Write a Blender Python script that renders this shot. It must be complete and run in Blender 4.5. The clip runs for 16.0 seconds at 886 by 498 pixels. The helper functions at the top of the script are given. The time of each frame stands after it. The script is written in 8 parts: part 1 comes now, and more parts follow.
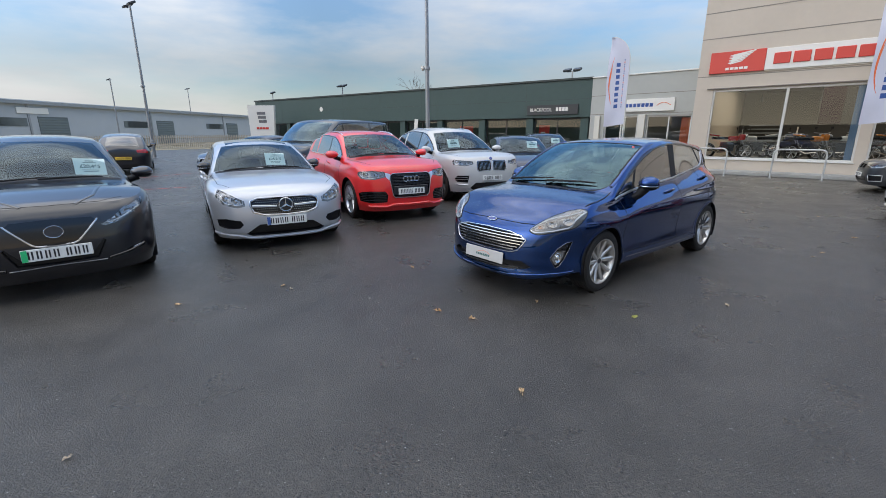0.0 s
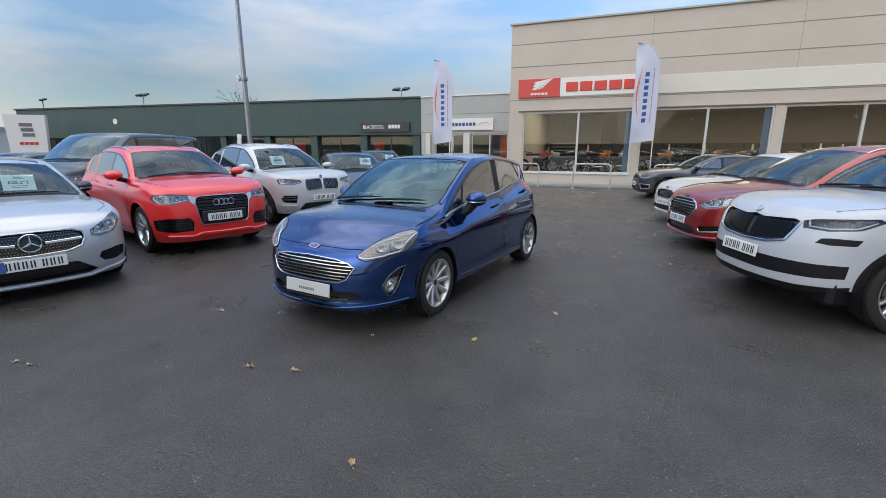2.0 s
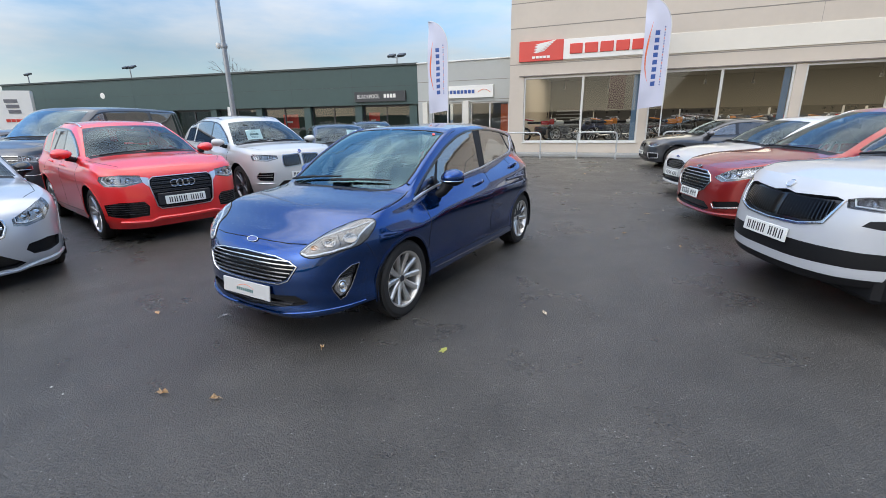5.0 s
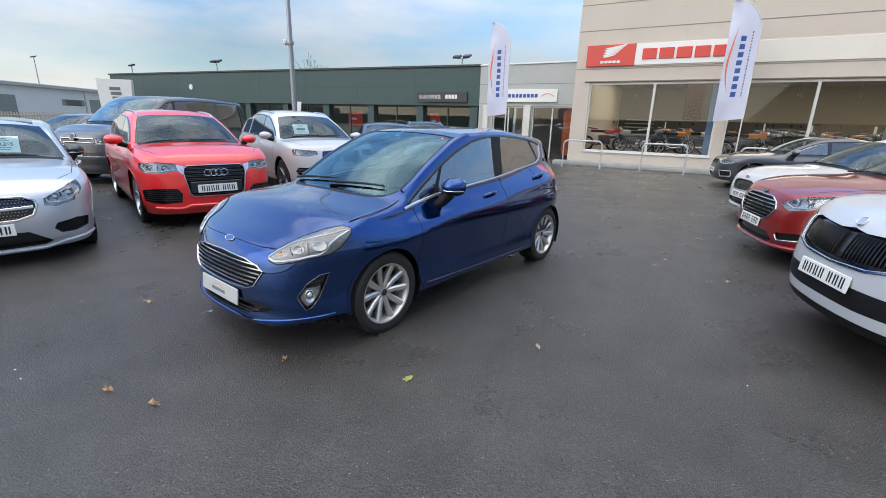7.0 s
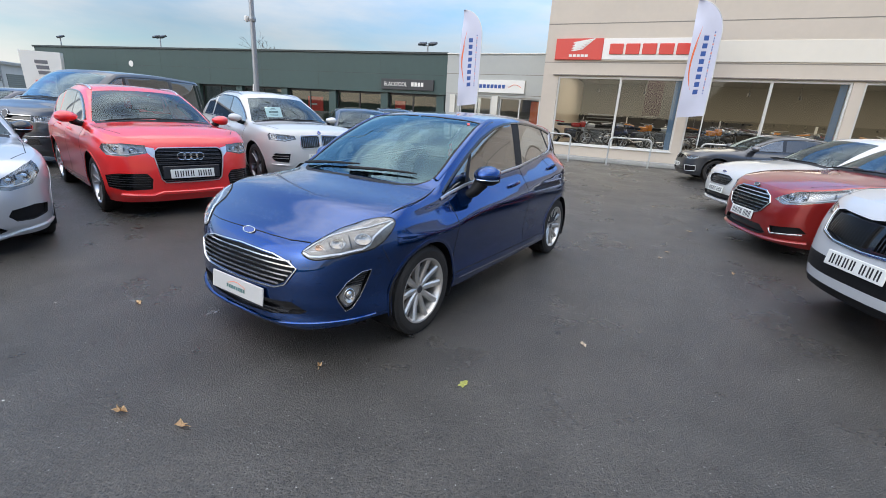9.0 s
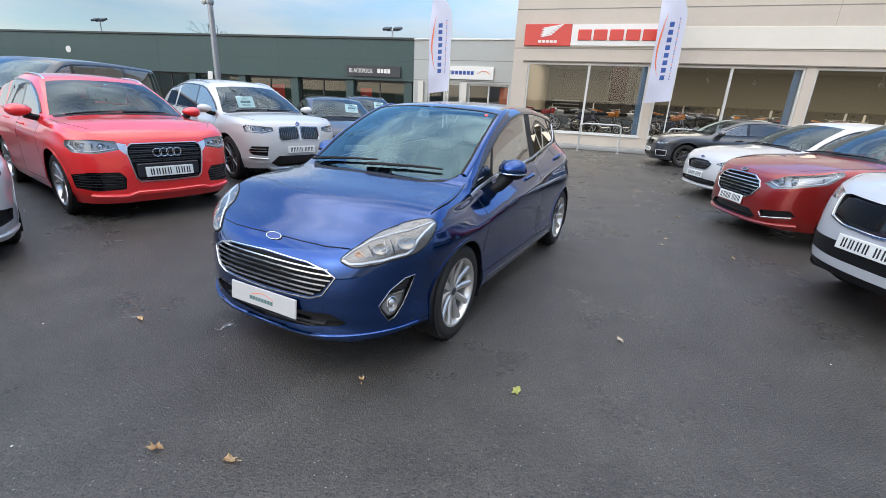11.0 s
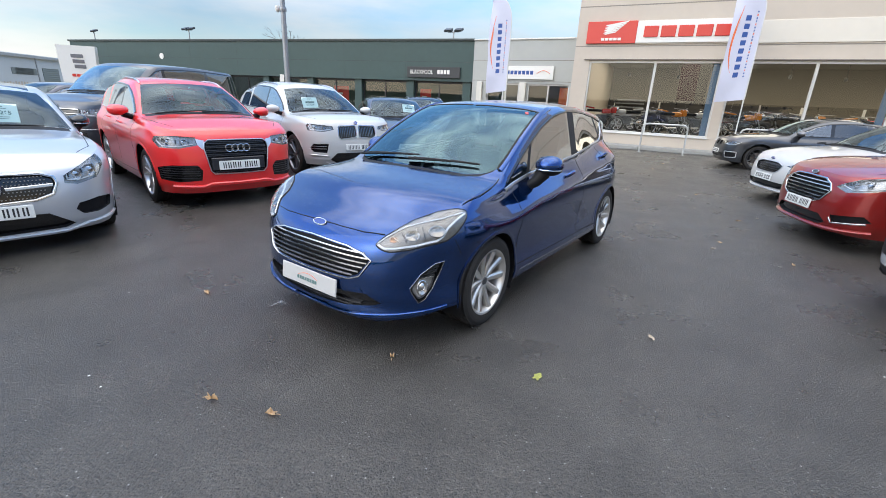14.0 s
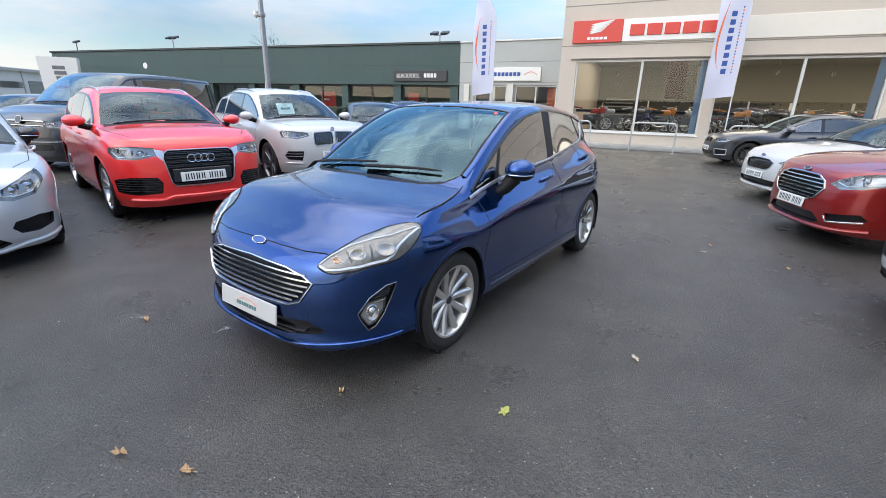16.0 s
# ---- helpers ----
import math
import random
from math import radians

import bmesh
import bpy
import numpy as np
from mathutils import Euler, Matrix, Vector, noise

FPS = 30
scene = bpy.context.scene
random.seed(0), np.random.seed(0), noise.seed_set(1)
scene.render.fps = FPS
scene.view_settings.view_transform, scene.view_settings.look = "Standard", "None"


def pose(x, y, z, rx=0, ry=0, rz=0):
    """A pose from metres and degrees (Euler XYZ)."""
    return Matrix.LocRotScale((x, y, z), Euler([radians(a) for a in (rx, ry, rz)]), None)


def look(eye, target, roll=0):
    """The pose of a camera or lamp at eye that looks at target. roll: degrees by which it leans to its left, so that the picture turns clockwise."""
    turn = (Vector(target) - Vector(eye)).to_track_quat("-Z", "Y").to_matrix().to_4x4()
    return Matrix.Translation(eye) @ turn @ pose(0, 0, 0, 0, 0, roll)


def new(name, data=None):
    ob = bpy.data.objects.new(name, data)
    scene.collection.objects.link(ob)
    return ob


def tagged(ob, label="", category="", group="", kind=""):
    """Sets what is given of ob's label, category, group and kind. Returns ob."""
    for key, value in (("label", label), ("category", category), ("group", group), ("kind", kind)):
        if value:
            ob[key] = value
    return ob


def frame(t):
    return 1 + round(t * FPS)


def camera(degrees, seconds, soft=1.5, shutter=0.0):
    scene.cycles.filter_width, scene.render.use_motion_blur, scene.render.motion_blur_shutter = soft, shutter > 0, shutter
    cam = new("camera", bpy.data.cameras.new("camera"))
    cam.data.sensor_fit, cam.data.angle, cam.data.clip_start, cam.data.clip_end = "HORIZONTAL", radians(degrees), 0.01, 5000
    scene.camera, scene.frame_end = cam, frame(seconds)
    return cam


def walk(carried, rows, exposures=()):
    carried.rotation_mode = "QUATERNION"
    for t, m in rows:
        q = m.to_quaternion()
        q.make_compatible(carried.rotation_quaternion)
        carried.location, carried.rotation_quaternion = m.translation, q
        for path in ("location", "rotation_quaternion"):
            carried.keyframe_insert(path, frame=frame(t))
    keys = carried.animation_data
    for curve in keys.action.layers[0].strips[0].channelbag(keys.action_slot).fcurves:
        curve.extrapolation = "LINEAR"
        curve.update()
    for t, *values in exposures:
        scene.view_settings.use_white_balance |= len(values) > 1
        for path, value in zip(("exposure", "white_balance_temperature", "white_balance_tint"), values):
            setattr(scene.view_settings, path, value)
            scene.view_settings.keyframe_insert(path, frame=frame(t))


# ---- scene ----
cam = camera(90.4, 16.0, soft=0.8)
PATH = [
    (0, (0.457, 0.087, 1.542), (-0.82, 1.539, 1.032), -0.1),
    (0.5, (0.464, 0.176, 1.524), (-0.523, 1.851, 1.056), 0.9),
    (1, (0.417, 0.332, 1.51), (-0.334, 2.134, 1.078), 1.3),
    (1.5, (0.371, 0.503, 1.517), (-0.288, 2.344, 1.097), 0.8),
    (2, (0.339, 0.595, 1.522), (-0.361, 2.416, 1.083), -0.0),
    (2.5, (0.253, 0.656, 1.52), (-0.523, 2.437, 1.044), -0.9),
    (3, (0.089, 0.741, 1.534), (-0.739, 2.49, 1.027), -1.5),
    (3.5, (0.035, 0.826, 1.527), (-0.727, 2.599, 0.998), -1.6),
    (4, (0.131, 0.981, 1.513), (-0.554, 2.78, 0.972), -1.2),
    (6.5, (0.671, 1.783, 1.526), (-0.216, 3.469, 0.918), 0.5),
    (7, (0.726, 1.858, 1.532), (-0.231, 3.524, 0.975), 1.6),
    (7.5, (0.593, 1.822, 1.511), (-0.289, 3.539, 0.988), 2.8),
    (8, (0.429, 1.766, 1.493), (-0.367, 3.527, 0.979), 3.1),
    (8.5, (0.26, 1.785, 1.459), (-0.517, 3.541, 0.902), 3.4),
    (11, (-0.395, 1.763, 1.468), (-1.001, 3.561, 0.835), 2.9),
    (11.5, (-0.422, 1.729, 1.466), (-0.96, 3.548, 0.831), 2.9),
    (12, (-0.409, 1.704, 1.459), (-1.013, 3.5, 0.819), 2.8),
    (12.5, (-0.297, 1.65, 1.459), (-1.043, 3.392, 0.819), 2.9),
    (13, (-0.158, 1.599, 1.447), (-1.015, 3.286, 0.8), 3.0),
    (13.5, (-0.126, 1.608, 1.451), (-1.021, 3.273, 0.797), 3.0),
    (14, (-0.194, 1.67, 1.458), (-1.032, 3.369, 0.816), 2.6),
    (14.5, (-0.295, 1.754, 1.468), (-1.012, 3.515, 0.849), 2.1),
    (15, (-0.338, 1.828, 1.455), (-0.954, 3.629, 0.841), 1.7),
    (15.5, (-0.289, 1.918, 1.443), (-0.963, 3.695, 0.821), 1.4),
    (16, (-0.128, 2.043, 1.444), (-0.952, 3.754, 0.818), 1.3),
]
walk(cam, [(t, look(eye, target, roll)) for t, eye, target, roll in PATH],
     exposures=[(0, 0.42), (0.5, 0.46), (1.5, 0.42), (3.5, 0.50), (6.5, 0.90), (7, 0.76), (8, 0.56), (8.7, 0.76), (11, 0.86), (12, 0.95), (13.5, 1.0), (16, 0.96)])

# ---- world and light ----
SUN_AZ, SUN_EL = 246.0, 24.0        # degrees: azimuth counted from +x, elevation


def make_world():
    w = bpy.data.worlds.new("sky")
    scene.world = w
    w.use_nodes = True
    nt = w.node_tree
    nt.nodes.clear()
    n, l = nt.nodes.new, nt.links.new
    out, bg = n("ShaderNodeOutputWorld"), n("ShaderNodeBackground")
    sky = n("ShaderNodeTexSky")
    sky.sky_type = "NISHITA"
    sky.sun_disc = False
    sky.sun_elevation = radians(SUN_EL)
    sky.sun_rotation = radians(90 - SUN_AZ)
    sky.air_density, sky.dust_density, sky.ozone_density = 1.0, 0.6, 1.5
    co, mp = n("ShaderNodeTexCoord"), n("ShaderNodeMapping")
    mp.inputs["Scale"].default_value = (1.6, 1.6, 6.0)
    l(co.outputs["Generated"], mp.inputs["Vector"])
    nz = n("ShaderNodeTexNoise")
    nz.inputs["Scale"].default_value, nz.inputs["Detail"].default_value = 1.5, 6.0
    nz.inputs["Roughness"].default_value = 0.55
    l(mp.outputs[0], nz.inputs["Vector"])
    sep = n("ShaderNodeSeparateXYZ")
    l(co.outputs["Generated"], sep.inputs[0])
    # more cloud towards the horizon
    hz = n("ShaderNodeMapRange")
    hz.inputs["From Min"].default_value, hz.inputs["From Max"].default_value = 0.0, 0.45
    hz.inputs["To Min"].default_value, hz.inputs["To Max"].default_value = 0.22, -0.16
    l(sep.outputs["Z"], hz.inputs["Value"])
    add = n("ShaderNodeMath")
    l(nz.outputs["Fac"], add.inputs[0])
    l(hz.outputs[0], add.inputs[1])
    # and a fuller cover overhead
    zen = n("ShaderNodeMapRange")
    zen.inputs["From Min"].default_value, zen.inputs["From Max"].default_value = 0.50, 0.80
    zen.inputs["To Max"].default_value = 0.40
    l(sep.outputs["Z"], zen.inputs["Value"])
    add2 = n("ShaderNodeMath")
    l(add.outputs[0], add2.inputs[0])
    l(zen.outputs[0], add2.inputs[1])
    ramp = n("ShaderNodeMapRange")
    ramp.inputs["From Min"].default_value, ramp.inputs["From Max"].default_value = 0.44, 0.80
    ramp.inputs["To Max"].default_value = 0.92
    l(add2.outputs[0], ramp.inputs["Value"])
    cl = n("ShaderNodeTexNoise")
    cl.inputs["Scale"].default_value, cl.inputs["Detail"].default_value = 3.2, 5.0
    mp2 = n("ShaderNodeMapping")
    mp2.inputs["Scale"].default_value = (1.0, 1.0, 5.0)
    l(co.outputs["Generated"], mp2.inputs["Vector"])
    l(mp2.outputs[0], cl.inputs["Vector"])
    cr = n("ShaderNodeValToRGB")
    cr.color_ramp.elements[0].position, cr.color_ramp.elements[1].position = 0.35, 0.62
    cr.color_ramp.elements[0].color = (5.7, 5.75, 5.85, 1)
    cr.color_ramp.elements[1].color = (7.0, 6.9, 6.85, 1)
    l(cl.outputs["Fac"], cr.inputs[0])
    mix = n("ShaderNodeMix")
    mix.data_type = "RGBA"
    l(ramp.outputs[0], mix.inputs["Factor"])
    blue = n("ShaderNodeVectorMath")
    blue.operation = "MULTIPLY"
    blue.inputs[1].default_value = (1.12, 1.22, 1.32)
    l(sky.outputs[0], blue.inputs[0])
    l(blue.outputs[0], mix.inputs[6])
    l(cr.outputs[0], mix.inputs[7])
    # a warm glow low in the sky on the side away from the yard's far buildings
    vec = n("ShaderNodeVectorMath")
    vec.operation = "DOT_PRODUCT"
    vec.inputs[1].default_value = (0.45, -0.89, 0.0)
    l(co.outputs["Generated"], vec.inputs[0])
    side_r = n("ShaderNodeMapRange")
    side_r.inputs["From Min"].default_value, side_r.inputs["From Max"].default_value = 0.2, 0.85
    l(vec.outputs["Value"], side_r.inputs["Value"])
    lowr = n("ShaderNodeMapRange")
    lowr.inputs["From Min"].default_value, lowr.inputs["From Max"].default_value = 0.40, 0.12
    l(sep.outputs["Z"], lowr.inputs["Value"])
    both = n("ShaderNodeMath")
    both.operation = "MULTIPLY"
    l(side_r.outputs[0], both.inputs[0])
    l(lowr.outputs[0], both.inputs[1])
    warm = n("ShaderNodeMix")
    warm.data_type = "RGBA"
    # brightest just over the horizon, with greyer cloud banks above
    glow = n("ShaderNodeValToRGB")
    for k, (p, c) in enumerate(((0.0, (8.6, 6.3, 3.6)), (0.05, (7.4, 5.6, 3.5)), (0.13, (4.3, 3.7, 2.9)), (0.24, (3.6, 3.4, 3.2)), (0.8, (5.6, 5.4, 5.2)))):
        e = glow.color_ramp.elements[k] if k < 2 else glow.color_ramp.elements.new(p)
        e.position, e.color = p, (*c, 1)
    bank = n("ShaderNodeMath")
    bank.operation = "MULTIPLY_ADD"
    l(cl.outputs["Fac"], bank.inputs[0])
    bank.inputs[1].default_value = 0.09
    bank_z = n("ShaderNodeMath")
    bank_z.operation = "SUBTRACT"
    l(sep.outputs["Z"], bank_z.inputs[0])
    bank_z.inputs[1].default_value = 0.045
    l(bank_z.outputs[0], bank.inputs[2])
    l(bank.outputs[0], glow.inputs[0])
    l(glow.outputs[0], warm.inputs[7])
    l(both.outputs[0], warm.inputs["Factor"])
    l(mix.outputs[2], warm.inputs[6])
    # a cloudy sky is brightest overhead
    high = n("ShaderNodeMapRange")
    high.inputs["From Min"].default_value, high.inputs["From Max"].default_value = 0.13, 0.95
    high.inputs["To Min"].default_value, high.inputs["To Max"].default_value = 0.60, 3.05
    l(sep.outputs["Z"], high.inputs["Value"])
    # thinner cloud towards the far units
    west = n("ShaderNodeVectorMath")
    west.operation = "DOT_PRODUCT"
    west.inputs[1].default_value = (-0.99, -0.14, 0.0)
    l(co.outputs["Generated"], west.inputs[0])
    west_r = n("ShaderNodeMapRange")
    west_r.inputs["From Min"].default_value, west_r.inputs["From Max"].default_value = 0.72, 1.0
    west_r.inputs["To Min"].default_value, west_r.inputs["To Max"].default_value = 1.0, 1.4
    l(west.outputs["Value"], west_r.inputs["Value"])
    thin = n("ShaderNodeMath")
    thin.operation = "MULTIPLY"
    l(high.outputs[0], thin.inputs[0])
    l(west_r.outputs[0], thin.inputs[1])
    lift = n("ShaderNodeVectorMath")
    lift.operation = "SCALE"
    l(warm.outputs[2], lift.inputs[0])
    l(thin.outputs[0], lift.inputs["Scale"])
    l(lift.outputs[0], bg.inputs["Color"])
    bg.inputs["Strength"].default_value = 0.105
    l(bg.outputs[0], out.inputs[0])


make_world()
sun_data = bpy.data.lights.new("sun", "SUN")
sun_data.energy, sun_data.angle, sun_data.color = 0.62, radians(70), (1.0, 0.92, 0.82)
sun = new("sun", sun_data)
sun_dir = Vector((math.cos(radians(SUN_EL)) * math.cos(radians(SUN_AZ)), math.cos(radians(SUN_EL)) * math.sin(radians(SUN_AZ)), math.sin(radians(SUN_EL))))
sun.matrix_world = look(sun_dir * 60, (0, 0, 0))


# ---- materials ----
def material(name, colour, rough=0.5, metal=0.0, coat=0.0, spec=0.5, var=0.0, scale=8.0, bump=0.0, bump_scale=60.0, rough_var=0.0, stain=0.0, emit=0.0):
    """A surface with fine grain, a larger blotchy variation and a little relief."""
    m = bpy.data.materials.new(name)
    m.use_nodes = True
    nt = m.node_tree
    n, l = nt.nodes.new, nt.links.new
    b = nt.nodes["Principled BSDF"]
    b.inputs["Base Color"].default_value = (*colour, 1)
    b.inputs["Roughness"].default_value = rough
    b.inputs["Metallic"].default_value = metal
    b.inputs["Coat Weight"].default_value = coat
    b.inputs["Coat Roughness"].default_value = 0.03
    b.inputs["Specular IOR Level"].default_value = spec
    if emit:
        b.inputs["Emission Color"].default_value = (*colour, 1)
        b.inputs["Emission Strength"].default_value = emit
    co = n("ShaderNodeTexCoord")
    if var or stain or rough_var:
        a, c = n("ShaderNodeTexNoise"), n("ShaderNodeTexNoise")
        a.inputs["Scale"].default_value, a.inputs["Detail"].default_value = scale, 8.0
        c.inputs["Scale"].default_value, c.inputs["Detail"].default_value = scale * 0.13, 4.0
        for q in (a, c):
            l(co.outputs["Object"], q.inputs["Vector"])
        f = n("ShaderNodeMath")
        f.operation = "MULTIPLY_ADD"
        l(a.outputs["Fac"], f.inputs[0])
        f.inputs[1].default_value = 2 * var
        f.inputs[2].default_value = 1 - var
        g = n("ShaderNodeMath")
        g.operation = "MULTIPLY_ADD"
        l(c.outputs["Fac"], g.inputs[0])
        g.inputs[1].default_value = 2 * stain
        g.inputs[2].default_value = 1 - stain
        h = n("ShaderNodeMath")
        h.operation = "MULTIPLY"
        l(f.outputs[0], h.inputs[0])
        l(g.outputs[0], h.inputs[1])
        mx = n("ShaderNodeVectorMath")
        mx.operation = "SCALE"
        mx.inputs[0].default_value = colour
        l(h.outputs[0], mx.inputs["Scale"])
        l(mx.outputs[0], b.inputs["Base Color"])
        if rough_var:
            r = n("ShaderNodeMapRange")
            l(c.outputs["Fac"], r.inputs["Value"])
            r.inputs["From Min"].default_value, r.inputs["From Max"].default_value = 0.3, 0.7
            r.inputs["To Min"].default_value, r.inputs["To Max"].default_value = max(0.02, rough - rough_var), min(1, rough + rough_var)
            l(r.outputs[0], b.inputs["Roughness"])
    if bump:
        q = n("ShaderNodeTexNoise")
        q.inputs["Scale"].default_value, q.inputs["Detail"].default_value = bump_scale, 4.0
        l(co.outputs["Object"], q.inputs["Vector"])
        bp = n("ShaderNodeBump")
        bp.inputs["Strength"].default_value, bp.inputs["Distance"].default_value = min(1, bump), 0.01
        l(q.outputs["Fac"], bp.inputs["Height"])
        l(bp.outputs[0], b.inputs["Normal"])
    return m


def paint(name, colour, metal=0.35, rough=0.32, wet=0.0):
    """Car paint: flakes under a clear coat, a film of road dirt, and rain drops where wet."""
    m = material(name, colour, rough, metal, coat=1.0, var=0.05, scale=3.0, stain=0.0 if wet else 0.06)
    nt = m.node_tree
    n, l = nt.nodes.new, nt.links.new
    b = nt.nodes["Principled BSDF"]
    co = n("ShaderNodeTexCoord")
    if wet:
        vo = n("ShaderNodeTexVoronoi")
        vo.inputs["Scale"].default_value = 105.0
        l(co.outputs["Object"], vo.inputs["Vector"])
        nz = n("ShaderNodeTexNoise")
        nz.inputs["Scale"].default_value, nz.inputs["Detail"].default_value = 7.0, 3.0
        l(co.outputs["Object"], nz.inputs["Vector"])
        # a drop only in some of the cells, and only on faces that look upwards
        rnd = n("ShaderNodeSeparateColor")
        l(vo.outputs["Color"], rnd.inputs[0])
        lim = n("ShaderNodeMath")
        lim.operation = "MULTIPLY"
        l(rnd.outputs[0], lim.inputs[0])
        l(nz.outputs["Fac"], lim.inputs[1])
        geo, sep = n("ShaderNodeNewGeometry"), n("ShaderNodeSeparateXYZ")
        l(geo.outputs["Normal"], sep.inputs[0])
        up = n("ShaderNodeMapRange")
        up.inputs["From Min"].default_value, up.inputs["From Max"].default_value = 0.80, 0.95
        l(sep.outputs["Z"], up.inputs["Value"])
        rad = n("ShaderNodeMath")
        rad.operation = "MULTIPLY"
        l(lim.outputs[0], rad.inputs[0])
        l(up.outputs[0], rad.inputs[1])
        sub = n("ShaderNodeMath")
        sub.operation = "SUBTRACT"
        l(rad.outputs[0], sub.inputs[0])
        l(vo.outputs["Distance"], sub.inputs[1])
        cl = n("ShaderNodeMapRange")
        cl.inputs["From Min"].default_value, cl.inputs["From Max"].default_value = 0.0, 0.22
        l(sub.outputs[0], cl.inputs["Value"])
        bp = n("ShaderNodeBump")
        bp.inputs["Strength"].default_value, bp.inputs["Distance"].default_value = wet, 0.004
        l(cl.outputs[0], bp.inputs["Height"])
        l(bp.outputs[0], b.inputs["Coat Normal"])
        l(bp.outputs[0], b.inputs["Normal"])
    return m


def glass(name, tint=(0.35, 0.40, 0.40), gloss=2.0, coating=(1, 1, 1)):
    """Clear pane: it lets light through, tinted, and mirrors more the flatter it is seen; gloss 2 counts both faces."""
    m = bpy.data.materials.new(name)
    m.use_nodes = True
    nt = m.node_tree
    nt.nodes.clear()
    n, l = nt.nodes.new, nt.links.new
    out, tr, gl, mix, fr = n("ShaderNodeOutputMaterial"), n("ShaderNodeBsdfTransparent"), n("ShaderNodeBsdfGlossy"), n("ShaderNodeMixShader"), n("ShaderNodeLayerWeight")
    tr.inputs["Color"].default_value = (*tint, 1)
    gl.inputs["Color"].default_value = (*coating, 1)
    gl.inputs["Roughness"].default_value = 0.012
    fr.inputs["Blend"].default_value = 0.5
    pw, ma = n("ShaderNodeMath"), n("ShaderNodeMath")
    pw.operation, ma.operation = "POWER", "MULTIPLY_ADD"
    ma.use_clamp = True
    pw.inputs[1].default_value = 3.0
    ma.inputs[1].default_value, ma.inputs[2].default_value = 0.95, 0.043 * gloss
    l(fr.outputs["Facing"], pw.inputs[0])
    l(pw.outputs[0], ma.inputs[0])
    l(ma.outputs[0], mix.inputs[0])
    l(tr.outputs[0], mix.inputs[1])
    l(gl.outputs[0], mix.inputs[2])
    l(mix.outputs[0], out.inputs[0])
    return m


def asphalt():
    m = bpy.data.materials.new("damp_asphalt")
    m.use_nodes = True
    nt = m.node_tree
    n, l = nt.nodes.new, nt.links.new
    b = nt.nodes["Principled BSDF"]
    co = n("ShaderNodeTexCoord")

    def noise_node(scale, detail=4.0, rough=0.6):
        q = n("ShaderNodeTexNoise")
        q.inputs["Scale"].default_value, q.inputs["Detail"].default_value, q.inputs["Roughness"].default_value = scale, detail, rough
        l(co.outputs["Object"], q.inputs["Vector"])
        return q

    def ramp(src, lo, hi, a, c):
        r = n("ShaderNodeMapRange")
        r.inputs["From Min"].default_value, r.inputs["From Max"].default_value = lo, hi
        r.inputs["To Min"].default_value, r.inputs["To Max"].default_value = a, c
        l(src, r.inputs["Value"])
        return r.outputs[0]

    def mul(a, c):
        q = n("ShaderNodeMath")
        q.operation = "MULTIPLY"
        l(a, q.inputs[0])
        l(c, q.inputs[1])
        return q.outputs[0]

    grain = noise_node(260, 3)
    blot = noise_node(0.45, 5)
    clump = noise_node(48, 5, 0.7)
    mid = noise_node(2.6, 6)
    film = noise_node(1.1, 6, 0.65)
    vo = n("ShaderNodeTexVoronoi")
    vo.inputs["Scale"].default_value = 105
    l(co.outputs["Object"], vo.inputs["Vector"])
    sp = n("ShaderNodeSeparateColor")
    l(vo.outputs["Color"], sp.inputs[0])
    # each stone has its own grey, with dark binder between; a few are pale
    pit = mul(ramp(sp.outputs[2], 0.80, 0.86, 0.0, 1.0), ramp(vo.outputs["Distance"], 0.30, 0.50, 1.0, 0.0))
    stone = mul(mul(ramp(sp.outputs[1], 0.0, 1.0, 0.84, 1.20), ramp(vo.outputs["Distance"], 0.35, 0.62, 1.0, 0.80)), ramp(pit, 0.0, 1.0, 1.0, 0.12))
    pale = mul(ramp(sp.outputs[0], 0.984, 0.995, 0.0, 1.0), ramp(vo.outputs["Distance"], 0.25, 0.45, 1.0, 0.0))
    v = mul(mul(stone, mul(ramp(grain.outputs["Fac"], 0.3, 0.7, 0.82, 1.18), ramp(clump.outputs["Fac"], 0.3, 0.7, 0.58, 1.42))), mul(ramp(blot.outputs["Fac"], 0.3, 0.7, 0.76, 1.24), ramp(mid.outputs["Fac"], 0.3, 0.7, 0.78, 1.22)))
    sc = n("ShaderNodeVectorMath")
    sc.operation = "SCALE"
    sc.inputs[0].default_value = (0.060, 0.0545, 0.0475)
    l(v, sc.inputs["Scale"])
    mx = n("ShaderNodeMix")
    mx.data_type = "RGBA"
    mx.inputs[7].default_value = (0.34, 0.34, 0.33, 1)
    l(pale, mx.inputs["Factor"])
    l(sc.outputs[0], mx.inputs[6])
    l(mx.outputs[2], b.inputs["Base Color"])
    l(mul(ramp(film.outputs["Fac"], 0.35, 0.65, 0.25, 0.41), ramp(mid.outputs["Fac"], 0.3, 0.7, 0.9, 1.1)), b.inputs["Roughness"])
    b.inputs["Specular IOR Level"].default_value = 0.5
    h = n("ShaderNodeMath")
    h.operation = "MULTIPLY_ADD"
    l(vo.outputs["Distance"], h.inputs[0])
    h.inputs[1].default_value = -1.0
    l(grain.outputs["Fac"], h.inputs[2])
    bp = n("ShaderNodeBump")
    bp.inputs["Strength"].default_value, bp.inputs["Distance"].default_value = 0.55, 0.007
    l(h.outputs[0], bp.inputs["Height"])
    l(bp.outputs[0], b.inputs["Normal"])
    return m


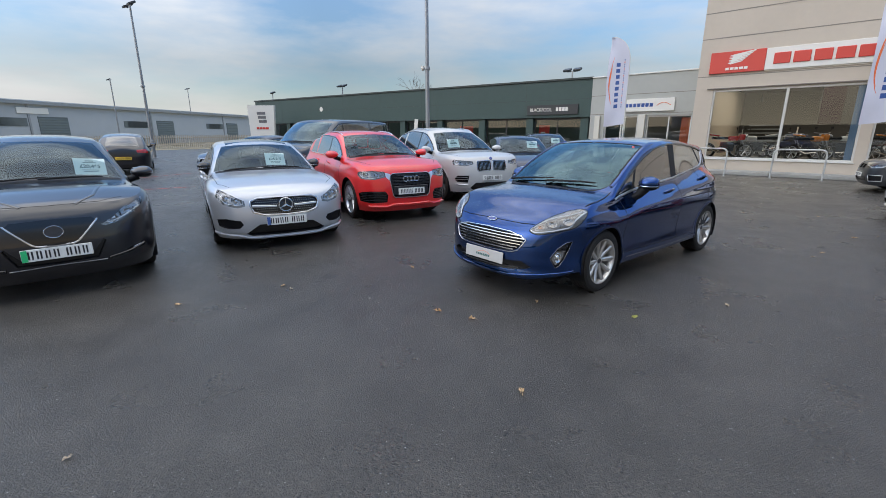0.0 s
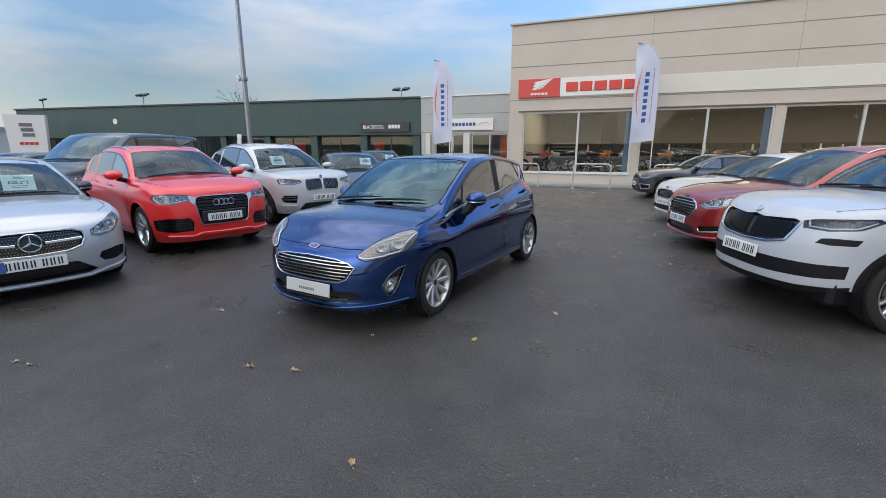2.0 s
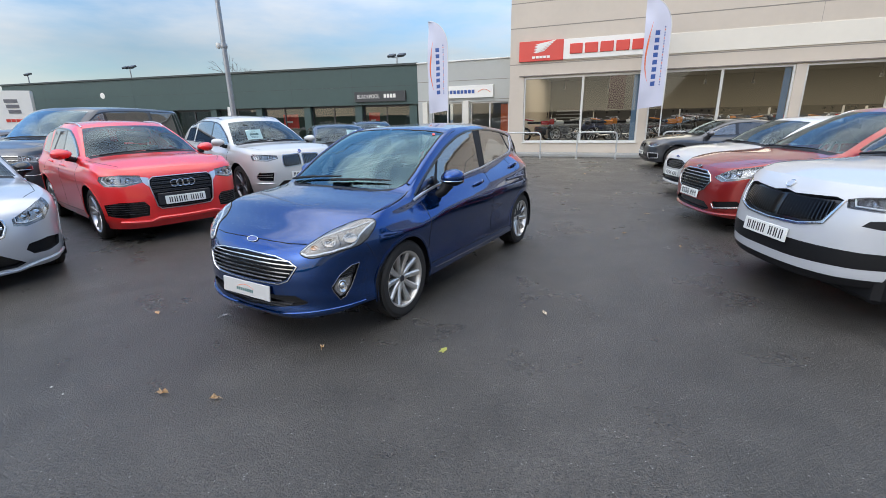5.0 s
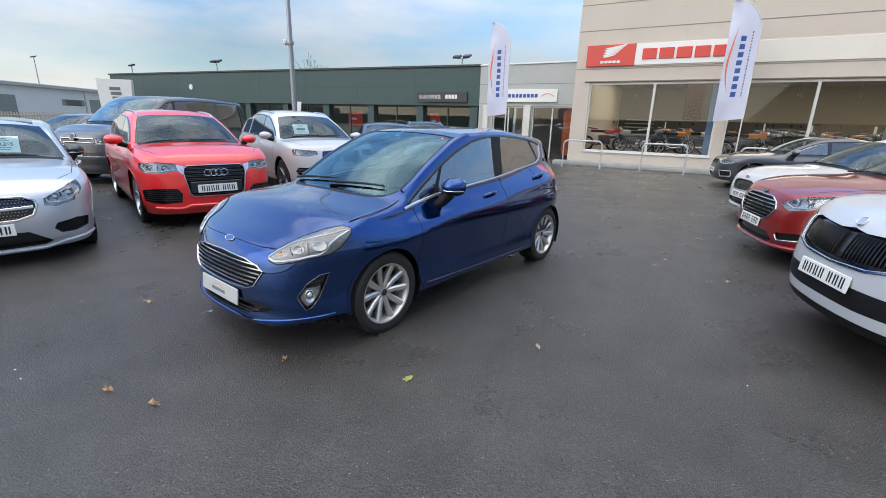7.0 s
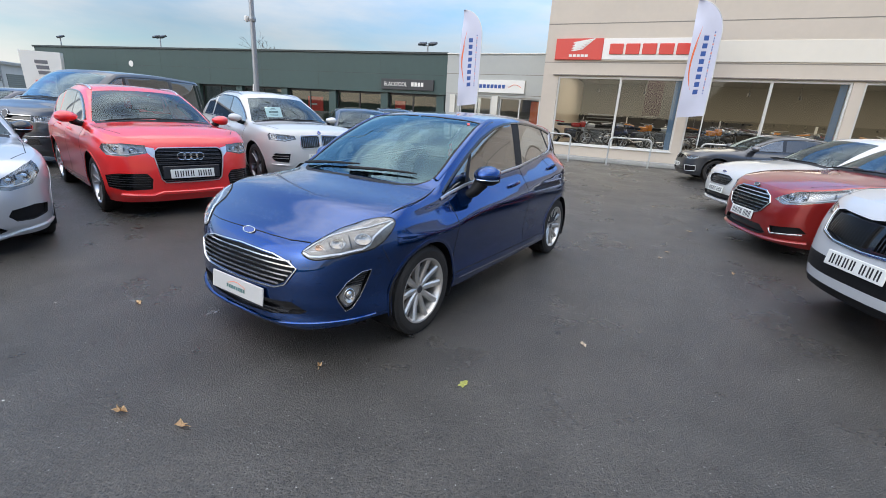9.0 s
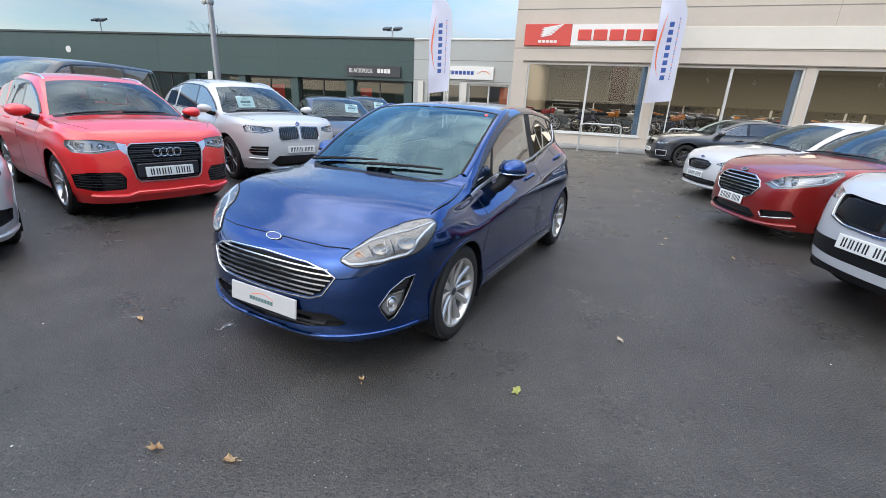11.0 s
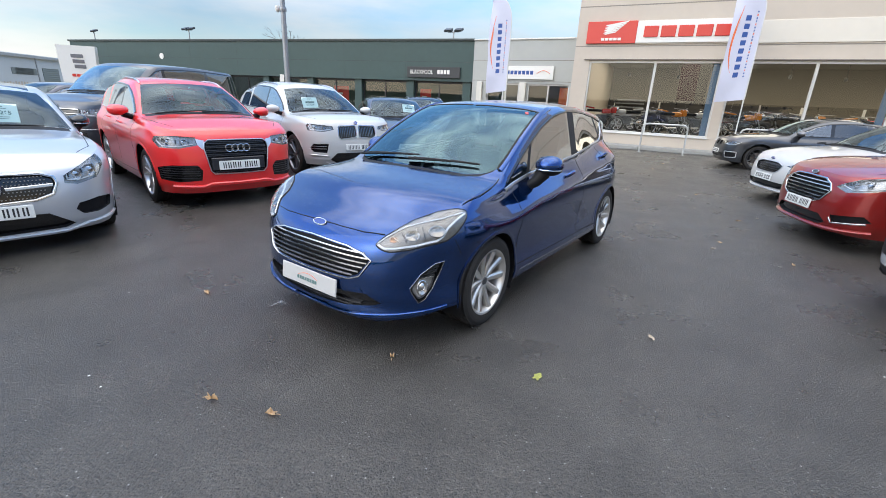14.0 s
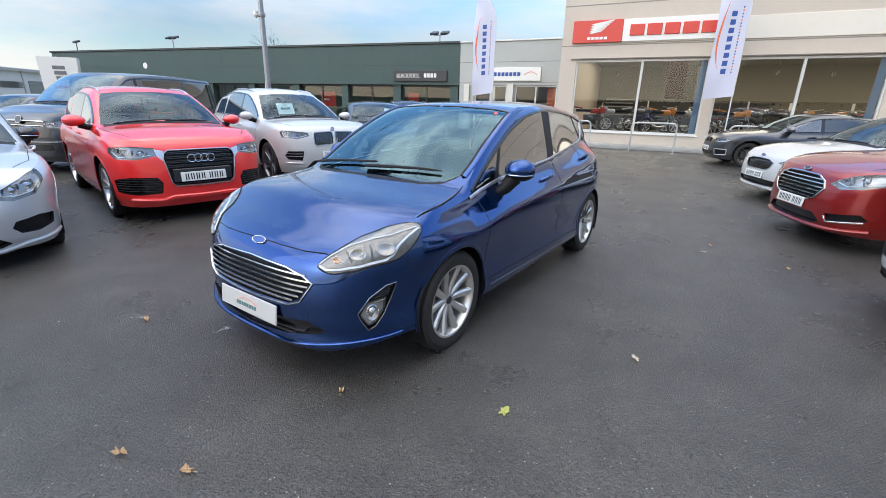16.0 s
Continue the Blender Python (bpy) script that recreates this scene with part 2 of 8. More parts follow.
M_ASPHALT = asphalt()
M_TYRE = material("tyre_rubber", (0.024, 0.022, 0.020), 0.75, spec=0.3, var=0.25, scale=30, bump=0.3, bump_scale=120)
M_ALLOY = material("silver_alloy", (0.62, 0.62, 0.63), 0.28, 0.9, coat=0.4, var=0.06, scale=12)
M_ALLOY_DARK = material("grey_alloy", (0.16, 0.16, 0.17), 0.3, 0.9, coat=0.4, var=0.06, scale=12)
M_DISC = material("brake_steel", (0.20, 0.17, 0.15), 0.45, 0.9, var=0.3, scale=40)
M_BLACK = material("black_plastic", (0.009, 0.009, 0.010), 0.5, spec=0.22, var=0.15, scale=40, bump=0.1, bump_scale=300)
M_GLOSS = material("gloss_black", (0.005, 0.005, 0.006), 0.14, coat=0.4)
M_GAP = material("panel_gap", (0.004, 0.004, 0.005), 0.8)
M_CHROME = material("chrome", (0.58, 0.59, 0.60), 0.16, 1.0)
M_LAMP = glass("lamp_lens", (0.90, 0.92, 0.94), 0.7)
M_LAMP_IN = material("lamp_reflector", (0.34, 0.335, 0.325), 0.24, 0.6, var=0.35, scale=25)
M_LAMP_DARK = material("lamp_housing", (0.05, 0.05, 0.055), 0.3, 0.4, var=0.3, scale=30)
M_DRL = material("lamp_light_guide", (0.62, 0.64, 0.66), 0.15, 0.1)
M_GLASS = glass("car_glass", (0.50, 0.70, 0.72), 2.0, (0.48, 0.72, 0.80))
M_SCREEN = glass("windscreen_glass", (0.58, 0.68, 0.70), 1.0, (0.46, 0.55, 0.60))
M_VANGLASS = glass("van_windscreen_glass", (0.40, 0.45, 0.46), 1.4, (0.7, 0.9, 1.0))
M_SIDE = glass("side_window_glass", (0.45, 0.50, 0.50), 4.4)
M_PRIVACY = glass("tinted_car_glass", (0.13, 0.14, 0.15), 2.8)
M_CABIN = material("cabin_trim", (0.022, 0.023, 0.025), 0.7, var=0.2, scale=20)
M_SEAT = material("seat_cloth", (0.032, 0.033, 0.038), 0.9, var=0.3, scale=60)
M_PLATE = material("plate_white", (0.70, 0.70, 0.66), 0.35, var=0.03, scale=20)
M_PLATE_Y = material("plate_yellow", (0.75, 0.48, 0.05), 0.35)
M_INK = material("black_ink", (0.012, 0.012, 0.014), 0.5)
M_RED_LENS = material("red_lens", (0.45, 0.01, 0.01), 0.12, coat=1.0)
M_PAPER = material("price_card", (0.80, 0.92, 0.88), 0.7, var=0.03, scale=9)
M_CARD_INK = material("card_ink", (0.08, 0.16, 0.15), 0.6)
M_BADGE_BLUE = material("badge_blue", (0.01, 0.03, 0.2), 0.2, coat=1.0)


# ---- small mesh helpers ----
def mesh_object(name, verts, faces, mat, parent=None, label="", normals=None, smooth=True):
    me = bpy.data.meshes.new(name)
    me.from_pydata([tuple(v) for v in verts], [], [tuple(f) for f in faces])
    me.materials.append(mat)
    if smooth:
        me.shade_smooth()
    me.update()
    if normals is not None:
        me.normals_split_custom_set_from_vertices([tuple(q) for q in normals])
    ob = new(name, me)
    if parent:
        ob.parent = parent
    if label:
        ob["label"] = label
    return ob


def part(name, bm, mat, parent, label="", smooth=False):
    """Links a bmesh as one mesh object under a thing or a part."""
    me = bpy.data.meshes.new(name)
    bmesh.ops.recalc_face_normals(bm, faces=bm.faces[:])
    bm.to_mesh(me)
    bm.free()
    me.materials.append(mat)
    if smooth:
        me.shade_smooth()
        me.set_sharp_from_angle(angle=radians(38))
    ob = new(name, me)
    if parent:
        ob.parent = parent
    if label:
        ob["label"] = label
    return ob


def box(bm, x0, x1, y0, y1, z0, z1, bevel=0.0, segs=1, mat=None):
    r = bmesh.ops.create_cube(bm, size=1.0)
    vs = r["verts"]
    for v in vs:
        v.co = Vector((x0 + (v.co.x + 0.5) * (x1 - x0), y0 + (v.co.y + 0.5) * (y1 - y0), z0 + (v.co.z + 0.5) * (z1 - z0)))
    if mat is not None:
        for v in vs:
            v.co = mat @ v.co
    if bevel > 0:
        es = list({e for v in vs for e in v.link_edges})
        bmesh.ops.bevel(bm, geom=es, offset=bevel, segments=segs, affect="EDGES", profile=0.6)
    return vs


def tube(bm, pts, r, seg=8, closed=False, caps=True):
    """A round bar along points; r is one radius or one for each point."""
    pts = [Vector(p) for p in pts]
    n = len(pts)
    rs = r if isinstance(r, (list, tuple)) else [r] * n
    rings = []
    up = Vector((0.123, 0.251, 0.96)).normalized()
    for i, p in enumerate(pts):
        a = pts[(i - 1) % n] if (closed or i > 0) else p
        b = pts[(i + 1) % n] if (closed or i < n - 1) else p
        t = (b - a).normalized()
        u = t.cross(up)
        if u.length < 0.05:
            u = t.cross(Vector((1, 0, 0)))
        u.normalize()
        w = t.cross(u)
        rings.append([bm.verts.new(p + (u * math.cos(k * math.tau / seg) + w * math.sin(k * math.tau / seg)) * rs[i]) for k in range(seg)])
    m = n if closed else n - 1
    for i in range(m):
        a, b = rings[i], rings[(i + 1) % n]
        for k in range(seg):
            bm.faces.new((a[k], a[(k + 1) % seg], b[(k + 1) % seg], b[k]))
    if caps and not closed:
        bm.faces.new(rings[0][::-1])
        bm.faces.new(rings[-1])


def lathe(bm, prof, seg=40, axis="y", m=None):
    """Turns (radius, along) points round an axis."""
    rings = []
    for r, h in prof:
        ring = []
        for k in range(seg):
            a = k * math.tau / seg
            v = Vector((r * math.cos(a), h, r * math.sin(a))) if axis == "y" else Vector((r * math.cos(a), r * math.sin(a), h))
            ring.append(bm.verts.new(m @ v if m else v))
        rings.append(ring)
    for a, b in zip(rings, rings[1:]):
        for k in range(seg):
            bm.faces.new((a[k], a[(k + 1) % seg], b[(k + 1) % seg], b[k]))


def prism(bm, poly, y0, y1, m=None):
    """A polygon of (x, z) drawn out from y0 to y1."""
    a = [bm.verts.new((m @ Vector((x, y0, z))) if m else (x, y0, z)) for x, z in poly]
    b = [bm.verts.new((m @ Vector((x, y1, z))) if m else (x, y1, z)) for x, z in poly]
    bm.faces.new(a)
    bm.faces.new(b[::-1])
    for i in range(len(a)):
        j = (i + 1) % len(a)
        bm.faces.new((a[i], b[i], b[j], a[j]))


def thing(name, label, category, m=None, group="", kind=""):
    ob = new(name)
    ob.empty_display_size = 0.2
    if m is not None:
        ob.matrix_world = m
    return tagged(ob, label, category, group, kind)


# ---- cars ----
from mathutils.bvhtree import BVHTree
from mathutils.geometry import delaunay_2d_cdt


def smooth_curve(points):
    """A monotone cubic through (x, y) points, for arrays."""
    pts = sorted(points)
    xs, ys = np.array([p[0] for p in pts], float), np.array([p[1] for p in pts], float)
    h = np.diff(xs)
    d = np.diff(ys) / h
    m = np.zeros(len(xs))
    m[0], m[-1] = d[0], d[-1]
    for i in range(1, len(xs) - 1):
        if d[i - 1] * d[i] > 0:
            w1, w2 = 2 * h[i] + h[i - 1], h[i] + 2 * h[i - 1]
            m[i] = (w1 + w2) / (w1 / d[i - 1] + w2 / d[i])

    def f(x):
        x = np.clip(np.asarray(x, float), xs[0], xs[-1])
        i = np.clip(np.searchsorted(xs, x) - 1, 0, len(h) - 1)
        t = (x - xs[i]) / h[i]
        return (1 + 2 * t) * (1 - t) ** 2 * ys[i] + t * (1 - t) ** 2 * h[i] * m[i] + t * t * (3 - 2 * t) * ys[i + 1] + t * t * (t - 1) * h[i] * m[i + 1]

    return f


def inside(px, py, poly):
    """Even-odd test of many points against a polygon."""
    px, py = np.asarray(px), np.asarray(py)
    r = np.zeros(px.shape, bool)
    n = len(poly)
    for i in range(n):
        (x1, y1), (x2, y2) = poly[i], poly[(i + 1) % n]
        if y1 != y2:
            c = ((y1 > py) != (y2 > py)) & (px < (x2 - x1) * (py - y1) / (y2 - y1) + x1)
            r ^= c
    return r


def dense(poly, step, closed=True):
    out = []
    n = len(poly)
    for i in range(n if closed else n - 1):
        a, b = np.array(poly[i]), np.array(poly[(i + 1) % n])
        k = max(1, int(np.ceil(np.linalg.norm(b - a) / step)))
        out += [tuple(a + (b - a) * j / k) for j in range(k)]
    if not closed:
        out.append(tuple(poly[-1]))
    return out


def rounded(poly, r, k=3):
    """A polygon with its corners cut round."""
    out = []
    n = len(poly)
    for i in range(n):
        p, a, b = np.array(poly[i], float), np.array(poly[i - 1], float), np.array(poly[(i + 1) % n], float)
        u, v = a - p, b - p
        lu, lv = np.linalg.norm(u), np.linalg.norm(v)
        q = min(r, lu * 0.45, lv * 0.45)
        s, e = p + u / lu * q, p + v / lv * q
        for j in range(k + 1):
            t = j / k
            out.append(tuple((1 - t) ** 2 * s + 2 * t * (1 - t) * p + t * t * e))
    return out


def triangulate(domain, holes, lines, step):
    """Triangles over a flat domain whose edges keep to all outlines given. Returns points and triangles."""
    loops = [dense(domain, step)] + [dense(h, step) for h in holes + lines]
    pts, edges = [], []
    for lp in loops:
        o = len(pts)
        pts += lp
        edges += [(o + i, o + (i + 1) % len(lp)) for i in range(len(lp))]
    dx = np.array(domain)
    (x0, y0), (x1, y1) = dx.min(0), dx.max(0)
    gx, gy = [], []
    for j, y in enumerate(np.arange(y0, y1, step * 0.87)):
        xs = np.arange(x0 + (step / 2 if j % 2 else 0), x1, step)
        gx.append(xs)
        gy.append(np.full(len(xs), y))
    gx, gy = np.concatenate(gx), np.concatenate(gy)
    keep = inside(gx, gy, domain)
    lp_all = np.array(pts)
    gx, gy = gx[keep], gy[keep]
    # leave out grid points that lie close to an outline
    far = np.ones(len(gx), bool)
    for c in range(0, len(gx), 2000):
        dd = (gx[c:c + 2000, None] - lp_all[None, :, 0]) ** 2 + (gy[c:c + 2000, None] - lp_all[None, :, 1]) ** 2
        far[c:c + 2000] = dd.min(1) > (0.45 * step) ** 2
    pts += list(zip(gx[far], gy[far]))
    v, e, f, _, _, _ = delaunay_2d_cdt([Vector(p) for p in pts], edges, [], 0, 1e-6)
    v = np.array([tuple(q) for q in v])
    f = np.array([tuple(t) for t in f if len(t) == 3])
    c = v[f].mean(1)
    ok = inside(c[:, 0], c[:, 1], domain)
    for h in holes:
        ok &= ~inside(c[:, 0], c[:, 1], h)
    return v, f[ok], c[ok]


class Shell:
    """The skin of a car: a band round its front, sides and tail, and a sheet for bonnet, screens and roof.
    Car axes: x forward from the front axle, y to the left, z up from the ground."""

    def __init__(self, P):
        self.P = P
        hw, foh, wb, roh = P["hw"], P["foh"], P["wb"], P["roh"]
        nf, nr = P.get("nf", 3.4), P.get("nr", 4.2)
        th = np.linspace(0, np.pi / 2, 700)
        cf, ar = -0.05, roh + 0.15
        xf = cf + (foh - cf) * np.cos(th) ** (2 / nf)
        yf = hw * np.sin(th) ** (2 / nf)
        xr = -wb + 0.15 - ar * np.sin(th) ** (2 / nr)
        yr = hw * np.cos(th) ** (2 / nr)
        x, y = np.concatenate([xf, xr]), np.concatenate([yf, yr])
        s = np.concatenate([[0], np.cumsum(np.hypot(np.diff(x), np.diff(y)))])
        k = np.concatenate([[True], np.diff(s) > 1e-9])
        x, y, s = x[k], y[k], s[k]
        self.len = s[-1]
        self.sg = np.linspace(0, self.len, 900)
        self.xg, self.yg = np.interp(self.sg, s, x), np.interp(self.sg, s, y)
        tx, ty = np.gradient(self.xg, self.sg), np.gradient(self.yg, self.sg)
        ker = np.ones(21) / 21
        pad = lambda q, odd: np.convolve(np.concatenate([(-1 if odd else 1) * q[10:0:-1], q, (-1 if odd else 1) * q[-2:-12:-1]]), ker, "valid")
        nx, ny = pad(ty, False), pad(-tx, True)
        ln = np.hypot(nx, ny)
        self.nx, self.ny = nx / ln, ny / ln
        self.half = int(np.argmax(self.yg > 0.985 * hw))
        self.zc = smooth_curve(P["profile"])
        self.drop = smooth_curve(P["drop"])
        self.ye = smooth_curve(P["top_half"])
        cw, hd = P["cowl"], P["header"]
        self.bow = smooth_curve([(-wb - roh, -P["bow"][1]), (-wb * 0.85, -P["bow"][1] * 0.5), (hd - 0.7, P["bow"][0] * 0.4), (hd - 0.1, P["bow"][0]), (cw - 0.15, P["bow"][0]), (cw + 0.2, 0.06), (foh - 0.3, 0.06), (foh, 0.10)])
        self.f_in, self.s_in, self.r_in = smooth_curve(P["front_in"]), smooth_curve(P["side_in"]), smooth_curve(P["rear_in"])
        self.belt = smooth_curve(P["belt"])
        self.shoulder = smooth_curve(P.get("shoulder", [(-5, 0.0), (5, 0.0)]))
        self.bot = smooth_curve(P["bottom"])
        zt = np.full(self.sg.shape, 0.8)
        for _ in range(25):
            self.zt = zt
            i = self.inset(self.sg, zt)
            ox, oy = self.xg - self.nx * i, self.yg - self.ny * i
            zt = 0.5 * zt + 0.5 * self.ztop(ox, oy)
        self.zt = zt
        i = self.inset(self.sg, zt)
        self.ox, self.oy = self.xg - self.nx * i, np.maximum(0, self.yg - self.ny * i)

    def ztop(self, x, y):
        q = np.minimum(1.15, (np.abs(y) / self.ye(x)) ** 2)
        return self.zc(x + self.bow(x) * q) - self.drop(x) * q ** 1.25

    def inset(self, s, z):
        nx, ny = np.interp(s, self.sg, self.nx), np.interp(s, self.sg, self.ny)
        x = np.interp(s, self.sg, self.xg)
        zt = np.interp(s, self.sg, self.zt)
        zb = self.belt(x)
        h = self.P.get("roll_h", 0.085)
        roll = self.P.get("roll", 0.05) * np.clip((z - (zt - h)) / h, 0, 1.2) ** 2.2
        if "roll_cut" in self.P:         # the pillars have a tighter edge than roof and bonnet
            a, b = self.P["roll_cut"]
            roll = roll * (1 - 0.82 * np.clip((a - x) / 0.12, 0, 1) * np.clip((x - b) / 0.12, 0, 1))
        side = self.s_in(z) + self.P["tumble"] * np.maximum(0, z - zb) + roll
        if "shoulder" in self.P:         # the body draws in under the windows
            q = np.clip((z - zb + 0.21) / 0.21, 0, 1)
            side = side + self.shoulder(x) * q * q * (3 - 2 * q)
        return self.f_in(z) * np.where(nx > 0, nx * nx, 0) + self.r_in(z) * np.where(nx < 0, nx * nx, 0) + side * ny * ny + 0.3 * roll * nx * nx

    def side(self, s, z, off=0.0):
        s, z = np.asarray(s, float), np.asarray(z, float)
        i = self.inset(s, z) - off
        return np.stack([np.interp(s, self.sg, self.xg) - np.interp(s, self.sg, self.nx) * i, np.interp(s, self.sg, self.yg) - np.interp(s, self.sg, self.ny) * i, z], -1)

    def side_normal(self, s, z):
        e = 0.004
        a = self.side(s + e, z) - self.side(s - e, z)
        b = self.side(s, z + e) - self.side(s, z - e)
        n = np.cross(a, b)
        return n / np.maximum(1e-9, np.linalg.norm(n, axis=-1, keepdims=True))

    def top(self, x, y, off=0.0):
        p = np.stack([x, y, self.ztop(x, y)], -1)
        return p + off * self.top_normal(x, y) if off else p

    def top_normal(self, x, y):
        e = 0.006
        gx = (self.ztop(x + e, y) - self.ztop(x - e, y)) / (2 * e)
        gy = (self.ztop(x, y + e) - self.ztop(x, y - e)) / (2 * e)
        n = np.stack([-gx, -gy, np.ones_like(gx)], -1)
        return n / np.linalg.norm(n, axis=-1, keepdims=True)

    def s_y(self, y):
        return float(np.interp(y, self.yg[: self.half], self.sg[: self.half]))

    def s_x(self, x):
        k = len(self.sg) - 40
        return float(np.interp(-x, -self.xg[20:k], self.sg[20:k]))

    def poly(self, pts):
        """Outline points to band coordinates: ('y', y, z) on the front, ('x', x, z) on the side, ('r', y, z) on the tail."""
        out = []
        for k, a, z in pts:
            if k == "y":
                s = self.s_y(a)
            elif k == "x":
                s = self.s_x(a)
            else:
                h = len(self.sg) - int(np.argmax(self.yg[::-1] > 0.985 * self.P["hw"]))
                s = float(np.interp(-a, -self.yg[h:], self.sg[h:]))
            out.append((s, z))
        return out


def ribbon(bm, p, n, w, h, closed=False, flip=False):
    """A flat strip of width w, raised by h over the skin, along points p with normals n."""
    m = len(p)
    rows = []
    for i in range(m):
        a = p[(i - 1) % m] if (closed or i > 0) else p[i]
        b = p[(i + 1) % m] if (closed or i < m - 1) else p[i]
        t = Vector(b) - Vector(a)
        t.normalize()
        nn = Vector(n[i])
        u = t.cross(nn).normalized() * (w / 2)
        c = Vector(p[i])
        q = [c - u - nn * 0.004, c - u + nn * h * 0.6, c - u * 0.6 + nn * h, c + u * 0.6 + nn * h, c + u + nn * h * 0.6, c + u - nn * 0.004]
        if flip:
            q = [Vector((v.x, -v.y, v.z)) for v in q]
        rows.append([bm.verts.new(v) for v in q])
    for i in range(m if closed else m - 1):
        a, b = rows[i], rows[(i + 1) % m]
        for k in range(5):
            bm.faces.new((a[k], a[k + 1], b[k + 1], b[k]))


def wheel(parent, style, r, width, x, y, steer=0.0, spin=0.0, tread=False):
    """A wheel: brake disc and hub, with its tyre and its rim as sub-parts. style: (spokes, twin, material, rim share)."""
    spokes, twin, mat, share = style
    sgn = 1 if y > 0 else -1
    m = pose(x, y - sgn * width / 2, r - 0.004, 0, 0, steer) @ pose(0, 0, 0, 0, 0, 0 if sgn > 0 else 180) @ pose(0, 0, 0, 0, spin, 0)
    bm = bmesh.new()
    lathe(bm, [(0.02, 0.0), (r * 0.46, 0.0), (r * 0.46, 0.02), (0.05, 0.025), (0.05, 0.05), (0.02, 0.055)], 28)
    w = part("wheel", bm, M_DISC, parent, "brake disc and hub behind the spokes", smooth=True)
    w.matrix_local = m
    rr, h = r * share, width / 2
    bm = bmesh.new()
    lathe(bm, [(rr, -h * 0.9), (r * 0.90, -h), (r * 0.975, -h * 0.86), (r, -h * 0.6), (r, -h * 0.36), (r - 0.008, -h * 0.35), (r - 0.008, -h * 0.29), (r, -h * 0.28), (r, -0.012), (r - 0.008, -0.01), (r - 0.008, 0.01), (r, 0.012), (r, h * 0.28), (r - 0.008, h * 0.29), (r - 0.008, h * 0.35), (r, h * 0.36), (r, h * 0.6), (r * 0.975, h * 0.86), (r * 0.90, h), (r * 0.84, h * 1.01), (rr * 1.03, h * 0.97), (rr, h * 0.9)], 56)
    if tread:       # shoulder blocks with sipes between them
        for k in range(64):
            for sd in (-1, 1):
                m3 = Matrix.Rotation(k * math.tau / 64 + (0.02 if sd > 0 else 0), 4, "Y")
                a, b = sorted((sd * h * 0.40, sd * h * 0.70))
                box(bm, r - 0.004, r + 0.004, a, b, -0.0105, 0.0105, mat=m3)
                a, b = sorted((sd * h * 0.68, sd * h * 0.90))
                box(bm, r * 0.955, r * 0.985, a, b, -0.0105, 0.0105, mat=m3)
    part("tyre", bm, M_TYRE, w, "black rubber tyre", smooth=not tread)
    bm = bmesh.new()
    lathe(bm, [(rr * 0.88, -h * 0.5), (rr * 0.90, h * 0.45), (rr * 0.93, h * 0.80), (rr * 0.97, h * 0.94), (rr * 1.02, h * 0.97), (rr * 1.025, h * 0.9), (rr, h * 0.6)], 56)
    lathe(bm, [(0.001, h * 0.62), (rr * 0.16, h * 0.60), (rr * 0.20, h * 0.52), (rr * 0.22, h * 0.2)], 24)
    n = spokes
    for k in range(n):
        for side in ((-1, 1) if twin else (0,)):
            a = k * math.tau / n
            m2 = Matrix.Rotation(a, 4, "Y")
            spread = side * rr * 0.10
            r0, r1 = rr * 0.14, rr * 0.94
            wa, wb_ = rr * (0.055 if twin else 0.085), rr * (0.06 if twin else 0.11)
            o0, o1 = spread * 0.5, spread * 1.9
            ya, yb = h * 0.56, h * 0.84
            vs = []
            for rad, wd, of, yy in ((r0, wa, o0, ya), ((r0 + r1) / 2, (wa + wb_) / 2, (o0 + o1) / 2, (ya + yb) / 2 - h * 0.06), (r1, wb_, o1, yb)):
                vs.append([bm.verts.new(m2 @ Vector((rad, yv, of + q))) for yv, q in ((yy - h * 0.3, -wd), (yy - 0.006, -wd), (yy + 0.004, -wd * 0.5), (yy + 0.004, wd * 0.5), (yy - 0.006, wd), (yy - h * 0.3, wd))])
            for A, B in zip(vs, vs[1:]):
                for q in range(5):
                    bm.faces.new((A[q], A[q + 1], B[q + 1], B[q]))
    rim = part("rim", bm, mat, w, "alloy rim with spokes", smooth=True)
    bm = bmesh.new()
    lathe(bm, [(0.001, h * 0.66), (rr * 0.11, h * 0.655), (rr * 0.125, h * 0.60)], 20)
    for k in range(5):
        a = (k + 0.5) * math.tau / 5
        lathe(bm, [(0.001, h * 0.60), (0.010, h * 0.60), (0.010, h * 0.5)], 6, m=Matrix.Translation((rr * 0.26 * math.cos(a), 0, rr * 0.26 * math.sin(a))))
    part("hub_cap", bm, M_LAMP_DARK, w, "centre cap and bolts", smooth=True)
    return w


def number_plate(car, x, z, tilt, mat, bars, y=0.0, rear=False):
    """A plate with plain bars where its characters stand."""
    bm = bmesh.new()
    box(bm, -0.006, 0.006, -0.26, 0.26, -0.056, 0.056, 0.004)
    p = part("number_plate", bm, mat, car, "number plate with plain dark bars")
    p.matrix_local = pose(x, y, z, 0, tilt, 180 if rear else 0)
    if bars:
        cx = -0.222
        for k in range(8):       # three characters, a gap, four characters
            if k != 3:
                bm = bmesh.new()
                for a in (0.0, 0.026):
                    box(bm, 0.0065, 0.0075, -(cx + a + 0.013), -(cx + a), -0.037, 0.037, 0.001)
                part("dark_bar", bm, M_INK, p)
                cx += 0.061
            else:
                cx += 0.030
    return p


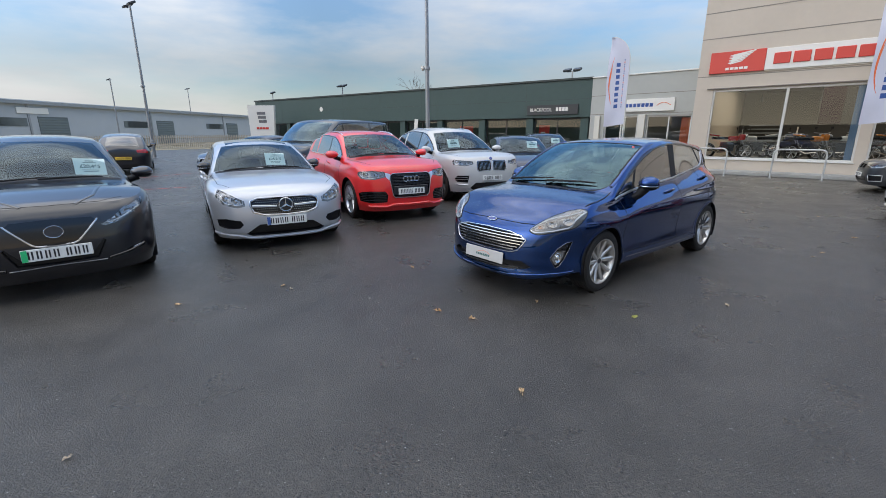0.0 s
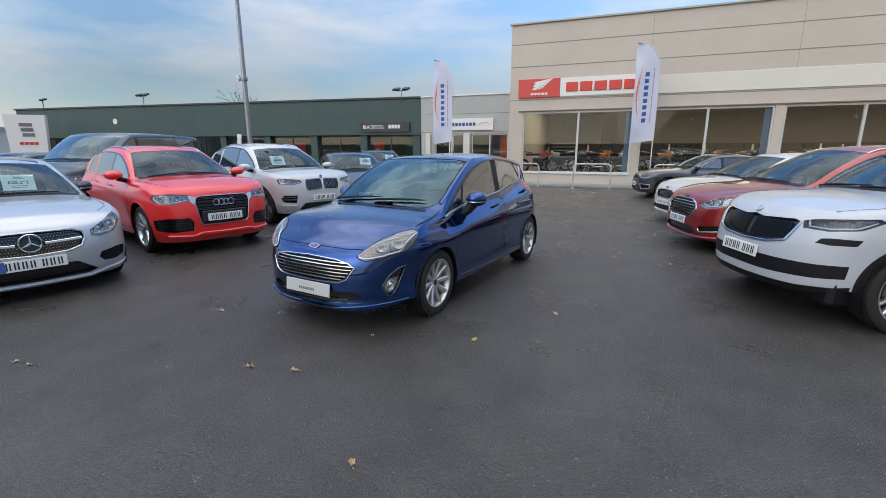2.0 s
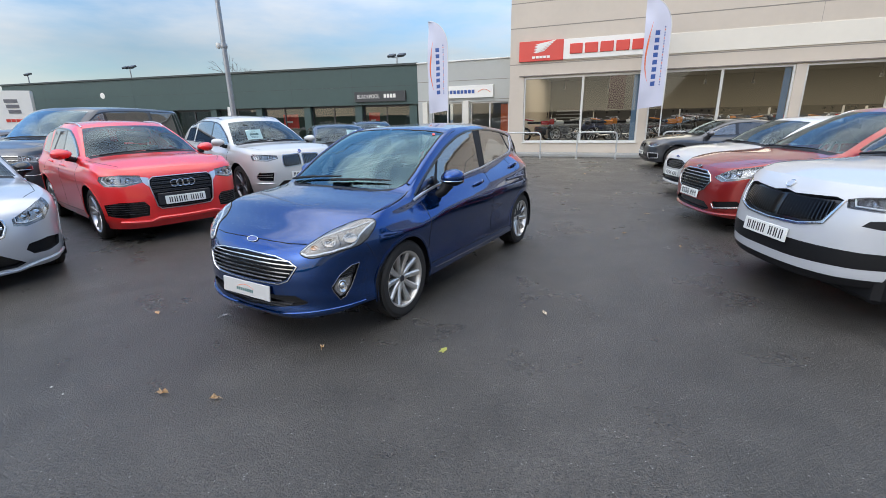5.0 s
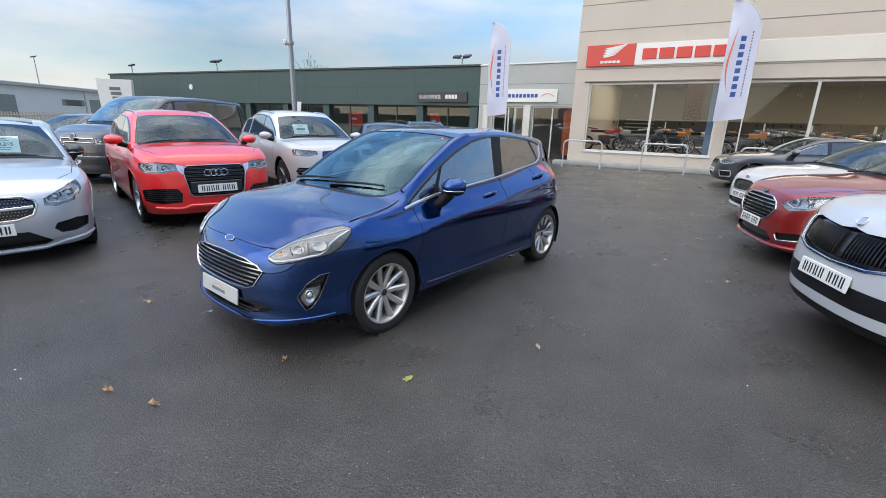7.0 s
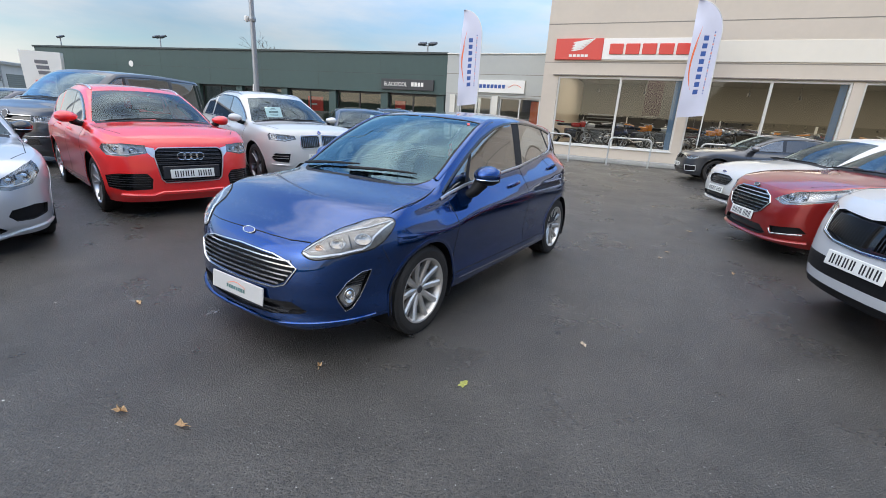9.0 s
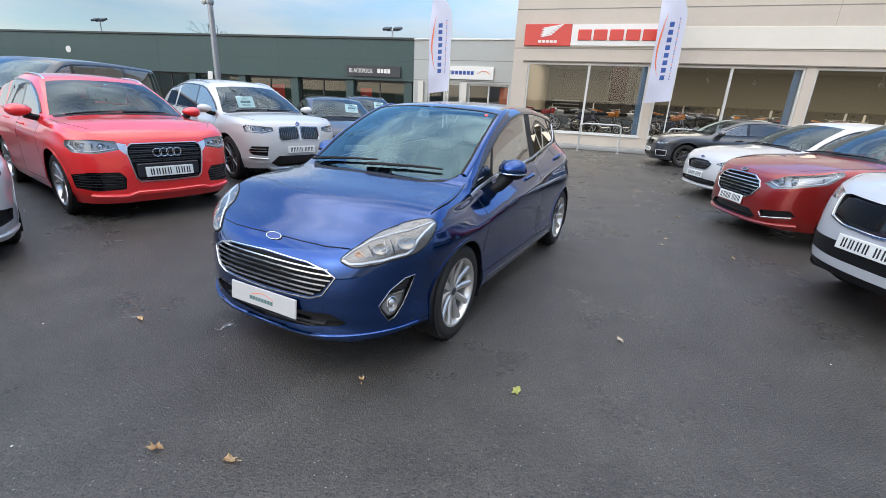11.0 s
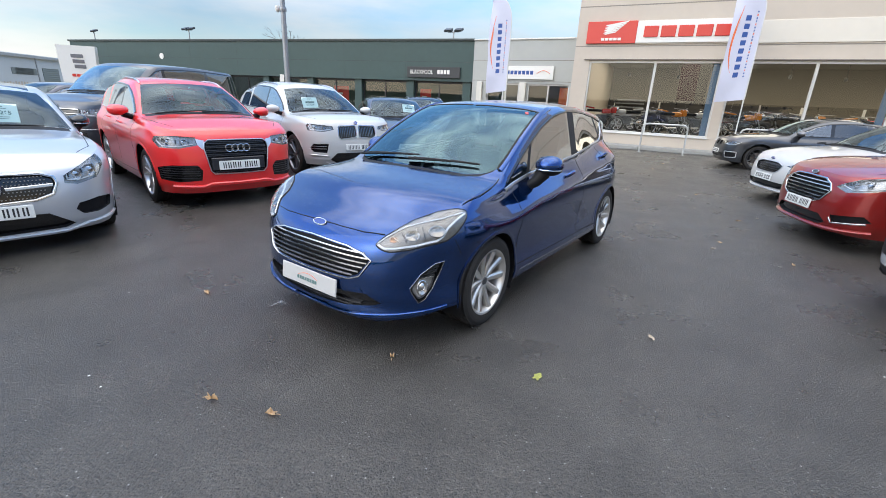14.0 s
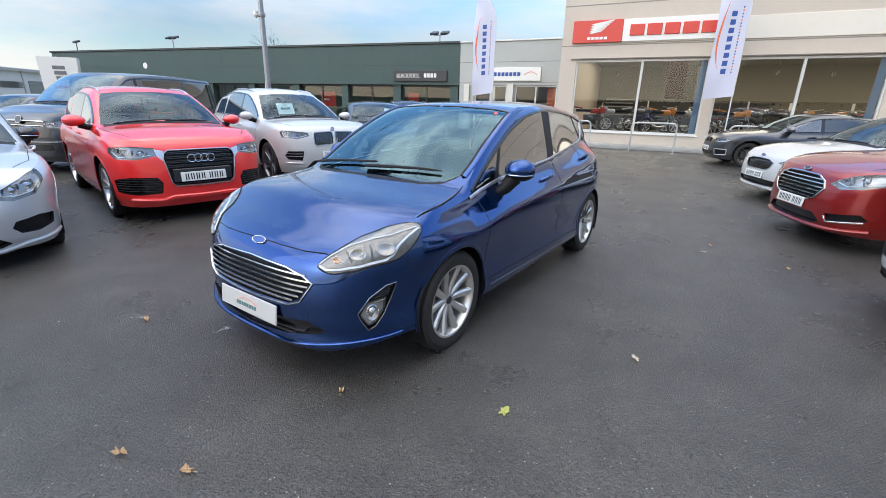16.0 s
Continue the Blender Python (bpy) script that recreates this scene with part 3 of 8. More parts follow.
def car(name, label, m, P, group="", detail=1.0):
    """Builds a whole car from its figures P."""
    c = thing(name, label, "car", m, group)
    S = Shell(P)
    hw, foh, wb, roh, r = P["hw"], P["foh"], P["wb"], P["roh"], P["r"]
    step = P.get("step", 0.045)
    ra = r + P.get("arch_gap", 0.05)
    zarch = r + 0.015
    arches = []
    for ax in (0.0, -wb):
        pts = [(ax + (ra + 0.01) * math.cos(a), zarch + ra * math.sin(a)) for a in np.linspace(-0.55, math.pi + 0.55, 30)]
        pts = [(pts[-1][0], -0.1)] + pts[::-1] + [(pts[0][0], -0.1)]
        arches.append([(S.s_x(x), z) for x, z in pts])
    zb = S.bot(S.xg)
    n = len(S.sg)
    idx = list(range(0, n, 6)) + [n - 1]
    domain = [(S.sg[i], float(zb[i])) for i in idx] + [(S.sg[i], float(S.zt[i])) for i in idx[::-1]]
    regions = [(k, S.poly(pts)) for k, pts in P["regions"]]
    v, f, cen = triangulate(domain, arches, [q for _, q in regions], step)
    pos, nor = S.side(v[:, 0], v[:, 1]), S.side_normal(v[:, 0], v[:, 1])
    owner = np.full(len(f), -1)
    for i, (k, q) in enumerate(regions):
        owner[inside(cen[:, 0], cen[:, 1], q)] = i
    mats = {"glass": M_SIDE, "privacy": M_PRIVACY, "door": P["paint"], "black": M_BLACK, "gloss": M_GLOSS, "pillar": M_BLACK, "lamp": M_LAMP, "lampdark": M_LAMP, "grille": M_BLACK, "fog": M_BLACK, "tail": M_RED_LENS, "silver": M_ALLOY, "paint": P["paint"], "mesh": M_GLOSS}
    names = {"glass": "side_window", "privacy": "side_window", "door": "door", "black": "lower_trim", "gloss": "pillar_trim", "pillar": "pillar_trim", "lamp": "headlight", "lampdark": "headlight", "grille": "grille", "fog": "fog_lamp_recess", "tail": "tail_light", "silver": "silver_trim", "paint": "panel", "mesh": "grille"}

    def emit(sel, nm, mat, both, depth=0.0, label=""):
        """The chosen triangles, on one side or on both in one mesh."""
        ff = f[sel]
        use = np.unique(ff)
        remap = np.full(len(v), -1)
        remap[use] = np.arange(len(use))
        p, q, ff = pos[use] - depth * nor[use], nor[use], remap[ff]
        out = []
        mp, mq = p * [1, -1, 1], q * [1, -1, 1]
        if both:
            out.append(mesh_object(nm, np.concatenate([p, mp]), np.concatenate([ff, ff[:, ::-1] + len(p)]), mat, c, label, np.concatenate([q, mq])))
        else:
            out.append(mesh_object(nm, p, ff, mat, c, label, q))
            out.append(mesh_object(nm, mp, ff[:, ::-1], mat, c, label, mq))
        return out

    emit(owner == -1, "body", P["paint"], True)
    lamps = []
    for i, (k, q) in enumerate(regions):
        sel = owner == i
        if not sel.any():
            continue
        both = k in ("grille", "mesh", "black", "paint", "silver") and min(a for a, _ in q) < 0.05
        depth = {"grille": 0.035, "mesh": 0.03, "fog": 0.03}.get(k, 0.0)
        obs = emit(sel, names[k], mats[k], both, depth)
        if k in ("lamp", "lampdark"):
            # reflector bowl and light guide behind the lens
            ff = f[sel]
            use = np.unique(ff)
            remap = np.full(len(v), -1)
            remap[use] = np.arange(len(use))
            p = pos[use] - 0.042 * nor[use]
            for sg, lens in zip((1, -1), obs):
                mesh_object("reflector", p * [1, sg, 1], remap[ff] if sg > 0 else remap[ff][:, ::-1], M_LAMP_IN if k == "lamp" else M_LAMP_DARK, lens, "bright lamp reflector" if k == "lamp" else "dark lamp housing")
            d = dense(q, 0.03)
            sa, za = np.array([a for a, _ in d]), np.array([b for _, b in d])
            o, pn = S.side(sa, za), S.side_normal(sa, za)
            for sg, lens in zip((1, -1), obs):
                vs = np.concatenate([o, o - 0.044 * pn]) * [1, sg, 1]
                kk = len(o)
                fs = [(a, (a + 1) % kk, (a + 1) % kk + kk, a + kk) for a in range(kk)]
                mesh_object("lamp_rim", vs, fs, M_LAMP_DARK if k == "lampdark" else M_CHROME, lens)
                lamps.append((q, lens, sg))
        elif depth:
            d = dense(q, 0.04)
            sa, za = np.array([a for a, _ in d]), np.array([b for _, b in d])
            o, pn = S.side(sa, za), S.side_normal(sa, za)
            kk = len(o)
            fs = [(a, (a + 1) % kk, (a + 1) % kk + kk, a + kk) for a in range(kk) if sa[a] > 1e-3 or sa[(a + 1) % kk] > 1e-3]
            for sg in (1, -1):
                mesh_object("recess_wall", np.concatenate([o, o - depth * pn]) * [1, sg, 1], fs, M_BLACK, obs[0] if (both or sg > 0) else obs[1])
    # bulbs: round projectors and a light-guide line in each headlight
    for q, lens, sg in lamps:
        qa = np.array(q)
        cx, cz = qa.mean(0)
        for t in P.get("bulbs", (-0.22, 0.12)):
            s_ = cx + t * np.ptp(qa[:, 0])
            col = qa[np.argsort(np.abs(qa[:, 0] - s_))[:4], 1]
            z_ = 0.5 * (col.min() + col.max())
            z_ = cz + (z_ - cz) * 0.5
            o, pn = S.side(np.array([s_]), np.array([z_]))[0], S.side_normal(np.array([s_]), np.array([z_]))[0]
            o, pn = o * [1, sg, 1], pn * [1, sg, 1]
            rb = min(0.05, np.ptp(qa[:, 1]) * 0.28)
            mm = Matrix.Translation(Vector(o) - Vector(pn) * 0.036) @ Vector((1, 0, 0.05)).to_track_quat("Y", "Z").to_matrix().to_4x4()
            bm = bmesh.new()
            lathe(bm, [(0.001, 0.004), (rb * 0.5, 0.0), (rb * 0.62, -0.004), (rb * 0.85, 0.012), (rb, 0.014), (rb, -0.01)], 20, m=mm)
            part("lamp_bowl", bm, M_CHROME, lens, smooth=True)
        # the light guide follows the lamp's lower edge
        low_edge = [(cx + (a - cx) * 0.84, cz + (b - cz) * 0.72) for a, b in q[: (len(q) + 1) // 2 + 1]]
        d = dense(low_edge, 0.03, False)
        sa, za = np.array([a for a, _ in d]), np.array([b for _, b in d])
        bm = bmesh.new()
        ribbon(bm, S.side(sa, za, -0.024), S.side_normal(sa, za), 0.009, 0.010, False, sg < 0)
        part("light_guide", bm, M_DRL, lens, "pale light guide strip", smooth=True)
        for t in P.get("lamp_ribs", (-0.34, -0.05, 0.26)):
            s_ = cx + t * np.ptp(qa[:, 0])
            z_ = cz + t * 0.35 * np.ptp(qa[:, 1])
            zr = np.linspace(z_ - 0.022, z_ + 0.022, 4)
            bm = bmesh.new()
            ribbon(bm, S.side(np.full(4, s_), zr, -0.040), S.side_normal(np.full(4, s_), zr), 0.008, 0.014, False, sg < 0)
            part("lamp_divider", bm, M_LAMP_DARK, lens, smooth=True)
    for nm, mat, w, h, closed, pts in P["strips"]:
        q = S.poly(pts)
        d = dense(q, 0.04, closed)
        sa, za = np.array([a for a, _ in d]), np.array([b for _, b in d])
        o, pn = S.side(sa, za), S.side_normal(sa, za)
        central = min(abs(a) for a, _ in q) < 0.03 and nm not in ("door_gap",)
        if central and not closed:
            if abs(q[0][0]) > 0.03:
                o, pn = o[::-1], pn[::-1]
            bm = bmesh.new()
            full = np.concatenate([(o * [1, -1, 1])[:0:-1], o])
            fulln = np.concatenate([(pn * [1, -1, 1])[:0:-1], pn])
            if abs(q[0][0]) < 0.03 and abs(q[-1][0]) < 0.03:
                full, fulln = np.concatenate([o, (o * [1, -1, 1])[-2:0:-1]]), np.concatenate([pn, (pn * [1, -1, 1])[-2:0:-1]])
                ribbon(bm, full, fulln, w, h, True)
            else:
                ribbon(bm, full, fulln, w, h, False)
            part(nm, bm, mat, c, smooth=True)
        else:
            for fl in (False, True):
                bm = bmesh.new()
                ribbon(bm, o, pn, w, h, closed, fl)
                part(nm, bm, mat, c, smooth=True)
    # lips of the wheel arches
    for ax in (0.0, -wb):
        low = 0.02 if P.get("clad") else 0.25
        an = np.linspace(-low, math.pi + low, 26)
        sa = np.array([S.s_x(ax + (ra + 0.012) * math.cos(a)) for a in an])
        za = zarch + ra * np.sin(an)
        o, pn = S.side(sa, za), S.side_normal(sa, za)
        wd = P.get("clad", 0.0)
        for fl in (False, True):
            bm = bmesh.new()
            ribbon(bm, o, pn, 0.026 if not wd else wd, 0.004 if not wd else 0.012, False, fl)
            part("arch_lip", bm, P["paint"] if not wd else M_BLACK, c, smooth=True)
        # dark liner inside the arch
        for sg in (1, -1):
            bm = bmesh.new()
            rows = []
            for a in np.linspace(-0.5, math.pi + 0.5, 18):
                rows.append([bm.verts.new((ax + (ra + 0.015) * math.cos(a), sg * yy, max(0.1, zarch + (ra + 0.005) * math.sin(a)))) for yy in (hw - 0.035, hw - 0.42)])
            for A, B in zip(rows, rows[1:]):
                bm.faces.new((A[0], A[1], B[1], B[0]))
            part("wheel_arch_liner", bm, M_BLACK, c, smooth=True)
    # sheet over the top: bonnet, screens and roof
    k = list(range(0, n, 5)) + [n - 1]
    half = [(float(S.ox[i]), float(S.oy[i])) for i in k]
    dom = half + [(x, -y) for x, y in half[::-1][1:-1]]
    tr = []
    for kd, pts in P["top"]:
        tr.append((kd, pts + [(x, -y) for x, y in pts[::-1] if abs(y) > 1e-6]))
    v2, f2, c2 = triangulate(dom, [], [q for _, q in tr], step)
    p2 = S.top(v2[:, 0], v2[:, 1])
    n2 = S.top_normal(v2[:, 0], v2[:, 1])
    own = np.full(len(f2), -1)
    for i, (kd, q) in enumerate(tr):
        own[inside(c2[:, 0], c2[:, 1], q)] = i
    for i in range(-1, len(tr)):
        sel = own == i
        if not sel.any():
            continue
        ff = f2[sel]
        use = np.unique(ff)
        remap = np.full(len(v2), -1)
        remap[use] = np.arange(len(use))
        kd = tr[i][0] if i >= 0 else "roof"
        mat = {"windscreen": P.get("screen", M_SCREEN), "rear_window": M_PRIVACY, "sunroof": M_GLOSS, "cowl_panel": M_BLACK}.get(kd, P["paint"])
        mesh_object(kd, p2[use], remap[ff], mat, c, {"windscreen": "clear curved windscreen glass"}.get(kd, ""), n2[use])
    for nm, mat, w, h, pts in P.get("top_strips", ()):
        for sg in (1, -1):
            d = dense(pts, 0.05, False)
            xa, ya = np.array([a for a, _ in d]), np.array([b for _, b in d])
            bm = bmesh.new()
            ribbon(bm, S.top(xa, ya), S.top_normal(xa, ya), w, h, False, sg < 0)
            part(nm, bm, mat, c, smooth=True)
            if max(abs(b) for _, b in pts) < 0.01:
                break
    # windscreen pillars: rounded bars that turn outwards
    if "pillar" in P:
        px_, py_ = np.array([a for a, _ in P["pillar"]]), np.array([b for _, b in P["pillar"]])
        xa = np.linspace(px_[0], px_[-1], 22)
        ya = np.interp(-xa, -px_, py_)
        nn = S.top_normal(xa, ya) + np.array([0.0, 0.6, 0.0])
        nn /= np.linalg.norm(nn, axis=1, keepdims=True)
        for fl in (False, True):
            bm = bmesh.new()
            ribbon(bm, S.top(xa, ya, -0.004), nn, P.get("pillar_width", 0.065), 0.012, False, fl)
            part("windscreen_pillar", bm, P["paint"], c, smooth=True)
    # underside and cabin
    bm = bmesh.new()
    box(bm, -wb - roh + 0.25, foh - 0.28, -hw + 0.14, hw - 0.14, min(0.20, P["sill"] - 0.02), 0.50, 0.04)
    part("underbody", bm, M_BLACK, c)
    zb0 = P["belt"][0][1]
    xd, xs = P["cabin"]          # dashboard and the seats' hip point
    bm = bmesh.new()
    box(bm, xd - 0.42, xd + 0.10, -hw + 0.2, hw - 0.2, 0.5, zb0 - 0.06, 0.05, 2)
    for sg in (1, -1):
        box(bm, -wb - 0.2, xd, sg * (hw - 0.10) - 0.03, sg * (hw - 0.10) + 0.03, 0.35, zb0 - 0.10)
    part("dashboard", bm, M_CABIN, c, "dark dashboard and door linings")
    rows = P.get("rows", (0.0, -0.85))
    for ri, rx in enumerate(rows):
        for sy in ((-0.36, 0.36) if ri == 0 else (-0.38, 0.0, 0.38)):
            if detail < 0.6 and sy == 0.0:
                continue
            bm = bmesh.new()
            x0 = xs + rx
            wd = 0.25 if ri == 0 else 0.2
            box(bm, x0 - 0.05, x0 + 0.45, sy - wd, sy + wd, 0.42, 0.58, 0.05, 2)
            box(bm, -0.07, 0.07, sy - wd, sy + wd, 0.0, zb0 - 0.40, 0.05, 2, mat=pose(x0 - 0.05, 0, 0.52, 0, -16, 0))
            box(bm, -0.045, 0.045, sy - 0.13, sy + 0.13, zb0 - 0.36, zb0 - 0.15, 0.04, 2, mat=pose(x0 - 0.05, 0, 0.52, 0, -14, 0))
            part("seat", bm, M_SEAT, c, "dark cloth seat", smooth=True)
    bm = bmesh.new()
    mm = pose(xd - 0.50, -0.36, zb0 - 0.05, 0, 65, 0)
    tube(bm, [mm @ Vector((0.18 * math.cos(a), 0.18 * math.sin(a), 0)) for a in np.linspace(0, math.tau, 25)[:-1]], 0.015, 6, True)
    box(bm, -0.17, 0.17, -0.03, 0.03, -0.02, 0.01, 0.01, 1, mm)
    part("steering_wheel", bm, M_CABIN, c, smooth=True)
    # wheels
    tw = P.get("tyre", 0.21)
    st = P["wheel"]
    for ax, steer in ((0.0, P.get("steer", 0.0)), (-wb, 0.0)):
        for sg in (1, -1):
            wheel(c, st, r, tw, ax, sg * (hw - P.get("tuck", 0.035)), steer, random.uniform(0, 72), P.get("tread", False))
    # door mirrors
    xm, zm = P["mirror"]
    ym = hw - P.get("mirror_in", 0.085)
    for sg in (1, -1):
        bm = bmesh.new()
        rb = bmesh.ops.create_uvsphere(bm, u_segments=20, v_segments=12, radius=1.0)
        for q in rb["verts"]:
            a, b, z_ = q.co
            a = a if a > -0.25 else -0.25 - (abs(a) - 0.25) * 0.12
            q.co = Vector((xm + 0.11 * a, sg * (ym + 0.145 + P.get("mirror_wide", 0.125) * b * (1 - 0.12 * a)), zm + 0.085 * z_ * (0.85 + 0.15 * b)))
        if P.get("folded"):
            for q in bm.verts:
                q.co = Vector((xm - 0.05 + (q.co.x - xm) * 1.15, sg * (ym + 0.065) + (q.co.y - sg * (ym + 0.145)) * 0.5, q.co.z))
        if "mirror_wide" in P:           # painted cap over a black lower half
            low = bm.copy()
            for b2, z0, above in ((bm, zm - 0.022, False), (low, zm - 0.026, True)):
                bmesh.ops.bisect_plane(b2, geom=b2.verts[:] + b2.edges[:] + b2.faces[:], plane_co=(0, 0, z0), plane_no=(0, 0, 1), clear_inner=not above, clear_outer=above)
        mir = part("door_mirror", bm, P.get("mirror_paint", P["paint"]), c, smooth=True)
        if "mirror_wide" in P:
            part("mirror_housing", low, M_BLACK, mir, "black lower half", smooth=True)
            bm = bmesh.new()
            tube(bm, [(xm + 0.105 * math.cos(a), sg * (ym + 0.145 + 0.104 * math.sin(a)), zm - 0.024) for a in np.linspace(-0.9, 1.5, 14)], 0.005, 6)
            part("indicator", bm, M_CHROME, mir, "pale indicator strip", smooth=True)
        bm = bmesh.new()
        if "mirror_wide" in P:
            tube(bm, [(xm + 0.09, sg * (ym + 0.03), zm - 0.155), (xm + 0.06, sg * (ym + 0.075), zm - 0.125), (xm + 0.02, sg * (ym + 0.115), zm - 0.05)], [0.035, 0.042, 0.06], 12)
        else:
            tube(bm, [(xm - 0.02, sg * (ym - 0.06), zm - 0.10), (xm - 0.02, sg * (ym + 0.02), zm - 0.085), (xm, sg * (ym + 0.10), zm - 0.05)], [0.045, 0.038, 0.045], 10)
        part("mirror_stalk", bm, M_BLACK, mir, smooth=True)
        bm = bmesh.new()
        box(bm, xm - 0.045, xm - 0.036, sg * (ym + 0.14) - 0.09, sg * (ym + 0.14) + 0.09, zm - 0.055, zm + 0.055, 0.02, 2)
        if P.get("folded"):
            bmesh.ops.translate(bm, verts=bm.verts[:], vec=(-0.045, -sg * 0.075, 0))
            bmesh.ops.scale(bm, verts=bm.verts[:], vec=(1, 0.45, 0.8), space=Matrix.Translation((0, -sg * (ym + 0.065), -zm)))
        part("mirror_glass", bm, M_CHROME, mir)
    # door handles
    for hx, hz in P.get("handles", ()):
        s0, s1 = S.s_x(hx + 0.10), S.s_x(hx - 0.10)
        sa = np.linspace(s0, s1, 9)
        za = np.full(9, hz) + np.linspace(0, 0.012, 9)
        lift = 0.034 * np.sin(np.linspace(0, np.pi, 9)) ** 0.5
        o = S.side(sa, za) + S.side_normal(sa, za) * lift[:, None]
        for sg in (1, -1):
            bm = bmesh.new()
            tube(bm, [q * [1, sg, 1] for q in o], [0.010] + [0.016] * 7 + [0.010], 8)
            part("door_handle", bm, P.get("handle_paint", P["paint"]), c, smooth=True)
    # wipers, rear-view mirror, aerial
    xw = P["cowl"]
    for y0, y1 in ((-0.62, 0.02), (-0.05, 0.52)):
        bm = bmesh.new()
        ts = np.linspace(0, 1, 7)
        xa = xw + P.get("wiper_x", 0.03) - 0.05 * ts - 0.10 * ((y0 + (y1 - y0) * ts) / S.ye(np.array([xw]))[0]) ** 2
        ya = y0 + (y1 - y0) * ts
        tube(bm, S.top(xa, ya, 0.022), [0.011, 0.012, 0.012, 0.010, 0.009, 0.008, 0.006], 6)
        part("wiper", bm, M_BLACK, c, smooth=True)
    xh = P["header"]
    bm = bmesh.new()
    zz = float(S.ztop(np.array([xh + 0.18]), np.array([0.0]))[0])
    box(bm, xh + 0.06, xh + 0.10, -0.11, 0.11, zz - 0.16, zz - 0.09, 0.015, 2)
    box(bm, xh + 0.08, xh + 0.16, -0.07, 0.07, zz - 0.09, zz - 0.02, 0.01)
    part("interior_mirror", bm, M_CABIN, c)
    for rx0, rx1, ry in P.get("rails", ()):
        xa = np.linspace(rx0, rx1, 24)
        ya = ry(xa) if callable(ry) else np.full(24, ry)
        lift = 0.014 * np.clip(np.minimum(np.arange(24), 23 - np.arange(24)) / 3.0, 0, 1) ** 0.7
        o = S.top(xa, ya)
        o[:, 2] += lift
        for sg in (1, -1):
            bm = bmesh.new()
            tube(bm, [q * [1, sg, 1] for q in o], 0.012, 8)
            part("roof_rail", bm, P.get("rail_mat", M_ALLOY), c, "silver roof rail", smooth=True)
    return c, S


def spec(paint_mat, hw, foh, wb, roh, height, r, nose, cowl, header, roof_rear, tail, belt, pillars, wheel_style, front=(), strips=(), tumble=0.36, bow=(0.15, 0.1), **more):
    """The figures of a car from its main measures. nose: bonnet-edge height; cowl, header, roof_rear: (x, z) on the centre line;
    belt: heights of the waistline at front and rear; pillars: x of the middle pillar, the next, and the end of the side glass."""
    tx = -wb - roh
    prof = [(foh, nose - 0.14), (foh - 0.06, nose - 0.05), (foh - 0.13, nose), (foh - 0.30, nose + (cowl[1] - nose) * 0.32), ((foh + cowl[0]) / 2, nose + (cowl[1] - nose) * 0.66),
            (cowl[0] + 0.12, cowl[1] - 0.025), (cowl[0], cowl[1]), (cowl[0] - 0.05, cowl[1] + 0.025), ((cowl[0] + header[0]) / 2, (cowl[1] + header[1]) / 2 + 0.035), (header[0], header[1]),
            (header[0] - 0.16, header[1] + (height - header[1]) * 0.55), ((header[0] + roof_rear[0]) / 2, height), (roof_rear[0] + 0.25, roof_rear[1] + 0.035), roof_rear,
            ((roof_rear[0] * 0.55 + tx * 0.45), (roof_rear[1] * 0.6 + tail * 0.4)), (tx + 0.10, tail + 0.02), (tx, tail - 0.12)]
    zc = smooth_curve(prof)
    beltf = more.pop("belt_line", None) or [(foh, belt[0] + 0.0), (-0.3, belt[0]), (tx, belt[1])]
    bz = smooth_curve(beltf)
    edge = lambda x: float(zc(x + bow[0] * 1.0)) - 0.045 - 0.072
    bp, cp, ep = pillars
    low = lambda x: float(bz(x)) + 0.012
    xs = np.linspace(cowl[0] - 0.1, bp + 0.04, 60)
    ok = [x for x in xs if edge(x) > low(x) + 0.03]
    x0 = ok[0]
    ws = []

    def pane(a, b, kind, slant=0.0):
        top = [("x", x, edge(x)) for x in np.linspace(b + slant, a, 7)]
        ws.append((kind, [("x", a, low(a)), ("x", b, low(b))] + [t for t in top if t[2] > low(t[1]) + 0.02]))

    pane(x0, bp + 0.04, "glass")
    ws.append(("gloss", [("x", bp + 0.04, low(bp + 0.04)), ("x", bp - 0.04, low(bp - 0.04)), ("x", bp - 0.04, edge(bp - 0.04)), ("x", bp + 0.04, edge(bp + 0.04))]))
    rear_kind = more.pop("rear_glass", "privacy")
    pane(bp - 0.04, cp + 0.03, rear_kind, 0.06)
    if ep < cp - 0.15:
        pane(cp - 0.03, ep, rear_kind, 0.16)
    ws = more.pop("windows", None) or ws
    sill = more.pop("sill", 0.22)
    df = cowl[0] - 0.22
    doors = [("door", [("x", df, low(df) - 0.03), ("x", df + 0.02, sill + 0.12), ("x", bp, sill + 0.10), ("x", bp, low(bp) - 0.012)]),
             ("door", [("x", bp, low(bp) - 0.012), ("x", bp, sill + 0.10), ("x", -wb + r + 0.14, sill + 0.10), ("x", -wb + r + 0.02, r + 0.25), ("x", -wb + 0.12, r * 2 + 0.12), ("x", cp + 0.1, low(cp) - 0.012)])]
    gaps = [("door_gap", M_GAP, 0.007, 0.0012, False, q[1][0:3] + ([q[1][3]] if i == 0 else [])) for i, q in enumerate(doors)]
    gaps.append(("door_gap", M_GAP, 0.007, 0.0012, False, doors[1][1][2:]))
    trim = more.pop("belt_trim", M_GLOSS)
    st = [("window_trim", trim, more.pop("trim_width", 0.014), 0.006, False, more.pop("trim_line", None) or [("x", x0 + 0.04, low(x0) - 0.012), ("x", bp, low(bp) - 0.012), ("x", cp, low(cp) - 0.012), ("x", ep, low(ep) - 0.006)])]
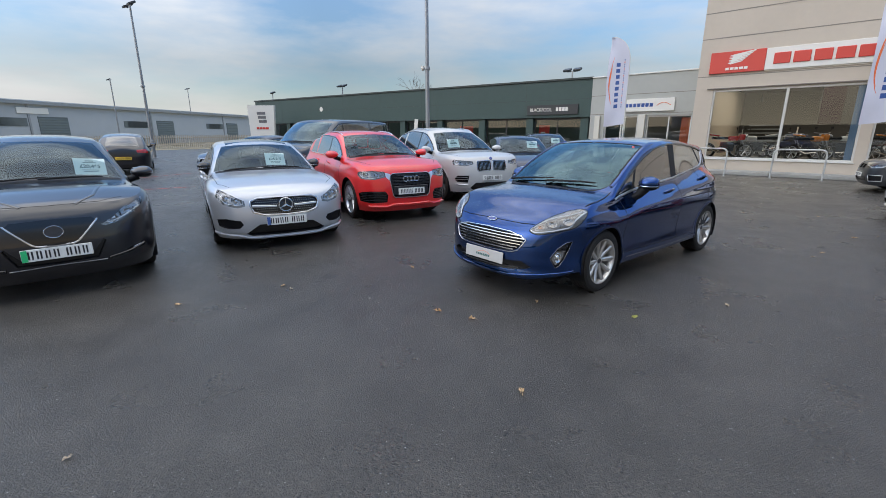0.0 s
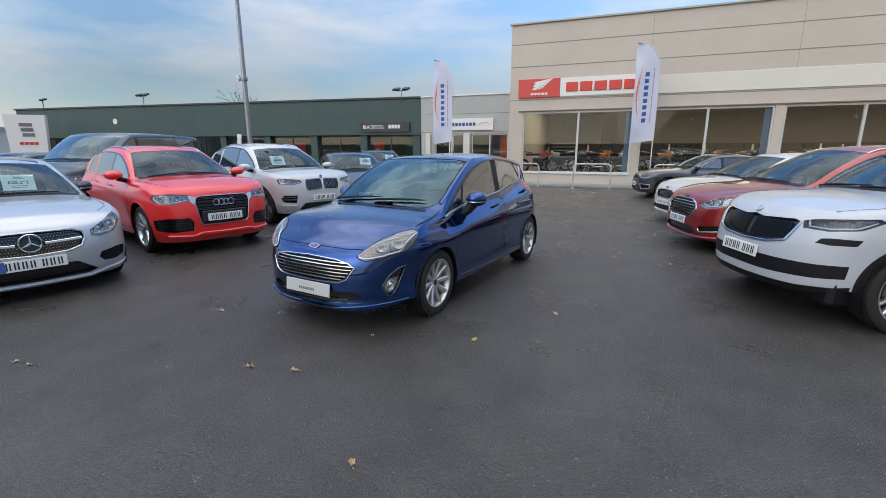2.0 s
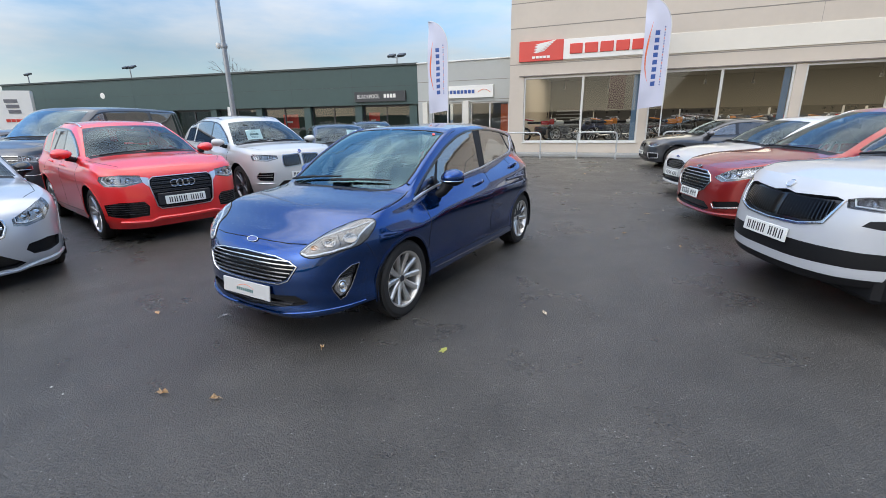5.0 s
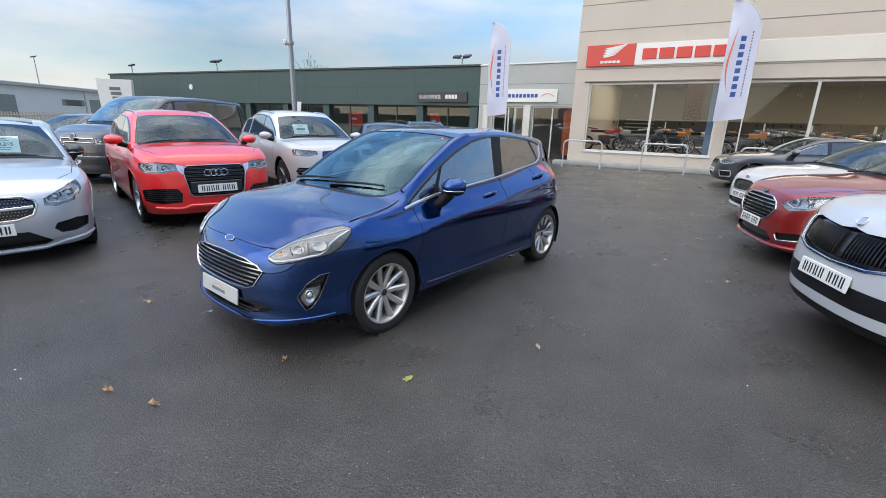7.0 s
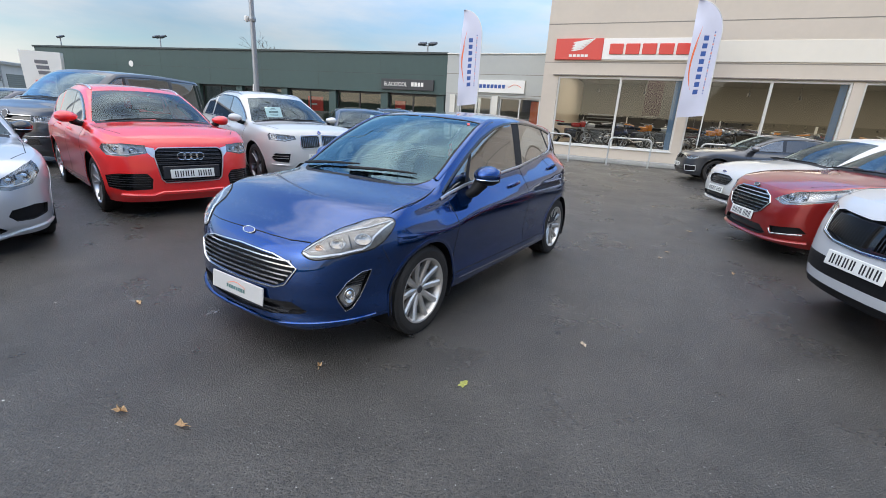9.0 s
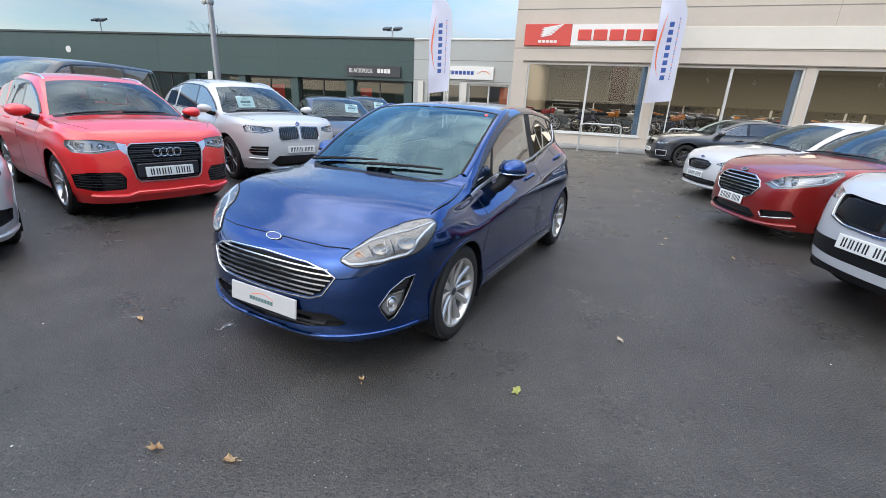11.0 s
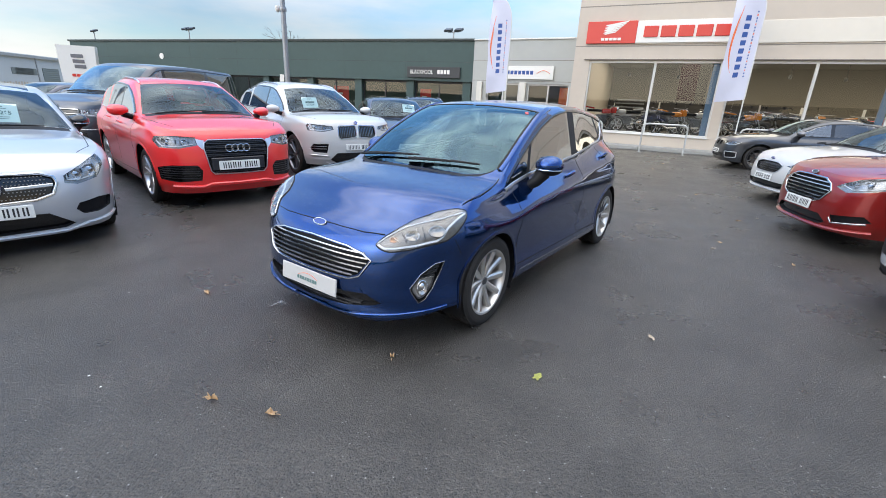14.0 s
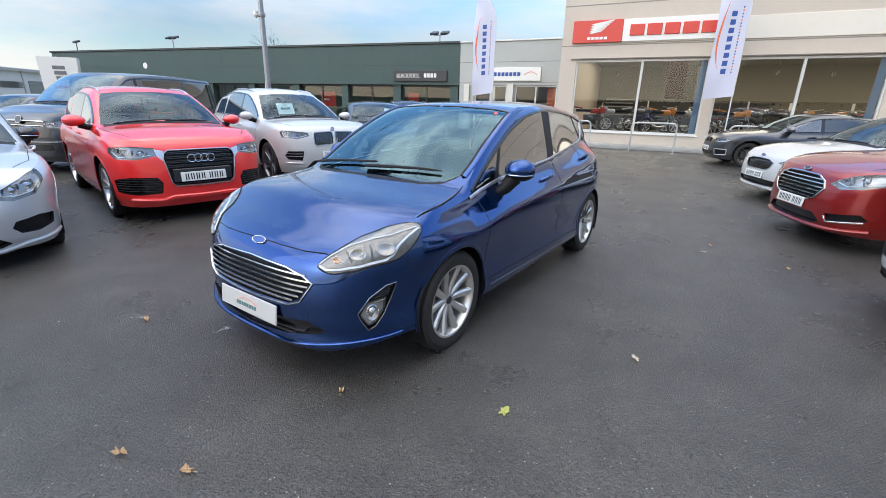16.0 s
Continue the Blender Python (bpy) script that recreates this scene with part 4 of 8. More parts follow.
    frame_xs = np.linspace(x0 + 0.02, ep + 0.12, 16)
    st.append(("window_frame", M_GLOSS, 0.026, 0.006, False, more.pop("frame_line", None) or [("x", x, max(edge(x) + 0.006, low(x) + 0.02)) for x in frame_xs]))
    cw, hd = cowl[0], header[0]
    draw = more.pop("draw_in", 0.07)     # how far the cabin stands in from the flanks
    ye_b, ye_r = hw - 0.085 - 0.75 * draw, hw - 0.09 - draw - tumble * (height - 0.07 - belt[0])
    scr = [(cw - 0.03, 0.0)] + [(cw - 0.03 - bow[0] * 0.95 * q * q, (ye_b * (0.89 + draw)) * q) for q in np.linspace(0.15, 1, 8)] + [(hd + 0.03 - bow[0] * q * q, (ye_r - 0.055 + 0.4 * draw) * q) for q in np.linspace(1, 0.15, 8)] + [(hd + 0.03, 0.0)]
    rr = roof_rear[0] - 0.05
    rw = [(rr, 0.0), (rr, ye_r * 0.5), (rr + 0.02, ye_r - 0.12), (tx + 0.16, ye_r - 0.04), (tx + 0.13, 0.0)]
    bonnet_side = [(foh - 0.20 - 0.12, hw * 0.70), (foh - 0.55, hw - 0.155), (cw + 0.25, hw - 0.125), (cw - 0.03, hw - 0.135)]
    P = dict(paint=paint_mat, hw=hw, foh=foh, wb=wb, roh=roh, r=r, profile=prof, belt=beltf, bow=bow, tumble=tumble, sill=sill,
             drop=[(foh, 0.03), (cw, 0.05), (hd, 0.045), (roof_rear[0], 0.05), (tx, 0.05)],
             shoulder=[(foh, 0.0), (cw + 0.60, 0.0), (cw + 0.30, 0.25 * draw), (cw + 0.05, 0.65 * draw), (cw - 0.20, draw), (-wb * 0.7, draw), (tx, draw * 1.3)],
             top_half=[(foh, hw - 0.12), (cw + 0.45, hw - 0.085), (cw, ye_b), (hd - 0.1, ye_r), (roof_rear[0], ye_r), (tx, hw - 0.14)],
             front_in=[(0.1, 0.12), (sill - 0.02, 0.07), (sill + 0.08, 0.015), (nose * 0.55, 0.0), (nose * 0.75, 0.02), (nose * 0.88, 0.055), (nose, 0.115), (nose + 0.1, 0.2)],
             side_in=[(0.1, 0.09), (sill, 0.055), (sill + 0.12, 0.022), (belt[0] * 0.55, 0.012), (belt[0] * 0.72, 0.0), (belt[0] * 0.84, 0.012), (belt[0] * 0.95, 0.03), (belt[0] + 0.1, 0.035), (2.2, 0.04)],
             rear_in=[(0.1, 0.1), (sill, 0.06), (0.42, 0.0), (0.65, 0.0), (tail, 0.05), (tail + 0.3, 0.14), (2.2, 0.3)],
             bottom=[(foh, sill - 0.03), (0.45, sill - 0.03), (-0.4, sill), (-wb + 0.4, sill), (tx, sill + 0.04)],
             regions=doors + ws + list(front), strips=st + gaps + list(strips), top=[("windscreen", scr), ("rear_window", rw), ("cowl_panel", [(cw + 0.07, 0.0)] + [(cw + 0.07 - bow[0] * 0.8 * q * q, ye_b * (0.86 + draw) * q) for q in (0.3, 0.6, 0.85, 1.0)] + [(cw - 0.02 - bow[0] * 0.95 * q * q, ye_b * (0.86 + draw) * q) for q in (1.0, 0.85, 0.6, 0.3)] + [(cw - 0.02, 0.0)])],
             top_strips=[("bonnet_gap", M_GAP, 0.007, 0.0012, bonnet_side)],
             wheel=wheel_style, cabin=(cw - 0.30, bp - 0.05), cowl=cw, header=hd, mirror=(cw - 0.36, belt[0] + 0.065),
             handles=((bp + 0.22, belt[0] - 0.13), (cp + 0.28, belt[0] - 0.10)))
    P.update(more)
    return P


def lifted(rows, k, z0=0.0):
    """The same outlines with their heights drawn out by k from z0 upwards."""
    up = lambda pts: [(a, b, z0 + (z - z0) * k) for a, b, z in pts]
    return [(*row[:-1], up(row[-1])) for row in rows]


def slats(S, c, rows, half, mat, w=0.016, h=0.012, base=0.02):
    """Bars across a grille: rows of (z, half width)."""
    for z, hwid in rows:
        ys = np.linspace(0, hwid, 12)
        sa = np.array([S.s_y(y) for y in ys])
        za = np.full(12, z)
        o, pn = S.side(sa, za, -base), S.side_normal(sa, za)
        bm = bmesh.new()
        ribbon(bm, np.concatenate([(o * [1, -1, 1])[:0:-1], o]), np.concatenate([(pn * [1, -1, 1])[:0:-1], pn]), w, h)
        part("grille_bar", bm, mat, c, smooth=True)


def blades(S, c, ya, xb, zs, mat, w=0.010, h=0.012, base=0.012):
    """Thin bars across the two side intakes, from y = ya on the nose round to x = xb on the flank."""
    s0, s1 = S.s_y(ya), S.s_x(xb)
    for z in zs:
        sa, za = np.linspace(s0, s1, 8), np.full(8, z)
        for sg in (1, -1):
            bm = bmesh.new()
            ribbon(bm, S.side(sa, za, -base), S.side_normal(sa, za), w, h, False, sg < 0)
            part("intake_blade", bm, mat, c, smooth=True)


def front_plate(S, c, z, bars=True, mat=None, tilt=-6, lift=0.012):
    p = S.side(np.array([0.0]), np.array([z]))[0]
    return number_plate(c, p[0] + lift, z, tilt, mat or M_PLATE, bars)


def disc(c, S, z, a, b, mat, depth=0.012, ring=None, lift=0.004, name="badge", label=""):
    """An oval badge on the nose."""
    o, pn = S.side(np.array([0.0]), np.array([z]))[0], S.side_normal(np.array([0.0]), np.array([z]))[0]
    m = Matrix.Translation(Vector(o) + Vector(pn) * lift) @ Vector((pn[0], 0, pn[2])).to_track_quat("X", "Z").to_matrix().to_4x4()
    bm = bmesh.new()
    ringv = [bm.verts.new(m @ Vector((depth, a * math.cos(t), b * math.sin(t)))) for t in np.linspace(0, math.tau, 33)[:-1]]
    back = [bm.verts.new(m @ Vector((-0.01, a * 1.05 * math.cos(t), b * 1.05 * math.sin(t)))) for t in np.linspace(0, math.tau, 33)[:-1]]
    bm.faces.new(ringv)
    for i in range(32):
        bm.faces.new((ringv[i], back[i], back[(i + 1) % 32], ringv[(i + 1) % 32]))
    p = part(name, bm, mat, c, label)
    if ring:
        bm = bmesh.new()
        tube(bm, [m @ Vector((depth, a * math.cos(t), b * math.sin(t))) for t in np.linspace(0, math.tau, 33)[:-1]], 0.0032, 6, True)
        part("badge_rim", bm, ring, p, smooth=True)
    return m


def price_card(c, S, x, y, text=None, w=0.31, h=0.22):
    """A pale green card standing behind the windscreen; the price is printed where it can be read."""
    o, pn = S.top(np.array([x]), np.array([y]))[0], S.top_normal(np.array([x]), np.array([y]))[0]
    nn = (Vector(pn).normalized() + Vector((0.9, 0, 0))).normalized()
    u = Vector((0, 1, 0))
    u = (u - nn * u.dot(nn)).normalized()
    up = nn.cross(u).normalized()
    if up.z < 0:
        up, u = -up, -u
    q = Vector(o) - Vector(pn) * 0.055
    m = Matrix(((u.x, up.x, nn.x, q.x), (u.y, up.y, nn.y, q.y), (u.z, up.z, nn.z, q.z), (0, 0, 0, 1)))
    bm = bmesh.new()
    box(bm, -w / 2, w / 2, -h / 2, h / 2, -0.001, 0.001)
    card = part("price_card", bm, M_PAPER, c, "pale green price card behind the windscreen")
    card.matrix_local = m
    bm = bmesh.new()
    for yy, ww, hh in ((h * 0.34, 0.08, 0.012), (h * 0.24, 0.13, 0.007), (-h * 0.22, 0.16, 0.007), (-h * 0.32, 0.14, 0.006)):
        box(bm, -ww / 2, ww / 2, yy - hh / 2, yy + hh / 2, 0.002, 0.003)
    if text is None:
        box(bm, -0.09, 0.09, -0.02, 0.025, 0.002, 0.003)
    part("print_lines", bm, M_CARD_INK, card)
    if text:
        cu = bpy.data.curves.new("price", "FONT")
        cu.body, cu.size, cu.align_x, cu.align_y, cu.offset = text, 0.062, "CENTER", "CENTER", 0.002
        cu.materials.append(M_CARD_INK)
        t_ob = new("price", cu)
        t_ob.parent = card
        t_ob.matrix_local = pose(0, 0, 0.0035)
    return card


F = lambda *p: [("y", a, b) for a, b in p]
X = lambda *p: [("x", a, b) for a, b in p]

M_ALLOY_WARM = material("champagne_silver_alloy", (0.60, 0.575, 0.53), 0.34, 0.75, coat=0.4, var=0.08, scale=12)
# the blue hatchback in the middle of the yard
PT_BLUE = paint("blue_metallic_paint", (0.0003, 0.040, 0.18), 0.92, 0.12, wet=0.4)
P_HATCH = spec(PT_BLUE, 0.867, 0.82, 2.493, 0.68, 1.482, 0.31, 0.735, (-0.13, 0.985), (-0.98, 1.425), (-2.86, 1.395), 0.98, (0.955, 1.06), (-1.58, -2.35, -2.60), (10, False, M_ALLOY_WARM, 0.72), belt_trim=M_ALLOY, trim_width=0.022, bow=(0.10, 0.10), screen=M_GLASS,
               belt_line=[(0.8, 0.86), (-0.17, 0.88), (-0.27, 0.895), (-0.62, 0.952), (-1.50, 1.026), (-2.0, 1.072), (-2.5, 1.12), (-3.2, 1.15)],
               shoulder=[(0.9, 0.0), (0.70, 0.0), (0.40, 0.014), (0.0, 0.050), (-0.40, 0.092), (-0.8, 0.095), (-1.5, 0.095), (-1.75, 0.115), (-2.5, 0.175), (-3.2, 0.175)],
               top_half=[(0.82, 0.747), (0.3, 0.775), (-0.05, 0.745), (-0.33, 0.69), (-0.6, 0.645), (-1.06, 0.585), (-1.6, 0.57), (-2.6, 0.535), (-3.17, 0.60)],
               trim_line=X((-0.245, 0.892), (-0.40, 0.922), (-0.62, 0.957), (-0.97, 0.985), (-1.50, 1.024), (-2.10, 1.076), (-2.45, 1.112), (-2.56, 1.145), (-2.65, 1.205), (-2.705, 1.305)),
               frame_line=X((-0.30, 0.925), (-0.5, 1.040), (-0.78, 1.182), (-1.0, 1.278), (-1.25, 1.358), (-1.45, 1.394), (-1.62, 1.408), (-1.85, 1.408), (-2.1, 1.396), (-2.4, 1.362), (-2.70, 1.305)),
               windows=[("glass", X((-0.29, 0.912), (-0.60, 0.963), (-0.735, 1.145), (-0.5, 1.033))),
                        ("pillar", X((-0.60, 0.963), (-0.65, 0.967), (-0.80, 1.183), (-0.775, 1.175), (-0.735, 1.145))),
                        ("glass", X((-0.65, 0.967), (-0.97, 0.997), (-1.50, 1.036), (-1.60, 1.402), (-1.45, 1.388), (-1.25, 1.352), (-1.0, 1.272), (-0.80, 1.183))),
                        ("pillar", X((-1.50, 1.036), (-1.66, 1.05), (-1.785, 1.404), (-1.60, 1.402))),
                        ("glass", X((-1.66, 1.05), (-2.10, 1.088), (-2.43, 1.124), (-2.50, 1.15), (-2.37, 1.36), (-2.1, 1.390), (-1.785, 1.404))),
                        ("pillar", X((-2.50, 1.15), (-2.54, 1.168), (-2.42, 1.353), (-2.37, 1.36))),
                        ("glass", X((-2.54, 1.168), (-2.63, 1.215), (-2.685, 1.30), (-2.42, 1.353)))],
               front=[("grille", F((0, 0.635), (0.30, 0.625), (0.41, 0.60), (0.465, 0.575), (0.40, 0.485), (0.33, 0.455), (0.0, 0.445))),
                      ("mesh", F((0, 0.355), (0.30, 0.36), (0.445, 0.372), (0.535, 0.322), (0.49, 0.300), (0.30, 0.268), (0, 0.252))),
                      ("fog", X((0.651, 0.425), (0.643, 0.393), (0.613, 0.332), (0.583, 0.349), (0.541, 0.413), (0.505, 0.50), (0.477, 0.576), (0.532, 0.566), (0.604, 0.51))),
                      ("tail", X((-2.44, 1.085), (-2.60, 1.10), (-2.76, 1.0), (-2.80, 0.90), (-2.68, 0.95), (-2.52, 1.03)))],
               strips=[("grille_surround", M_CHROME, 0.010, 0.010, False, F((0, 0.642), (0.30, 0.632), (0.42, 0.607), (0.478, 0.575), (0.41, 0.476), (0.335, 0.447), (0.0, 0.437))),
                       ("sill_gap", M_CHROME, 0.008, 0.002, False, X((-0.42, 0.285), (-1.2, 0.265), (-2.0, 0.262))),
                       ("fog_trim", M_CHROME, 0.005, 0.005, True, X((0.651, 0.425), (0.643, 0.393), (0.613, 0.332), (0.583, 0.349), (0.541, 0.413), (0.505, 0.50), (0.477, 0.576), (0.532, 0.566), (0.604, 0.51))),
                       ("bumper_gap", M_GAP, 0.0035, 0.0006, False, [("x", 0.42, 0.705), ("x", 0.36, 0.60)]),
                       ("lower_lip", PT_BLUE, 0.026, 0.012, False, [("y", 0, 0.216), ("y", 0.3, 0.220), ("y", 0.5, 0.240), ("y", 0.68, 0.264), ("x", 0.45, 0.285)])],
               step=0.034, nf=3.0, pillar=[(-0.32, 0.668), (-0.45, 0.664), (-0.6, 0.650), (-0.8, 0.628), (-1.065, 0.594), (-1.25, 0.575)], pillar_width=0.040, nr=2.7, bottom=[(0.82, 0.185), (0.75, 0.20), (0.71, 0.222), (0.57, 0.25), (0.44, 0.268), (-0.4, 0.225), (-2.1, 0.225), (-3.2, 0.30)], front_in=[(0.1, 0.07), (0.19, 0.025), (0.235, 0.0), (0.30, 0.012), (0.37, 0.0), (0.46, 0.0), (0.56, 0.015), (0.64, 0.045), (0.735, 0.115), (0.84, 0.2)], side_in=[(0.1, 0.09), (0.22, 0.035), (0.30, 0.020), (0.42, 0.032), (0.56, 0.022), (0.70, 0.0), (0.78, 0.004), (0.86, 0.026), (0.95, 0.032), (1.1, 0.036), (2.2, 0.04)], arch_gap=0.03, rear_glass="glass", roll=0.04, roll_h=0.06, roll_cut=(-0.2, -1.3), tread=True, wiper_x=-0.05, mirror_in=0.147, mirror=(-0.70, 1.03), mirror_wide=0.105, handles=((-1.337, 0.885), (-2.30, 0.972)),
               drop=[(0.82, 0.015), (0.3, 0.02), (-0.13, 0.035), (-1.0, 0.032), (-2.72, 0.05), (-3.22, 0.05)],
               top_strips=[("bonnet_gap", M_GAP, 0.003, 0.0003, [(0.715, 0.0), (0.712, 0.20), (0.70, 0.36), (0.67, 0.50)]), ("bonnet_gap", M_GAP, 0.005, 0.0010, [(0.28, 0.765), (0.08, 0.765), (-0.10, 0.735), (-0.25, 0.70)]),
                           ("windscreen_seal", M_BLACK, 0.020, 0.004, [(-0.32, 0.644), (-0.45, 0.640), (-0.6, 0.626), (-0.8, 0.604), (-1.065, 0.570), (-1.055, 0.48), (-1.01, 0.3), (-0.99, 0.02)])])
P_HATCH["top"] = [("windscreen", [(-0.13, 0.0), (-0.135, 0.3), (-0.17, 0.48), (-0.24, 0.59), (-0.32, 0.641), (-0.45, 0.637), (-0.6, 0.623), (-0.8, 0.601), (-1.065, 0.567), (-1.055, 0.48), (-1.01, 0.3), (-0.99, 0.0)]), P_HATCH["top"][1],
                  ("cowl_panel", [(-0.085, 0.0), (-0.09, 0.3), (-0.12, 0.46), (-0.19, 0.57), (-0.29, 0.632), (-0.31, 0.628), (-0.232, 0.585), (-0.163, 0.475), (-0.127, 0.3), (-0.122, 0.0)])]

# ---- ground ----
def quad_sheet(name, x0, x1, y0, y1, z, mat, label, category, kind="structure", nx=1, ny=1):
    bm = bmesh.new()
    g = [[bm.verts.new((x0 + (x1 - x0) * i / nx, y0 + (y1 - y0) * j / ny, z)) for i in range(nx + 1)] for j in range(ny + 1)]
    for j in range(ny):
        for i in range(nx):
            bm.faces.new((g[j][i], g[j][i + 1], g[j + 1][i + 1], g[j + 1][i]))
    return tagged(part(name, bm, mat, None), label, category, kind=kind)


quad_sheet("ground", -1500, 1500, -1500, 1500, 0.0, M_ASPHALT, "damp dark asphalt of the car yard", "ground")

M_BEIGE = material("beige_cladding", (0.56, 0.48, 0.385), 0.55, var=0.04, scale=6, stain=0.07)
M_CREAM = material("cream_band", (0.72, 0.66, 0.55), 0.5, var=0.03, scale=5, stain=0.05)
M_SEAM = material("panel_seam", (0.20, 0.17, 0.14), 0.7)
M_SEAM_PALE = material("cladding_seam", (0.30, 0.265, 0.22), 0.7)
M_GREEN = material("dark_green_cladding", (0.040, 0.074, 0.066), 0.5, var=0.08, scale=4, stain=0.12)
M_GREENCAP = material("dark_green_coping", (0.03, 0.042, 0.04), 0.4)
M_GREYCLAD = material("pale_grey_cladding", (0.42, 0.42, 0.38), 0.5, var=0.04, scale=5, stain=0.08)
M_POSTW = material("painted_post", (0.66, 0.62, 0.53), 0.55, var=0.04, scale=8, stain=0.1)
M_STEEL = material("galvanised_steel", (0.32, 0.33, 0.34), 0.42, 0.75, var=0.15, scale=14, stain=0.12)
M_ALUF = material("pale_window_frame", (0.62, 0.61, 0.57), 0.4, 0.2, var=0.03, scale=10)
M_DARKF = material("dark_window_frame", (0.05, 0.052, 0.055), 0.4, 0.3)
M_SHOP = glass("shop_glass", (0.80, 0.82, 0.80), 1.5, (0.92, 1.0, 1.0))
M_SHOPD = glass("dark_shop_glass", (0.55, 0.58, 0.57), 1.5)
M_FLOORIN = material("showroom_floor", (0.22, 0.21, 0.20), 0.25, var=0.05, scale=3)
M_WALLIN = material("showroom_wall", (0.155, 0.142, 0.122), 0.8, var=0.05, scale=2, stain=0.1)
M_WALLDARK = material("dark_inner_wall", (0.06, 0.055, 0.05), 0.8, var=0.1, scale=2)
M_SIGNRED = material("sign_red", (0.62, 0.045, 0.03), 0.35, coat=0.3)
M_SIGNWHITE = material("sign_white", (0.80, 0.77, 0.70), 0.4, var=0.02, scale=4)
M_SIGNBLUE = material("sign_blue", (0.035, 0.09, 0.30), 0.5)
M_SIGNORANGE = material("sign_orange", (0.80, 0.17, 0.05), 0.5)
M_FLAG = material("flag_cloth", (0.58, 0.58, 0.66), 0.8, var=0.03, scale=5, stain=0.05)
M_CONCRETE = material("concrete_kerb", (0.33, 0.32, 0.29), 0.8, var=0.15, scale=18, stain=0.18, bump=0.3, bump_scale=90)
M_SHED = material("grey_shed_cladding", (0.42, 0.44, 0.45), 0.5, var=0.05, scale=0.8, stain=0.08)
M_SHEDROOF = material("shed_roof", (0.52, 0.54, 0.55), 0.45, var=0.05, scale=0.5)
M_SHEDDOOR = material("shutter_green_grey", (0.13, 0.155, 0.15), 0.5, var=0.08, scale=1.5)
M_BARK = material("bark", (0.085, 0.065, 0.05), 0.9, var=0.3, scale=12)
M_FENCE = material("weathered_timber", (0.40, 0.35, 0.28), 0.85, var=0.25, scale=6)
M_GRASS = material("rough_grass", (0.24, 0.21, 0.14), 0.95, var=0.4, scale=5)


def wall_with_holes(name, mat, x0, x1, z0, z1, y, thick, holes, label, category="wall"):
    """An upright wall along x with rectangular openings that go through it."""
    xs = sorted({x0, x1} | {h[0] for h in holes} | {h[1] for h in holes})
    zs = sorted({z0, z1} | {h[2] for h in holes} | {h[3] for h in holes})
    bm = bmesh.new()
    for i in range(len(xs) - 1):
        for j in range(len(zs) - 1):
            cx, cz = (xs[i] + xs[i + 1]) / 2, (zs[j] + zs[j + 1]) / 2
            if any(h[0] < cx < h[1] and h[2] < cz < h[3] for h in holes):
                continue
            box(bm, xs[i], xs[i + 1], y, y + thick, zs[j], zs[j + 1])
    bmesh.ops.remove_doubles(bm, verts=bm.verts[:], dist=1e-4)
    dup = {}
    for fc in bm.faces[:]:
        key = tuple(round(v, 3) for v in fc.calc_center_median())
        dup.setdefault(key, []).append(fc)
    kill = [fc for v in dup.values() if len(v) > 1 for fc in v]
    bmesh.ops.delete(bm, geom=kill, context="FACES")
    return part(name, bm, mat, None, label)


# ---- the tall showroom ----
FY = 20.39
showroom = thing("showroom_building", "tall beige clad motorcycle showroom with large windows", "building")
MOD = 4.72
bays = []
x = -3.55
for k in range(6):
    bays.append((x, x + 2.31, x + 4.42))
    x += MOD
holes = [(a, c, 0.55, 3.12) for a, b, c in bays]
XR = bays[-1][2] + 0.4
w = wall_with_holes("wall", M_BEIGE, -4.15, XR, 0.0, 6.6, FY, 0.32, holes, "beige clad front wall")
w.parent = showroom
bm = bmesh.new()
box(bm, -4.15, -3.83, FY + 0.32, FY + 26, 0, 6.6)
box(bm, XR - 0.32, XR, FY + 0.32, FY + 26, 0, 6.6)
box(bm, -4.15, XR, FY + 26, FY + 26.3, 0, 6.6)
part("side_wall", bm, M_BEIGE, showroom)
bm = bmesh.new()
box(bm, -4.22, XR + 0.05, FY - 0.07, FY + 0.36, 6.60, 6.68, 0.012)
part("coping", bm, M_GREYCLAD, showroom, "thin pale metal coping")
bm = bmesh.new()
box(bm, -3.83, XR - 0.32, FY + 0.32, FY + 26, 6.2, 6.4)
part("roof", bm, M_GREYCLAD, showroom)
# cladding joints: recessed dark lines with a proud lip
for z in (3.60, 4.94, 5.83):
    bm = bmesh.new()
    box(bm, -4.15, XR, FY - 0.003, FY + 0.01, z - 0.012, z + 0.012)
    box(bm, -4.15, XR, FY - 0.008, FY + 0.01, z + 0.012, z + 0.020)
    part("cladding_joint", bm, M_SEAM_PALE, showroom)
for k in range(6):
    xx = 1.30 + k * MOD
    bm = bmesh.new()
    box(bm, xx - 0.006, xx + 0.006, FY - 0.0035, FY + 0.01, 4.34, 6.60)
    part("cladding_joint", bm, M_SEAM_PALE, showroom)
bm = bmesh.new()
box(bm, -2.04, XR, FY - 0.035, FY + 0.01, 3.66, 4.33, 0.006)
part("fascia_band", bm, M_CREAM, showroom, "cream band along the front")
bm = bmesh.new()
box(bm, -3.75, XR, FY - 0.06, FY, 3.13, 3.17, 0.006)
part("window_head_trim", bm, M_SEAM, showroom, "dark drip strip above the windows")
